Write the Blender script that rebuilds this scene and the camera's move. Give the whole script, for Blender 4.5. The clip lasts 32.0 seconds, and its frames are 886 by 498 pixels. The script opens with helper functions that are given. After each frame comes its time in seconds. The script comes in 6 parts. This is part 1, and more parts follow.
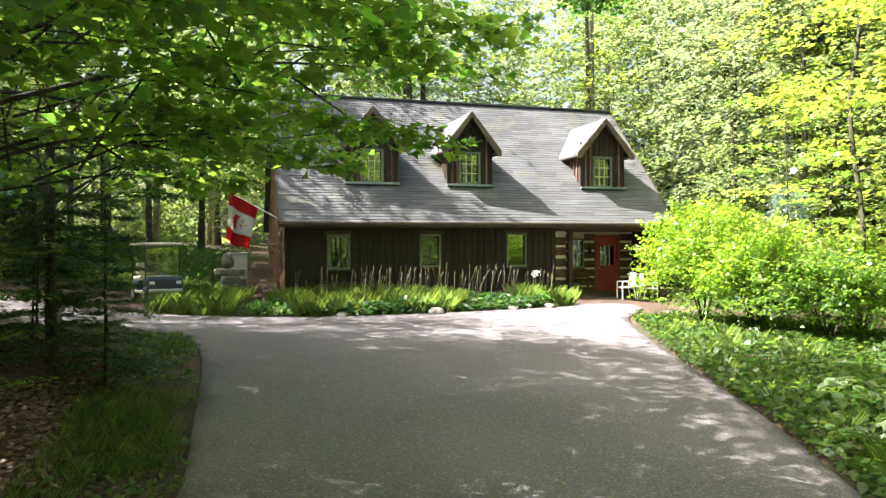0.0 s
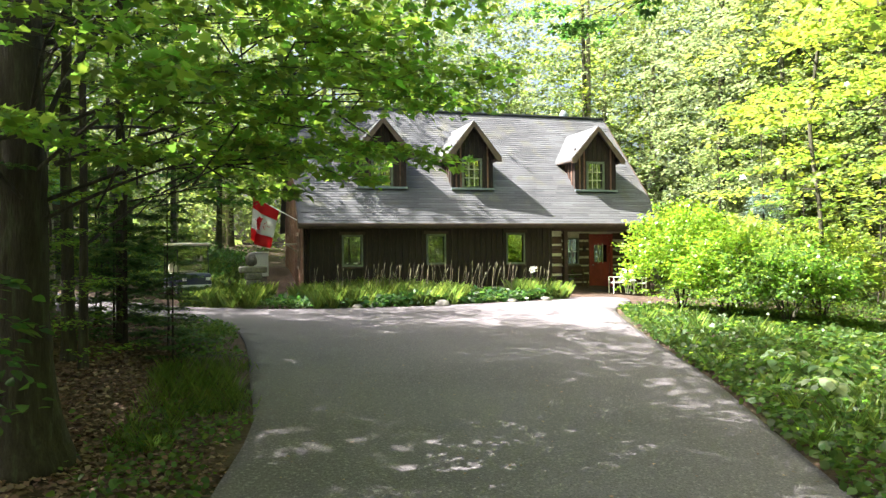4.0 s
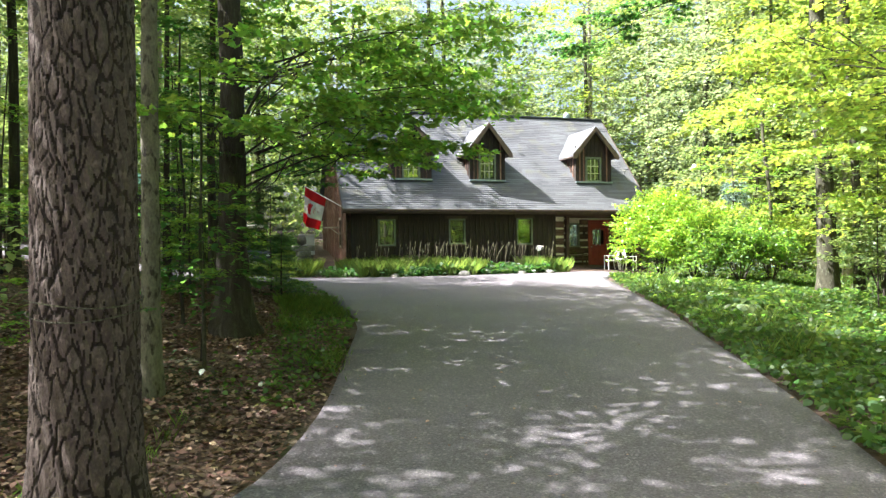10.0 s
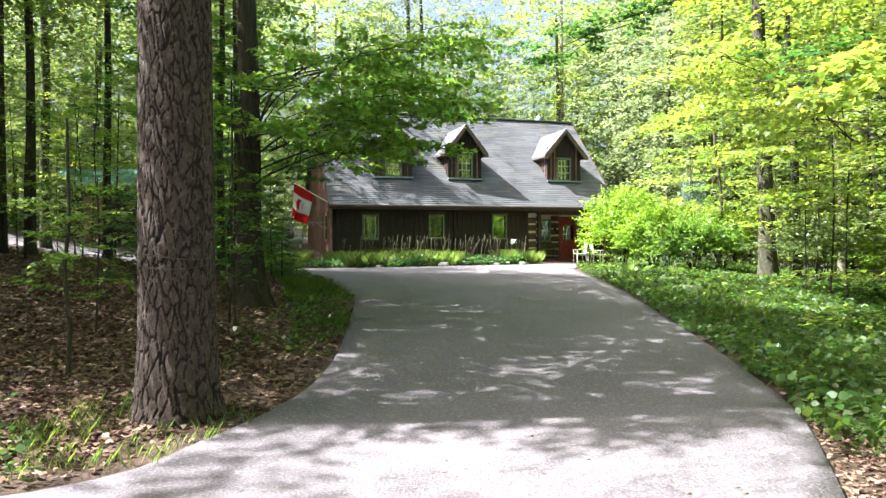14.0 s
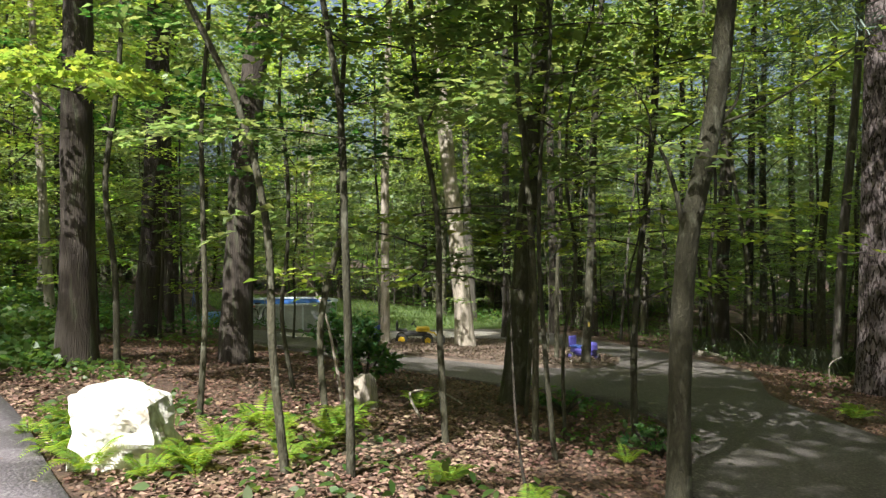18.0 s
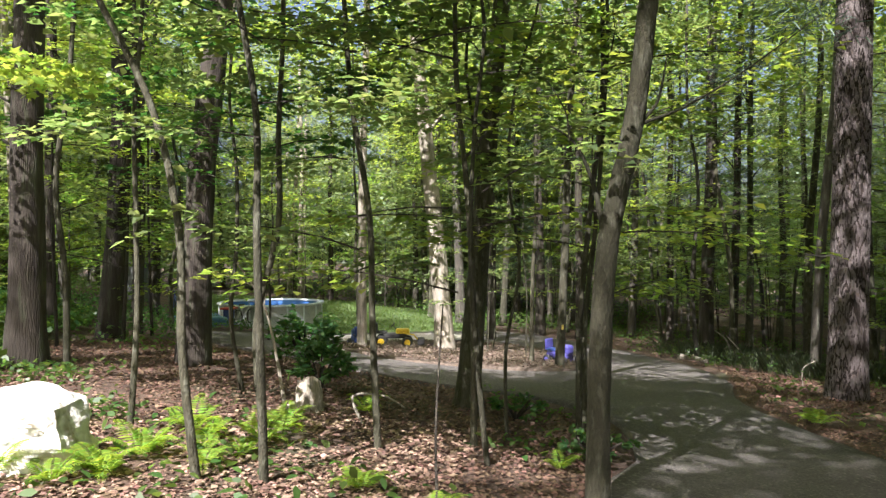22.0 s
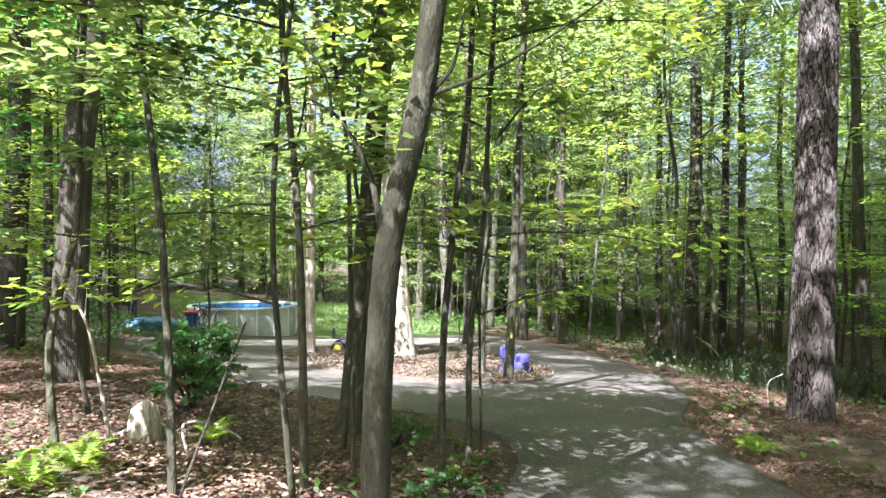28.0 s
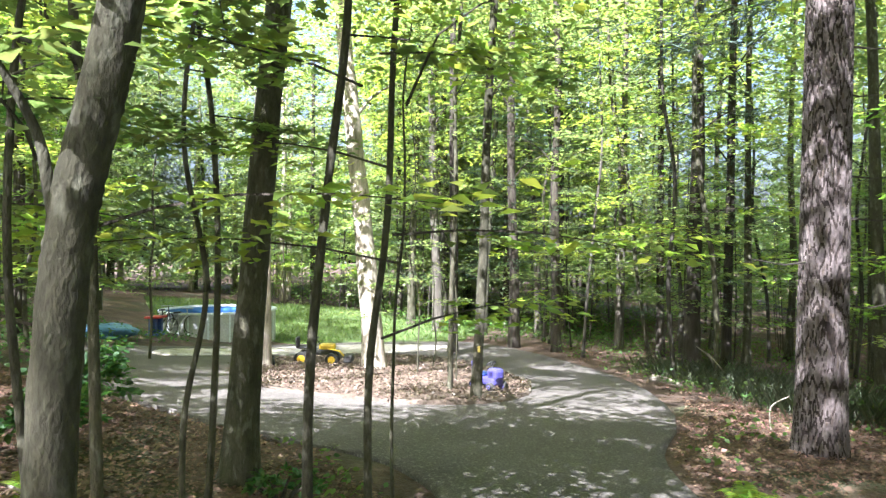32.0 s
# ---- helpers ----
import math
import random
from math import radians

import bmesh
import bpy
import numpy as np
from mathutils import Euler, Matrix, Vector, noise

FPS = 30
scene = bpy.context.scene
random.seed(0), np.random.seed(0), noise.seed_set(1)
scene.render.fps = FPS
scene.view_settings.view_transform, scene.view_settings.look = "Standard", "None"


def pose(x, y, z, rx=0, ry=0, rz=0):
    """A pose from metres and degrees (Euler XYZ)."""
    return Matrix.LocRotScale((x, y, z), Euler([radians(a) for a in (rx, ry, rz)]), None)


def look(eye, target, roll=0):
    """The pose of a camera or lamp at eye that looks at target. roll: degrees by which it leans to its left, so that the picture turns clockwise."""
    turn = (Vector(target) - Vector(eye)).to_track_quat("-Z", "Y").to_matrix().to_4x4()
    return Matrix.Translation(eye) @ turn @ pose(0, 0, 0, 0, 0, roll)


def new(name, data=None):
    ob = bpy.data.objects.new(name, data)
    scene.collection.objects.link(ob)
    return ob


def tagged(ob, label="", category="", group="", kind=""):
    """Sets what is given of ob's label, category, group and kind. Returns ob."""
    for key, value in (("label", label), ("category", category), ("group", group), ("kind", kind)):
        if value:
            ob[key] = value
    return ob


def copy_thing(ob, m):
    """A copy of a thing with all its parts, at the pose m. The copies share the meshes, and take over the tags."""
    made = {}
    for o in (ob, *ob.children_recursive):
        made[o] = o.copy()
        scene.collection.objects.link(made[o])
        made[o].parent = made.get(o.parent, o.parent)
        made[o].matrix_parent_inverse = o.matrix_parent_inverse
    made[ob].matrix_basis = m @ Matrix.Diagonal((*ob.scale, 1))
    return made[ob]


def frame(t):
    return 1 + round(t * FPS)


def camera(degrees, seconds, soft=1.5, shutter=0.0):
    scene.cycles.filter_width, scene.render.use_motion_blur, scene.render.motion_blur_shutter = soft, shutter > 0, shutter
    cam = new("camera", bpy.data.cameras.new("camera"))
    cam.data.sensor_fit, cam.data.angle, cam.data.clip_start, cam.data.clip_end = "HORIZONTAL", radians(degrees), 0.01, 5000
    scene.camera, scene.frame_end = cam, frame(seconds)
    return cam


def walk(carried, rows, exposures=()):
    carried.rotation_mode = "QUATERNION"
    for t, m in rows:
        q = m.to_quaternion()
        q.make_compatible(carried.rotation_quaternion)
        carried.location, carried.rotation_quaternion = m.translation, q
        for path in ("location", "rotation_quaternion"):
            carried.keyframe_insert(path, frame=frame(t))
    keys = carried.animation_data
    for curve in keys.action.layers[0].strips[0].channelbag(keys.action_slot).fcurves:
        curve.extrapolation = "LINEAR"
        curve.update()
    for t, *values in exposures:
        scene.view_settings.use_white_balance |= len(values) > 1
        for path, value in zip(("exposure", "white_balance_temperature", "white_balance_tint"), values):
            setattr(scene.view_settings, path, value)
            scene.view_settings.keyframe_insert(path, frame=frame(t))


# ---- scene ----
from mathutils.geometry import delaunay_2d_cdt

cam = camera(63.4, 32.0, soft=1.4, shutter=0.1)
PATH = [
    (0, (7.157, -25.640, 2.233), (7.048, -23.643, 2.229), -0.3),
    (1, (7.113, -26.137, 2.205), (7.001, -24.140, 2.203), -0.3),
    (2, (7.132, -26.630, 2.163), (7.018, -24.633, 2.164), -0.5),
    (3, (7.199, -27.190, 2.132), (7.078, -25.194, 2.134), -0.6),
    (3.5, (7.230, -27.514, 2.123), (7.109, -25.518, 2.125), -0.6),
    (5.5, (7.299, -29.084, 2.101), (7.174, -27.088, 2.100), -0.4),
    (6, (7.292, -29.598, 2.086), (7.164, -27.602, 2.085), -0.4),
    (6.5, (7.268, -30.105, 1.984), (7.138, -28.110, 1.982), -0.5),
    (7, (7.202, -30.583, 1.840), (7.071, -28.587, 1.838), -0.5),
    (7.5, (7.137, -31.025, 1.729), (7.003, -29.029, 1.728), -0.6),
    (8, (7.080, -31.420, 1.626), (6.945, -29.424, 1.625), -0.6),
    (9, (7.031, -32.145, 1.487), (6.891, -30.150, 1.487), -0.7),
    (10, (6.969, -32.758, 1.385), (6.828, -30.763, 1.383), -0.6),
    (11, (6.943, -33.317, 1.294), (6.799, -31.322, 1.293), -0.6),
    (12, (6.973, -33.874, 1.234), (6.836, -31.879, 1.234), -0.5),
    (13, (6.989, -34.388, 1.165), (6.892, -32.390, 1.165), -0.6),
    (13.5, (6.992, -34.673, 1.132), (6.899, -32.675, 1.132), -0.6),
    (15.5, (6.122, -35.590, 0.739), (6.569, -33.641, 0.745), -0.2),
    (16, (6.036, -35.845, 0.728), (6.853, -34.020, 0.728), -0.4),
    (16.5, (6.011, -36.013, 0.697), (7.117, -34.347, 0.695), -0.5),
    (17, (5.976, -36.142, 0.657), (7.342, -34.681, 0.655), -0.4),
    (17.5, (5.914, -36.271, 0.628), (7.507, -35.061, 0.625), -0.3),
    (18, (5.846, -36.354, 0.601), (7.584, -35.365, 0.599), -0.2),
    (19, (5.775, -36.324, 0.590), (7.526, -35.358, 0.589), -0.2),
    (20, (5.863, -36.408, 0.594), (7.609, -35.433, 0.593), -0.1),
    (21, (6.045, -36.638, 0.597), (7.786, -35.653, 0.596), -0.0),
    (22, (6.226, -36.815, 0.598), (7.963, -35.822, 0.601), 0.0),
    (23, (6.428, -36.964, 0.603), (8.160, -35.964, 0.606), 0.1),
    (24, (6.671, -37.091, 0.626), (8.399, -36.085, 0.627), 0.1),
    (25, (6.959, -37.232, 0.648), (8.682, -36.217, 0.647), 0.1),
    (25.5, (7.125, -37.290, 0.634), (8.847, -36.273, 0.636), 0.1),
    (27.5, (7.743, -37.519, 0.638), (9.456, -36.487, 0.641), 0.0),
    (28, (7.913, -37.582, 0.636), (9.624, -36.547, 0.639), 0.0),
    (29, (8.305, -37.634, 0.630), (10.014, -36.594, 0.634), 0.1),
    (30, (8.712, -37.630, 0.639), (10.415, -36.581, 0.642), 0.2),
    (31, (9.255, -37.573, 0.659), (10.953, -36.517, 0.662), -0.0),
    (32, (9.759, -37.514, 0.659), (11.453, -36.451, 0.664), 0.1)
]
EXPOSURES = [(t, s, k, 11 if t < 20 else 17) for t, s, k in ((0, 2.64, 6500), (9, 2.65, 6050), (13.5, 2.55, 5950), (15.5, 2.05, 6150), (16.5, 1.45, 6150), (17, 1.3, 6150), (18, 1.3, 6150), (21, 1.6, 6100), (24, 2.2, 5850), (28, 2.82, 5600), (32, 2.95, 5600))]
walk(cam, [(t, look(eye, target, roll)) for t, eye, target, roll in PATH], EXPOSURES)

# ---- light ----
SUN_WAY = Vector((-3.19, -0.31, 3.9)).normalized()
sky_world = bpy.data.worlds.new("sky")
scene.world = sky_world
sky_world.use_nodes = True
wn = sky_world.node_tree
sky_tex = wn.nodes.new("ShaderNodeTexSky")
sky_tex.sky_type = "NISHITA"
sky_tex.sun_disc = False
sky_tex.sun_elevation = math.asin(SUN_WAY.z)
sky_tex.sun_rotation = math.atan2(SUN_WAY.x, SUN_WAY.y)
sky_tex.dust_density = 8.0
wn.nodes["Background"].inputs["Strength"].default_value = 0.075
wn.links.new(sky_tex.outputs[0], wn.nodes["Background"].inputs["Color"])
sun_data = bpy.data.lights.new("sun", "SUN")
sun_data.energy, sun_data.angle, sun_data.color = 5.0, radians(0.53), (1.0, 0.94, 0.84)
sun = new("sun", sun_data)
sun.matrix_world = look(SUN_WAY * 60, (0, 0, 0))

# ---- materials ----
def tree_of(name):
    m = bpy.data.materials.new(name)
    m.use_nodes = True
    m.node_tree.nodes.clear()
    return m, m.node_tree.nodes, m.node_tree.links


def rgba(c):
    return (c[0], c[1], c[2], 1.0)


def surface(name, c1, c2, scale=3.0, rough=0.8, bump=0.3, bscale=30.0, metal=0.0, stretch=(1, 1, 1), vary=0.0, c3=None, spots=9.0, dist=0.02, island=False, grain=(0.7, 1.3)):
    """A rough painted, wooden, mineral or metal surface: two tones in large patches, a third in small spots, fine relief."""
    m, n, l = tree_of(name)
    out, p = n.new("ShaderNodeOutputMaterial"), n.new("ShaderNodeBsdfPrincipled")
    tc, mp = n.new("ShaderNodeTexCoord"), n.new("ShaderNodeMapping")
    mp.inputs["Scale"].default_value = stretch
    l.new(tc.outputs["Object"], mp.inputs["Vector"])
    n1, n2, n3 = (n.new("ShaderNodeTexNoise") for _ in range(3))
    for node, s, d in ((n1, scale, 4), (n2, bscale, 6), (n3, spots, 3)):
        node.inputs["Scale"].default_value, node.inputs["Detail"].default_value = s, d
        l.new(mp.outputs[0], node.inputs["Vector"])
    r1 = n.new("ShaderNodeValToRGB")
    r1.color_ramp.elements[0].position, r1.color_ramp.elements[1].position = 0.35, 0.65
    r1.color_ramp.elements[0].color, r1.color_ramp.elements[1].color = rgba(c1), rgba(c2)
    l.new(n1.outputs["Fac"], r1.inputs["Fac"])
    col = r1.outputs["Color"]
    if c3:
        r3, mx = n.new("ShaderNodeValToRGB"), n.new("ShaderNodeMixRGB")
        r3.color_ramp.elements[0].position, r3.color_ramp.elements[1].position = 0.56, 0.66
        l.new(n3.outputs["Fac"], r3.inputs["Fac"])
        l.new(r3.outputs["Color"], mx.inputs["Fac"])
        l.new(col, mx.inputs["Color1"])
        mx.inputs["Color2"].default_value = rgba(c3)
        col = mx.outputs["Color"]
    gr, gm = n.new("ShaderNodeMapRange"), n.new("ShaderNodeMixRGB")
    gr.inputs["From Min"].default_value, gr.inputs["From Max"].default_value = 0.25, 0.75
    gr.inputs["To Min"].default_value, gr.inputs["To Max"].default_value = grain
    gm.blend_type, gm.inputs["Fac"].default_value = "MULTIPLY", 1.0
    l.new(n2.outputs["Fac"], gr.inputs["Value"])
    l.new(col, gm.inputs["Color1"])
    l.new(gr.outputs[0], gm.inputs["Color2"])
    col = gm.outputs["Color"]
    if vary:
        vm, vr = n.new("ShaderNodeHueSaturation"), n.new("ShaderNodeMapRange")
        vr.inputs["To Min"].default_value, vr.inputs["To Max"].default_value = 1 - vary, 1 + vary
        src = n.new("ShaderNodeNewGeometry").outputs["Random Per Island"] if island else n.new("ShaderNodeObjectInfo").outputs["Random"]
        l.new(src, vr.inputs["Value"])
        l.new(vr.outputs[0], vm.inputs["Value"])
        l.new(col, vm.inputs["Color"])
        col = vm.outputs["Color"]
    l.new(col, p.inputs["Base Color"])
    p.inputs["Roughness"].default_value, p.inputs["Metallic"].default_value = rough, metal
    b = n.new("ShaderNodeBump")
    b.inputs["Strength"].default_value, b.inputs["Distance"].default_value = bump, dist
    l.new(n2.outputs["Fac"], b.inputs["Height"])
    l.new(b.outputs[0], p.inputs["Normal"])
    l.new(p.outputs[0], out.inputs["Surface"])
    return m


def leafy(name, front, through_c, vary=0.35, hue=0.03, gloss=0.045, share=0.56):
    """Leaves: they reflect one green and let a yellower one through."""
    m, n, l = tree_of(name)
    out = n.new("ShaderNodeOutputMaterial")
    geo = n.new("ShaderNodeNewGeometry")
    d, t, g = n.new("ShaderNodeBsdfDiffuse"), n.new("ShaderNodeBsdfTranslucent"), n.new("ShaderNodeBsdfGlossy")
    g.inputs["Roughness"].default_value = 0.45
    g.inputs["Color"].default_value = (0.6, 0.65, 0.6, 1)
    vr, hr = n.new("ShaderNodeMapRange"), n.new("ShaderNodeMapRange")
    vr.inputs["To Min"].default_value, vr.inputs["To Max"].default_value = 1 - vary, 1 + vary
    hr.inputs["To Min"].default_value, hr.inputs["To Max"].default_value = 0.5 - hue, 0.5 + hue
    wob = n.new("ShaderNodeMath")
    wob.operation = "FRACT"
    mul = n.new("ShaderNodeMath")
    mul.operation, mul.inputs[1].default_value = "MULTIPLY", 7.31
    l.new(geo.outputs["Random Per Island"], vr.inputs["Value"])
    l.new(geo.outputs["Random Per Island"], mul.inputs[0])
    l.new(mul.outputs[0], wob.inputs[0])
    l.new(wob.outputs[0], hr.inputs["Value"])
    for node, c in ((d, front), (t, through_c)):
        h = n.new("ShaderNodeHueSaturation")
        h.inputs["Color"].default_value = rgba(c)
        l.new(vr.outputs[0], h.inputs["Value"])
        l.new(hr.outputs[0], h.inputs["Hue"])
        l.new(h.outputs[0], node.inputs["Color"])
    a, b = n.new("ShaderNodeMixShader"), n.new("ShaderNodeMixShader")
    a.inputs[0].default_value, b.inputs[0].default_value = share, gloss
    l.new(d.outputs[0], a.inputs[1])
    l.new(t.outputs[0], a.inputs[2])
    l.new(a.outputs[0], b.inputs[1])
    l.new(g.outputs[0], b.inputs[2])
    l.new(b.outputs[0], out.inputs["Surface"])
    return m


def clear_glass(name, tint, see):
    """Window glass: partly a mirror, partly clear."""
    m, n, l = tree_of(name)
    out, g, t, x = n.new("ShaderNodeOutputMaterial"), n.new("ShaderNodeBsdfGlossy"), n.new("ShaderNodeBsdfTransparent"), n.new("ShaderNodeMixShader")
    g.inputs["Roughness"].default_value = 0.02
    g.inputs["Color"].default_value = rgba(tint)
    x.inputs[0].default_value = see
    l.new(g.outputs[0], x.inputs[1])
    l.new(t.outputs[0], x.inputs[2])
    l.new(x.outputs[0], out.inputs["Surface"])
    return m


ASPHALT = surface("asphalt", (0.104, 0.092, 0.106), (0.136, 0.121, 0.139), 0.3, 0.92, 0.8, 42, c3=(0.19, 0.178, 0.19), spots=24, dist=0.02, grain=(0.55, 1.45))
LANE_TOP = surface("dusty_asphalt", (0.066, 0.059, 0.055), (0.095, 0.085, 0.079), 0.6, 0.95, 0.8, 42, c3=(0.145, 0.132, 0.118), spots=22, dist=0.02, grain=(0.45, 1.55))
LITTER = surface("leaf_litter", (0.050, 0.030, 0.021), (0.098, 0.062, 0.043), 1.2, 0.95, 1.0, 16, c3=(0.040, 0.044, 0.018), spots=0.5, dist=0.06)
ISLE = surface("dry_litter", (0.085, 0.064, 0.050), (0.145, 0.112, 0.088), 2.0, 0.95, 0.9, 22, c3=(0.12, 0.08, 0.05), spots=5.0, dist=0.05)
GRAVEL = surface("pale_gravel", (0.36, 0.33, 0.30), (0.46, 0.43, 0.40), 2.0, 0.95, 0.6, 60, c3=(0.22, 0.18, 0.14), spots=4.0)
LAWN = surface("lawn_soil", (0.05, 0.085, 0.02), (0.09, 0.14, 0.03), 1.0, 0.95, 0.6, 30)
DARKWOOD = surface("dark_stained_wood", (0.014, 0.009, 0.007), (0.026, 0.015, 0.011), 2.0, 0.75, 0.5, 25, stretch=(6, 6, 0.6), vary=0.4, c3=(0.045, 0.022, 0.015), spots=7)
# weathered red wood, lightened in colour for the house's sunny side
WEATHERED_SUNNY = surface("weathered_sunlit_red_wood", (0.10, 0.045, 0.030), (0.19, 0.10, 0.07), 2.0, 0.8, 0.5, 25, stretch=(6, 6, 0.6), vary=0.35, c3=(0.26, 0.2, 0.16), spots=8)
LOGWOOD = surface("hewn_log", (0.055, 0.030, 0.020), (0.095, 0.055, 0.036), 2.0, 0.8, 0.6, 18, stretch=(0.6, 6, 6), vary=0.3, c3=(0.03, 0.018, 0.012), spots=6)
CHINK = surface("chinking", (0.50, 0.46, 0.36), (0.60, 0.56, 0.45), 4, 0.9, 0.4, 30)
SHINGLE = surface("grey_shingle", (0.070, 0.073, 0.083), (0.105, 0.110, 0.123), 0.5, 0.85, 0.5, 70, vary=0.2, c3=(0.100, 0.102, 0.092), spots=1.2)
SHINGLE_J = surface("grey_shingle_course", (0.070, 0.073, 0.083), (0.105, 0.110, 0.123), 0.5, 0.85, 0.5, 70, vary=0.2, c3=(0.100, 0.102, 0.092), spots=1.2, island=True)
TRIM = surface("brown_trim", (0.045, 0.028, 0.020), (0.075, 0.047, 0.033), 3, 0.65, 0.3, 25, vary=0.15)
TAN_TRIM = surface("tan_trim", (0.095, 0.065, 0.046), (0.145, 0.102, 0.072), 3, 0.65, 0.3, 25)
GREEN_FRAME = surface("green_grey_paint", (0.10, 0.12, 0.085), (0.16, 0.18, 0.13), 5, 0.5, 0.2, 40)
MUNTIN = surface("cream_paint", (0.45, 0.45, 0.36), (0.55, 0.54, 0.44), 5, 0.5, 0.1, 40)
FLASHING = surface("aluminium_flashing", (0.20, 0.25, 0.28), (0.28, 0.33, 0.36), 4, 0.45, 0.1, 40, metal=0.4)
REDDOOR = surface("red_door_paint", (0.22, 0.022, 0.018), (0.30, 0.035, 0.028), 3, 0.5, 0.2, 30)
INNER = surface("dim_room", (0.05, 0.04, 0.03), (0.09, 0.07, 0.05), 1, 0.9, 0.1, 10)
GLASS = clear_glass("window_glass", (0.36, 0.38, 0.36), 0.4)
WHITE = surface("white_plastic", (0.72, 0.72, 0.70), (0.80, 0.80, 0.78), 3, 0.45, 0.1, 40)
GREYBOX = surface("grey_enamel", (0.42, 0.43, 0.42), (0.52, 0.53, 0.51), 3, 0.5, 0.1, 40)
STONE = surface("field_stone", (0.10, 0.094, 0.086), (0.17, 0.162, 0.148), 4, 0.9, 0.7, 14, vary=0.3, c3=(0.10, 0.10, 0.07), spots=5)
BOULDER = surface("white_limestone", (0.62, 0.60, 0.56), (0.75, 0.73, 0.69), 2.5, 0.9, 0.9, 9, c3=(0.30, 0.26, 0.20), spots=4.0, dist=0.05)
BARK_PINE = surface("pine_bark", (0.052, 0.037, 0.033), (0.080, 0.060, 0.054), 7, 0.95, 0.9, 34, stretch=(1.5, 1.5, 1), c3=(0.105, 0.080, 0.074), spots=12, dist=0.02)
# darker colour for bark cracks, deepening the shade between the plates
BARK_CRACK = surface("bark_crack", (0.016, 0.011, 0.009), (0.028, 0.019, 0.016), 7, 0.95, 0.8, 30)
BARK_DARK = surface("dark_bark", (0.029, 0.023, 0.018), (0.057, 0.047, 0.037), 4, 0.95, 0.9, 22, stretch=(3, 3, 0.4), vary=0.25, c3=(0.062, 0.064, 0.042), spots=4, dist=0.04)
BARK_FAR = surface("grey_brown_bark", (0.052, 0.046, 0.038), (0.092, 0.082, 0.068), 4, 0.95, 0.8, 22, stretch=(3, 3, 0.5), vary=0.3, c3=(0.12, 0.12, 0.095), spots=4, dist=0.03)
BARK_MOTTLED = surface("mottled_bark", (0.105, 0.098, 0.070), (0.165, 0.155, 0.115), 5, 0.95, 0.9, 24, stretch=(2, 2, 1), c3=(0.035, 0.030, 0.024), spots=7, dist=0.03)
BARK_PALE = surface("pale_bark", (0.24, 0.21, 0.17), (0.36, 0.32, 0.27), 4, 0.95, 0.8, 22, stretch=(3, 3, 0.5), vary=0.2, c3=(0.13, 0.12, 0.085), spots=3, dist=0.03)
BARK_GREY = surface("grey_green_bark", (0.034, 0.033, 0.019), (0.064, 0.060, 0.038), 5, 0.95, 0.9, 26, stretch=(2.5, 2.5, 1), vary=0.2, c3=(0.100, 0.100, 0.072), spots=6, dist=0.02)
BARK_WARM = surface("warm_pine_bark", (0.070, 0.056, 0.054), (0.135, 0.114, 0.112), 5, 0.95, 0.9, 20, stretch=(2, 2, 0.8), c3=(0.08, 0.06, 0.05), spots=9, dist=0.04)
LEAF = leafy("maple_leaf", (0.098, 0.142, 0.058), (0.295, 0.390, 0.105))
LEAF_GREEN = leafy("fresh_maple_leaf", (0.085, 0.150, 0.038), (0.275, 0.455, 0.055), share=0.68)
LEAF_YEL = leafy("young_maple_leaf", (0.170, 0.240, 0.050), (0.430, 0.560, 0.070), gloss=0.06)
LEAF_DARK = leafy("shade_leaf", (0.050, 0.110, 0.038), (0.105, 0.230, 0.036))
LEAF_PALE = leafy("pale_leaf", (0.165, 0.222, 0.118), (0.315, 0.390, 0.160), gloss=0.1)
LEAF_BLUE = leafy("spruce_needle", (0.192, 0.272, 0.240), (0.120, 0.180, 0.135), share=0.2)
LEAF_PINE = leafy("pine_needle", (0.088, 0.129, 0.110), (0.099, 0.142, 0.093), share=0.25)
LEAF_BUSH = leafy("golden_shrub_leaf", (0.155, 0.265, 0.030), (0.350, 0.540, 0.034), gloss=0.06)
HERB = leafy("herb_leaf", (0.066, 0.125, 0.030), (0.140, 0.230, 0.036))
FERN = leafy("fern_leaf", (0.190, 0.300, 0.042), (0.390, 0.530, 0.045))
BLADE = leafy("grass_blade", (0.132, 0.213, 0.057), (0.264, 0.385, 0.061))
RUSH = leafy("rush_blade", (0.130, 0.160, 0.085), (0.100, 0.130, 0.060), share=0.3)
STALK = leafy("dry_stalk", (0.24, 0.21, 0.15), (0.15, 0.12, 0.06), share=0.2)
FALLEN = leafy("fallen_leaf", (0.160, 0.100, 0.074), (0.10, 0.05, 0.025), vary=0.45, share=0.15, gloss=0.05)
FALLEN_GREY = leafy("weathered_fallen_leaf", (0.150, 0.112, 0.088), (0.08, 0.05, 0.03), vary=0.4, share=0.15, gloss=0.05)
# lighter copy of FALLEN: dry leaves, and sunlit litter put into the colour
FALLEN_PALE = leafy("dry_sunlit_fallen_leaf", (0.30, 0.205, 0.155), (0.10, 0.07, 0.04), vary=0.5, share=0.15, gloss=0.05)

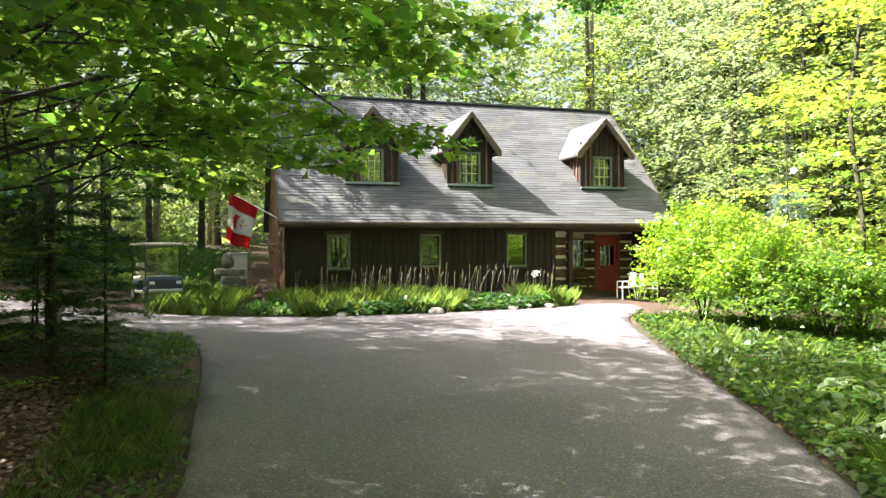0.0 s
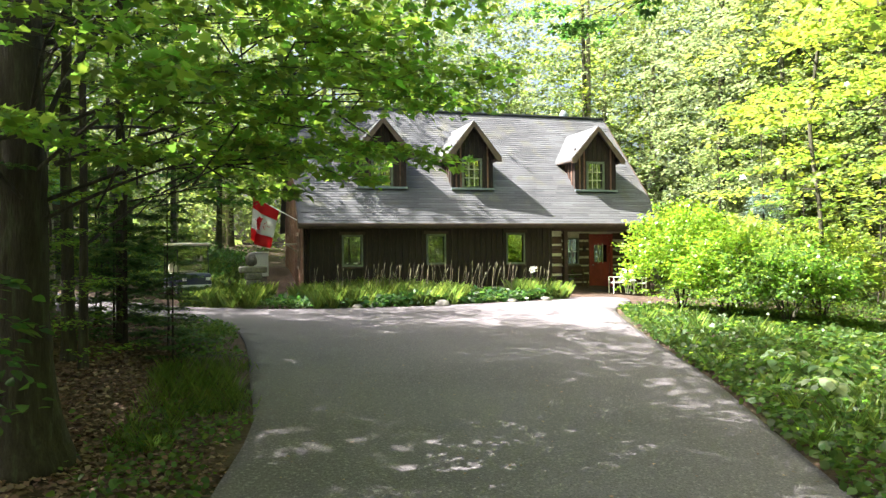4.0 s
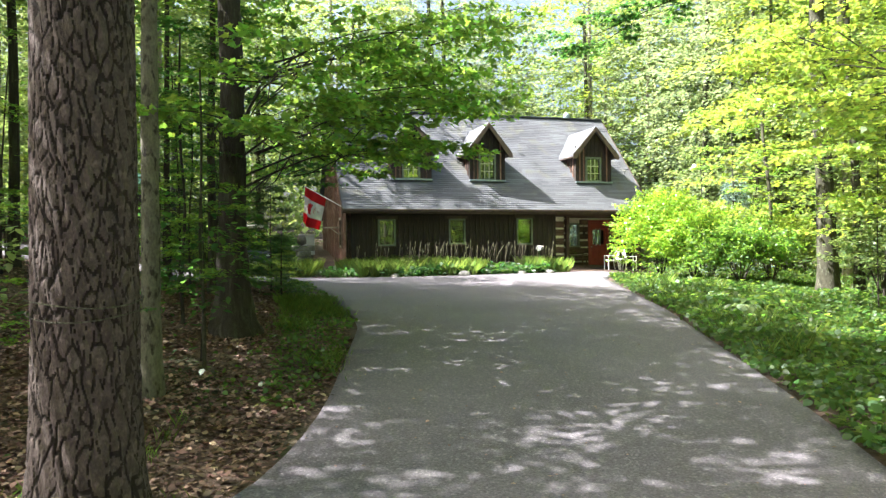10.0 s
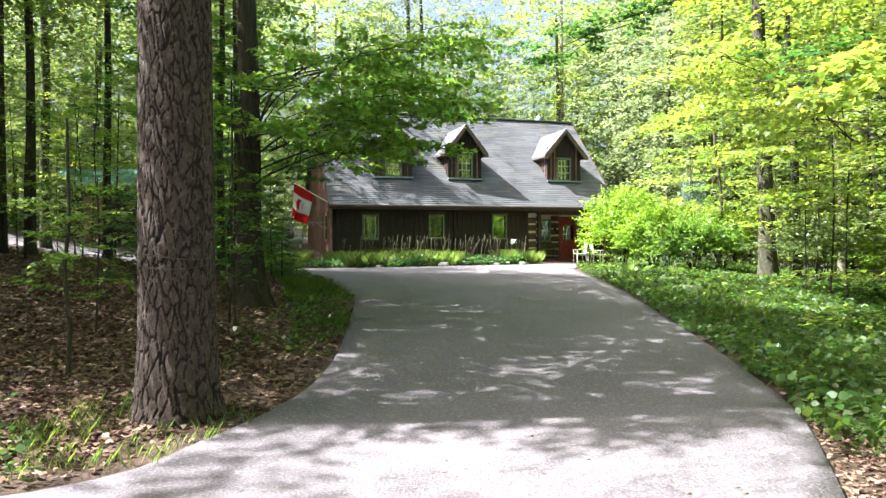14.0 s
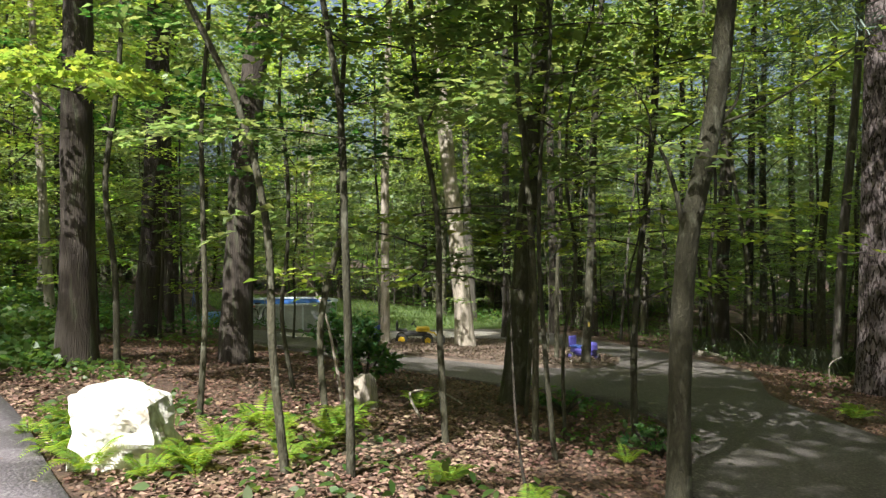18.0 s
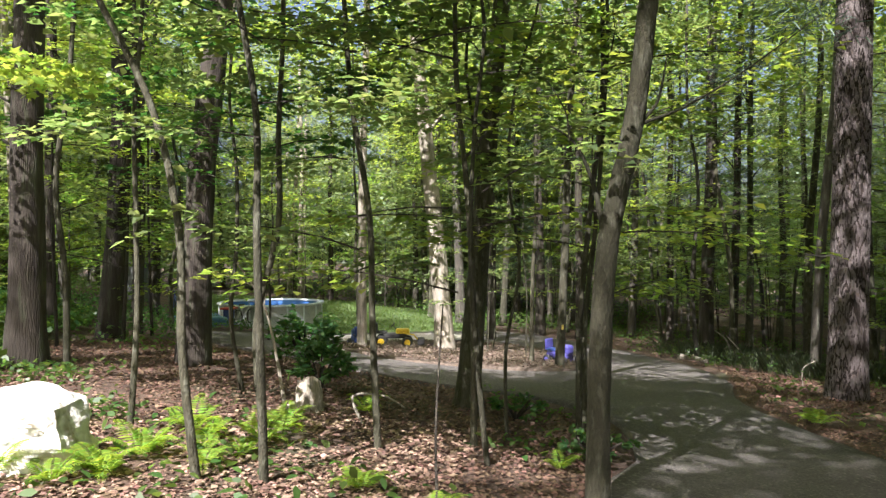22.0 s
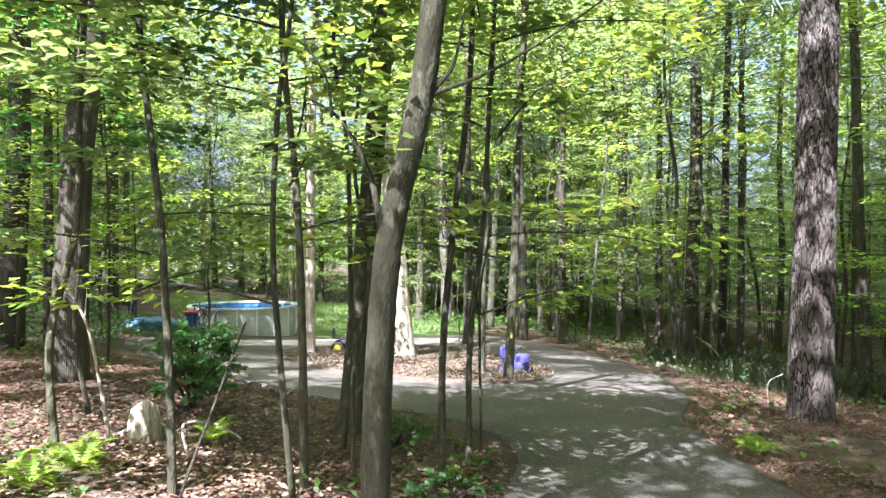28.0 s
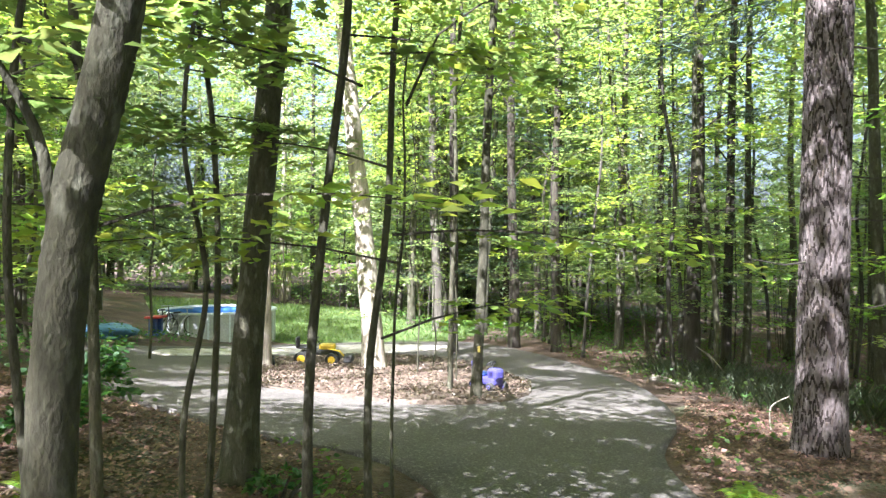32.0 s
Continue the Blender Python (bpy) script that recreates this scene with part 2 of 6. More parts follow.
# ---- helpers ----
UP = Vector((0, 0, 1))
KNOTS = np.array([(7, -3, .34), (-4, -4, .35), (16.3, -12, .03), (4.3, -15.6, .04), (11, -18.1, -.31), (4.4, -19.3, -.05), (3.1, -22.7, -.16),
                  (10.6, -24.2, -.55), (5.8, -24, -.64), (5, -27, -.92), (12.8, -29.2, -.9), (14.5, -32.2, -1.5), (20.2, -31.6, -1.86), (20.7, -26.1, -1.9),
                  (20, -36.8, -1.83), (28.7, -18.5, -2.73), (32.7, -26.1, -2.73), (43.8, -23, -3.6), (27.5, -32.3, -2.57), (8.5, -33.2, -.84)])
SLOPE = (1.297, -.0814, .0498)
SPREAD = 60.0
_near = np.exp(-((KNOTS[:, None, :2] - KNOTS[None, :, :2]) ** 2).sum(-1) / SPREAD) + .15 * np.eye(len(KNOTS))
BUMPS = np.linalg.solve(_near, KNOTS[:, 2] - (SLOPE[0] + SLOPE[1] * KNOTS[:, 0] + SLOPE[2] * KNOTS[:, 1]))


def land(x, y):
    """The height of the ground: a slope with soft rises and hollows."""
    x, y = np.clip(np.asarray(x, float), -16, 46), np.clip(np.asarray(y, float), -46, 4)
    z = SLOPE[0] + SLOPE[1] * x + SLOPE[2] * y
    for w, (a, b, _) in zip(BUMPS, KNOTS):
        z = z + w * np.exp(-((x - a) ** 2 + (y - b) ** 2) / SPREAD)
    return z


def gz(x, y):
    return float(land(x, y))


def thing(name, label, category, group="", kind="", at=(0, 0, 0), turn=0.0):
    ob = new(name)
    ob.empty_display_size = 0.1
    ob.matrix_world = Matrix.Translation(at) @ Matrix.Rotation(turn, 4, "Z")
    return tagged(ob, label, category, group, kind)


def part(name, bm, material, parent=None, label="", smooth=False, m=None):
    """Links a bmesh as one mesh object under a thing or a part."""
    me = bpy.data.meshes.new(name)
    bm.to_mesh(me)
    bm.free()
    me.materials.append(material)
    if smooth:
        me.shade_smooth()
    return share(name, me, parent, label, m)


def share(name, me, parent=None, label="", m=None):
    ob = new(name, me)
    ob.parent = parent
    if m is not None:
        ob.matrix_local = m
    if label:
        ob["label"] = label
    return ob


def mesh_of(name, verts, faces, material, smooth=False):
    """A mesh from arrays; faces all have the same number of corners."""
    me = bpy.data.meshes.new(name)
    verts, faces = np.asarray(verts, np.float32), np.asarray(faces, np.int32)
    k = faces.shape[1]
    me.vertices.add(len(verts))
    me.vertices.foreach_set("co", verts.ravel())
    me.loops.add(faces.size)
    me.loops.foreach_set("vertex_index", faces.ravel())
    me.polygons.add(len(faces))
    me.polygons.foreach_set("loop_start", np.arange(0, faces.size, k, dtype=np.int32))
    me.update(calc_edges=True)
    me.validate()
    me.materials.append(material)
    if smooth:
        me.shade_smooth()
    return me


def box(bm, x0, x1, y0, y1, z0, z1, bevel=0.0):
    m = Matrix.Translation(((x0 + x1) / 2, (y0 + y1) / 2, (z0 + z1) / 2)) @ Matrix.Diagonal((abs(x1 - x0), abs(y1 - y0), abs(z1 - z0), 1))
    v = bmesh.ops.create_cube(bm, size=1.0, matrix=m)["verts"]
    if bevel:
        bmesh.ops.bevel(bm, geom=list({e for w in v for e in w.link_edges}), offset=bevel, segments=2, affect="EDGES", profile=0.5)
    return bm


def boxed(x0, x1, y0, y1, z0, z1, bevel=0.0):
    return box(bmesh.new(), x0, x1, y0, y1, z0, z1, bevel)


def prism(bm, outline, y0, y1):
    """An outline in x and z, drawn out from y0 to y1."""
    a = [bm.verts.new((x, y0, z)) for x, z in outline]
    b = [bm.verts.new((x, y1, z)) for x, z in outline]
    bm.faces.new(a)
    bm.faces.new(b[::-1])
    for i in range(len(a)):
        j = (i + 1) % len(a)
        bm.faces.new((a[j], a[i], b[i], b[j]))
    bmesh.ops.recalc_face_normals(bm, faces=bm.faces)
    return bm


def tube(bm, pts, radii, sides=10, cap=True, rough=0.0, rng=None):
    """A tapered tube through points."""
    pts = [Vector(p) for p in pts]
    rings, side = [], None
    for i, p in enumerate(pts):
        way = (pts[min(i + 1, len(pts) - 1)] - pts[max(i - 1, 0)]).normalized()
        side = way.orthogonal().normalized() if side is None else (side - way * side.dot(way)).normalized()
        other = way.cross(side)
        ring = []
        for k in range(sides):
            a = 2 * math.pi * k / sides
            r = radii[i] * (1 + (rng.uniform(-rough, rough) if rng else 0))
            ring.append(bm.verts.new(p + r * (math.cos(a) * side + math.sin(a) * other)))
        rings.append(ring)
    for a, b in zip(rings, rings[1:]):
        for k in range(sides):
            bm.faces.new((a[k], a[(k + 1) % sides], b[(k + 1) % sides], b[k]))
    if cap:
        bm.faces.new(rings[0][::-1])
        bm.faces.new(rings[-1])
    return bm


def rod(p, q, r, sides=8):
    return tube(bmesh.new(), [p, q], [r, r], sides)


def smooth_line(pts, steps=6):
    """A soft curve through points."""
    pts = [Vector(p) for p in pts]
    out = []
    for i in range(len(pts) - 1):
        a, b, c, d = pts[max(i - 1, 0)], pts[i], pts[i + 1], pts[min(i + 2, len(pts) - 1)]
        for s in range(steps):
            t = s / steps
            out.append(0.5 * ((2 * b) + (c - a) * t + (2 * a - 5 * b + 4 * c - d) * t * t + (3 * b - a - 3 * c + d) * t ** 3))
    return out + [pts[-1]]


def inside(poly, x, y):
    poly = np.asarray(poly, float)
    x, y = np.asarray(x, float), np.asarray(y, float)
    hit = np.zeros(x.shape, bool)
    for (x0, y0), (x1, y1) in zip(poly, np.roll(poly, -1, 0)):
        cross = ((y0 > y) != (y1 > y)) & (x < (x1 - x0) * (y - y0) / (y1 - y0 + 1e-12) + x0)
        hit ^= cross
    return hit


def closed_curve(poly, steps=4):
    pts = [Vector((*p, 0)) for p in poly]
    line = smooth_line([pts[-1]] + pts + [pts[0], pts[1]], steps)[steps:-steps]
    return [(p.x, p.y) for p in line][:-1]


def sheet(name, poly, step, lift, material, skirt=0.12, wobble=0.0):
    """A flat bed that follows the ground inside an outline, with a rim that goes down into it."""
    rng = np.random.default_rng(3)
    lo, hi = np.min(poly, 0), np.max(poly, 0)
    gx, gy = np.meshgrid(np.arange(lo[0], hi[0], step), np.arange(lo[1], hi[1], step))
    gx, gy = gx.ravel() + rng.uniform(-.2, .2, gx.size) * step, gy.ravel() + rng.uniform(-.2, .2, gy.size) * step
    keep = inside(poly, gx, gy)
    rim = [Vector(p) for p in poly]
    pts = rim + [Vector((a, b)) for a, b in zip(gx[keep], gy[keep])]
    n = len(rim)
    v, _, f, *_ = delaunay_2d_cdt(pts, [(i, (i + 1) % n) for i in range(n)], [], 1, 1e-4)
    bm = bmesh.new()
    vs = [bm.verts.new((p.x, p.y, gz(p.x, p.y) + lift + wobble * noise.noise((p.x * .7, p.y * .7, 3)))) for p in v]
    for t in f:
        bm.faces.new([vs[i] for i in t])
    bmesh.ops.recalc_face_normals(bm, faces=bm.faces)
    if sum(q.normal.z for q in bm.faces) < 0:
        bmesh.ops.reverse_faces(bm, faces=bm.faces)
    edge = [e for e in bm.edges if e.is_boundary]
    down = bmesh.ops.extrude_edge_only(bm, edges=edge)["geom"]
    for w in down:
        if isinstance(w, bmesh.types.BMVert):
            w.co.z -= skirt
    return part(name, bm, material, smooth=True)


# ---- leaves ----
MAPLE = np.array([(0, 0), (.16, .1), (.42, .02), (.36, .24), (.52, .5), (.27, .5), (.2, .64), (0, 1), (-.2, .64), (-.27, .5), (-.52, .5), (-.36, .24), (-.42, .02), (-.16, .1)])
STAR = np.array([(0, 0), (.4, .06), (.32, .3), (.5, .58), (.17, .6), (0, 1), (-.17, .6), (-.5, .58), (-.32, .3), (-.4, .06)])
BROAD = np.array([(0, 0), (.36, .28), (.34, .62), (0, 1), (-.34, .62), (-.36, .28)])
OVAL = np.array([(0, 0), (.26, .3), (.22, .65), (0, 1), (-.22, .65), (-.26, .3)])
KITE = np.array([(0, 0), (.34, .45), (0, 1), (-.34, .45)])
NEEDLE = np.array([(-.06, 0), (.06, 0), (.03, 1), (-.03, 1)])


def leaf_mesh(name, p, nrm, way, size, shape, material, cup=0.12):
    p, nrm, way, size = np.asarray(p, float), np.asarray(nrm, float), np.asarray(way, float), np.asarray(size, float)
    nrm /= np.linalg.norm(nrm, axis=1)[:, None] + 1e-9
    way = way - nrm * (way * nrm).sum(1)[:, None]
    way /= np.linalg.norm(way, axis=1)[:, None] + 1e-9
    side = np.cross(way, nrm)
    k = len(shape)
    fold = cup * np.abs(shape[:, 0]) * 2 - cup * shape[:, 1] ** 2
    v = p[:, None] + size[:, None, None] * (shape[None, :, :1] * side[:, None] + shape[None, :, 1:] * way[:, None] + fold[None, :, None] * nrm[:, None])
    return mesh_of(name, v.reshape(-1, 3), np.arange(len(p) * k).reshape(-1, k), material)


def sprays(rng, roots, ways, length, per, size, droop=0.25, tilt=0.35, wide=0.45):
    """Leaves along flat twigs that start at the roots and go the ways."""
    n = len(roots)
    t = rng.uniform(0.05, 1, (n, per))
    ways = ways / (np.linalg.norm(ways, axis=1)[:, None] + 1e-9)
    side = np.cross(ways, (0, 0, 1.0))
    side /= np.linalg.norm(side, axis=1)[:, None] + 1e-9
    off = rng.uniform(-1, 1, (n, per)) * wide * (1.15 - 0.75 * t)
    ln = (length * rng.uniform(.7, 1.3, n))[:, None]
    p = roots[:, None] + ways[:, None] * (t * ln)[..., None] + side[:, None] * (off * ln)[..., None]
    p[..., 2] -= droop * ln * t ** 2 + np.abs(off) * ln * .15
    p += rng.normal(0, .04, p.shape) * ln[..., None]
    nrm = rng.normal(0, tilt, p.shape) + (0, 0, 1)
    way = ways[:, None] + side[:, None] * (np.sign(off) * .8)[..., None] + rng.normal(0, .4, p.shape) - (0, 0, .25)
    s = size * rng.uniform(.6, 1.25, (n, per))
    return p.reshape(-1, 3), nrm.reshape(-1, 3), way.reshape(-1, 3), s.ravel()


def crown_points(rng, n, centre, radii, shell=0.5):
    d = rng.normal(0, 1, (n, 3))
    d /= np.linalg.norm(d, axis=1)[:, None]
    r = shell + (1 - shell) * rng.uniform(0, 1, n) ** .6
    lump = 1 + .28 * np.sin(d[:, 0] * 5 + d[:, 2] * 4 + rng.uniform(0, 6)) * np.cos(d[:, 1] * 6 + rng.uniform(0, 6))
    return np.asarray(centre) + d * np.asarray(radii) * (r * lump)[:, None], np.c_[d[:, :2], np.clip(d[:, 2], -.3, .3)]


def crown_mesh(name, seed, centre, radii, twigs, per, length, size, shape, material, droop=0.25, tilt=0.4):
    rng = np.random.default_rng(seed)
    p, d = crown_points(rng, twigs, centre, radii)
    return leaf_mesh(name, *sprays(rng, p, d + rng.normal(0, .3, d.shape), length, per, size, droop, tilt), shape, material)


def bough_twigs(rng, base, way, reach, twigs):
    """Twigs that lie in one flat tier along a bough: their roots and ways, and the bough's line."""
    way = np.asarray(way, float) / np.linalg.norm(way)
    side = np.array((-way[1], way[0], 0.0))
    side /= np.linalg.norm(side) + 1e-9
    line = lambda f: np.asarray(base, float) + way * reach * f + np.array((0, 0, 1.0)) * reach * (.10 * f - .20 * f * f) + side * reach * .06 * math.sin(f * 5 + reach)
    roots, ways = [], []
    for k in range(twigs):
        f = .22 + .78 * (k + rng.uniform(0, 1)) / twigs
        turn = rng.uniform(.45, 1.15) * (1 if k % 2 else -1) * (1.15 - .6 * f)
        roots.append(line(f) + rng.normal(0, .03, 3) * reach)
        ways.append((way * math.cos(turn) + side * math.sin(turn)) * (1, 1, .4) + (0, 0, rng.normal(0, .08)))
    return np.array(roots), np.array(ways), [Vector(line(f)) for f in (0, .25, .5, .75, 1)]


def tiered(name, seed, z0, z1, reach, boughs, twigs, per, length, size, shape, material, bark, taper=.55, thick=.012):
    """A crown of flat leaf tiers, one above another with gaps between, and the boughs that carry them."""
    rng = np.random.default_rng(seed)
    roots, ways, bm = [], [], bmesh.new()
    turn = rng.uniform(0, 6)
    for b in range(boughs):
        f = (b + rng.uniform(0, .8)) / boughs
        turn += 2.4 + rng.uniform(-.5, .5)
        far = reach * (1 - taper * f) * rng.uniform(.6, 1.15)
        r, w, line = bough_twigs(rng, (0, 0, z0 + (z1 - z0) * f), (math.cos(turn), math.sin(turn), rng.uniform(.0, .3)), far, twigs)
        roots.append(r)
        ways.append(w)
        tube(bm, line, [thick * (1 - .2 * i) for i in range(5)], 4, cap=False)
    leaves = leaf_mesh(name, *sprays(rng, np.concatenate(roots), np.concatenate(ways), length, per, size, .12, .2, .42), shape, material)
    wood = bpy.data.meshes.new("twig_spray")
    bm.to_mesh(wood)
    bm.free()
    wood.materials.append(bark)
    return leaves, wood


# ---- ground, driveway, lane ----
DRIVE = closed_curve([(-16, -31), (0, -30.8), (2.6, -30.3), (3.9, -29.3), (4.3, -28.2), (4.8, -26.4), (4.9, -24.5), (4.75, -22.5), (4.6, -21), (4.35, -19.2), (3.6, -17), (2.2, -13.2),
                      (.8, -10.6), (-1.2, -9.2), (-5, -8.9), (-16, -9.2), (-16, -5.4), (-8, -5.2), (-1.5, -5.5), (2.5, -5.7), (5.9, -4.8), (8.6, -3.3), (9.9, -2.4), (10.5, -1.4),
                      (12.2, -0.8), (12.3, -2.2), (11.3, -5), (10.9, -8.5), (10.85, -11.9), (11, -15.5), (10.95, -18.1), (10.85, -21), (10.7, -24), (10.45, -26.8), (10, -28.5),
                      (9.4, -30.2), (8.8, -31.5), (8.3, -32.8), (8.3, -34.2), (9.2, -35.2), (11.2, -35.45), (11.6, -39), (6, -40.6), (-16, -41)], 3)
LANE = closed_curve([(11.2, -35.45), (12.8, -35.1), (14.6, -34.45), (15.3, -33.9), (15.65, -33.2), (15.7, -32.4), (15.5, -31.4), (15.5, -29.9), (15.6, -28.5), (15.9, -26.6), (17, -24.6),
                     (19.6, -22.6), (23, -21.3), (27.5, -19.9), (30.4, -20.4), (32.8, -23.2), (32.7, -25.2), (29.9, -29.2), (26.4, -32.3), (21.3, -34.6), (18.4, -35.2), (16.9, -35.9),
                     (15.2, -37), (13.6, -38.1), (11.6, -39)], 3)
ISLAND = closed_curve([(18.2, -28.6), (18.5, -30.1), (19.1, -31.2), (20.1, -31.85), (21.4, -31.9), (22.6, -31.5), (23.9, -30.7), (25.7, -29), (27.2, -26.8), (27, -24.8), (25, -24.2), (22.6, -24.6), (19.6, -26.3)], 3)
YARD = closed_curve([(19.6, -24.2), (22.6, -23.4), (26, -23.2), (29.6, -24.6), (31.2, -24.3), (30.2, -21.6), (27.5, -20.7), (23, -22), (20.6, -22.9)], 3)
PAVED = [DRIVE, LANE]


def axis(marks):
    return np.unique(np.concatenate([np.arange(a, b, s) for a, b, s in marks] + [[marks[-1][1]]]))


ax = axis([(-90, -16, 6), (-16, 34, .4), (34, 50, 1.2), (50, 140, 6)])
ay = axis([(-120, -46, 6), (-46, 4, .4), (4, 20, 1.5), (20, 120, 6)])
gx, gy = np.meshgrid(ax, ay)
hollow = np.vectorize(lambda x, y: noise.noise((x * .6, y * .6, 0)) * .05 + noise.noise((x * 2.1, y * 2.1, 5)) * .025)(gx, gy)
on_paved = inside(DRIVE, gx, gy) | inside(LANE, gx, gy)
ghz = land(gx, gy) + np.where(on_paved, -.04, hollow - .01)
nx = len(ax)
idx = np.arange(nx * len(ay)).reshape(len(ay), nx)
quads = np.stack([idx[:-1, :-1], idx[:-1, 1:], idx[1:, 1:], idx[1:, :-1]], -1).reshape(-1, 4)
ground = share("ground", mesh_of("ground", np.stack([gx, gy, ghz], -1).reshape(-1, 3), quads, LITTER, True))
tagged(ground, "forest floor of brown leaf litter and soil", "ground", kind="structure")
tagged(sheet("driveway", DRIVE, .5, .03, ASPHALT), "grey asphalt driveway with worn edges", "driveway", kind="structure")
tagged(sheet("lane", LANE, .5, .026, LANE_TOP), "grey asphalt lane looping through the woods", "lane", kind="structure")
tagged(sheet("planting_island", ISLAND, .35, .07, ISLE, wobble=.05), "leaf-covered island inside the lane loop", "island", kind="structure")
tagged(sheet("gravel_apron", YARD, .5, .05, GRAVEL), "pale sunlit gravel by the pool", "gravel", kind="structure")

# ---- house ----
HOUSE = Matrix.Translation((4.6, -.75, 0)) @ Matrix.Rotation(radians(20), 4, "Z")
BASE, EAVE_Z, RIDGE_V, RIDGE_Z, EAVE_V = 0.25, 3.13, 4.4, 8.3, -0.6
PITCH = (RIDGE_Z - EAVE_Z) / (RIDGE_V - EAVE_V)
LEFT_U, RIGHT_U, WALL_L, WALL_R, PORCH_U, DEEP = -4.45, 10.4, -4.2, 10.1, 5.62, 1.75
house = thing("log_house", "dark brown wooden house with grey shingle roof and three dormers", "house")
house.matrix_world = HOUSE


def roof_z(v):
    return EAVE_Z + (v - EAVE_V) * PITCH if v < RIDGE_V else RIDGE_Z - (v - RIDGE_V) * PITCH


def wall_with_holes(name, u0, u1, v0, v1, z0, z1, holes, material, parent):
    """A wall along u with rectangular openings through it."""
    bm = bmesh.new()
    us = sorted({u0, u1, *[h[0] for h in holes], *[h[1] for h in holes]})
    for a, b in zip(us, us[1:]):
        mid = (a + b) / 2
        cuts = sorted((h[2], h[3]) for h in holes if h[0] < mid < h[1])
        z = z0
        for c, d in cuts:
            box(bm, a, b, v0, v1, z, c)
            z = d
        box(bm, a, b, v0, v1, z, z1)
    bmesh.ops.remove_doubles(bm, verts=bm.verts, dist=1e-4)
    return part(name, bm, material, parent)


def window(parent, u0, u1, z0, z1, v, cols=2, rows=3, frame_w=.07, bars=True, deep=.12):
    """A framed window that faces -v: frame, panes with bars between, sill."""
    w = part("window", boxed(u0, u1, v + deep * .55, v + deep * .6, z0, z1), GLASS, parent, "window with green-grey frame")
    w.visible_shadow = False
    bm = bmesh.new()
    box(bm, u0 - frame_w, u0, v - .03, v + deep, z0 - frame_w, z1 + frame_w, .006)
    box(bm, u1, u1 + frame_w, v - .03, v + deep, z0 - frame_w, z1 + frame_w, .006)
    box(bm, u0, u1, v - .03, v + deep, z1, z1 + frame_w, .006)
    box(bm, u0, u1, v - .03, v + deep, z0 - frame_w, z0, .006)
    part("window_frame", bm, GREEN_FRAME, w)
    if bars:
        for i in range(1, cols):
            u = u0 + (u1 - u0) * i / cols
            part("glazing_bar", boxed(u - .012, u + .012, v + deep * .4, v + deep * .53, z0, z1), MUNTIN, w)
        for i in range(1, rows):
            z = z0 + (z1 - z0) * i / rows
            part("glazing_bar", boxed(u0, u1, v + deep * .38, v + deep * .5, z - .012, z + .012), MUNTIN, w)
    part("window_sill", boxed(u0 - .1, u1 + .1, v - .09, v + .02, z0 - .13, z0 - .07, .008), TRIM, w)
    return w


FRONT = [(-2.76, -2.12, 1.58, 2.62), (.46, 1.1, 1.62, 2.64), (3.72, 4.37, 1.58, 2.68)]
wall_with_holes("front_wall", WALL_L, PORCH_U, 0, .18, BASE, EAVE_Z + .35, FRONT, DARKWOOD, house)
for h in FRONT:
    window(house, *h, -.01, bars=False)
    part("casing", boxed(h[0] - .16, h[1] + .16, -.045, -.005, h[3] + .07, h[3] + .19, .006), TRIM, house)
rng = random.Random(4)
u = WALL_L
while u < PORCH_U - .1:
    if not any(h[0] - .1 < u < h[1] + .1 for h in FRONT):
        part("batten", boxed(u - .028, u + .028, -.034, .0, BASE + .05, EAVE_Z + .12, .006), DARKWOOD, house)
    else:
        h = next(h for h in FRONT if h[0] - .1 < u < h[1] + .1)
        part("batten", boxed(u - .028, u + .028, -.034, 0, BASE + .05, h[2] - .14, .006), DARKWOOD, house)
        part("batten", boxed(u - .028, u + .028, -.034, 0, h[3] + .2, EAVE_Z + .12, .006), DARKWOOD, house)
    u += .235 + rng.uniform(-.025, .025)


def gable(u0, u1, material, name):
    bm = bmesh.new()
    out = [(0, BASE), (2 * RIDGE_V, BASE), (2 * RIDGE_V, roof_z(2 * RIDGE_V) - .22), (RIDGE_V, RIDGE_Z - .22), (0, roof_z(0) - .22)]
    a = [bm.verts.new((u0, v, z)) for v, z in out]
    b = [bm.verts.new((u1, v, z)) for v, z in out]
    bm.faces.new(a)
    bm.faces.new(b[::-1])
    for i in range(5):
        bm.faces.new((a[i], a[(i + 1) % 5], b[(i + 1) % 5], b[i]))
    bmesh.ops.recalc_face_normals(bm, faces=bm.faces)
    return part(name, bm, material, house)


# the sun-facing gable is lit by its lighter wood colour; the other stays dark
gable(WALL_L, WALL_L + .18, WEATHERED_SUNNY, "gable_wall")
gable(WALL_R - .18, WALL_R, DARKWOOD, "gable_wall")
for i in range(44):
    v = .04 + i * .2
    part("batten", boxed(WALL_L - .045, WALL_L - .002, v - .035, v + .035, BASE + .05, roof_z(v) - .3, .008), WEATHERED_SUNNY, house)
part("back_wall", boxed(WALL_L + .18, WALL_R - .18, 2 * RIDGE_V - .18, 2 * RIDGE_V, BASE, EAVE_Z + .3), DARKWOOD, house)
part("room_floor", boxed(WALL_L + .19, WALL_R - .19, .2, 2 * RIDGE_V - .2, BASE, BASE + .12), INNER, house)
part("room_ceiling", boxed(WALL_L + .19, WALL_R - .19, .2, 2 * RIDGE_V - .2, 3.2, 3.3), INNER, house)
sw = part("side_window", boxed(WALL_L - .06, WALL_L - .05, 1.15, 1.7, 1.55, 2.7), GLASS, house, "narrow window in weathered frame")
bm = bmesh.new()
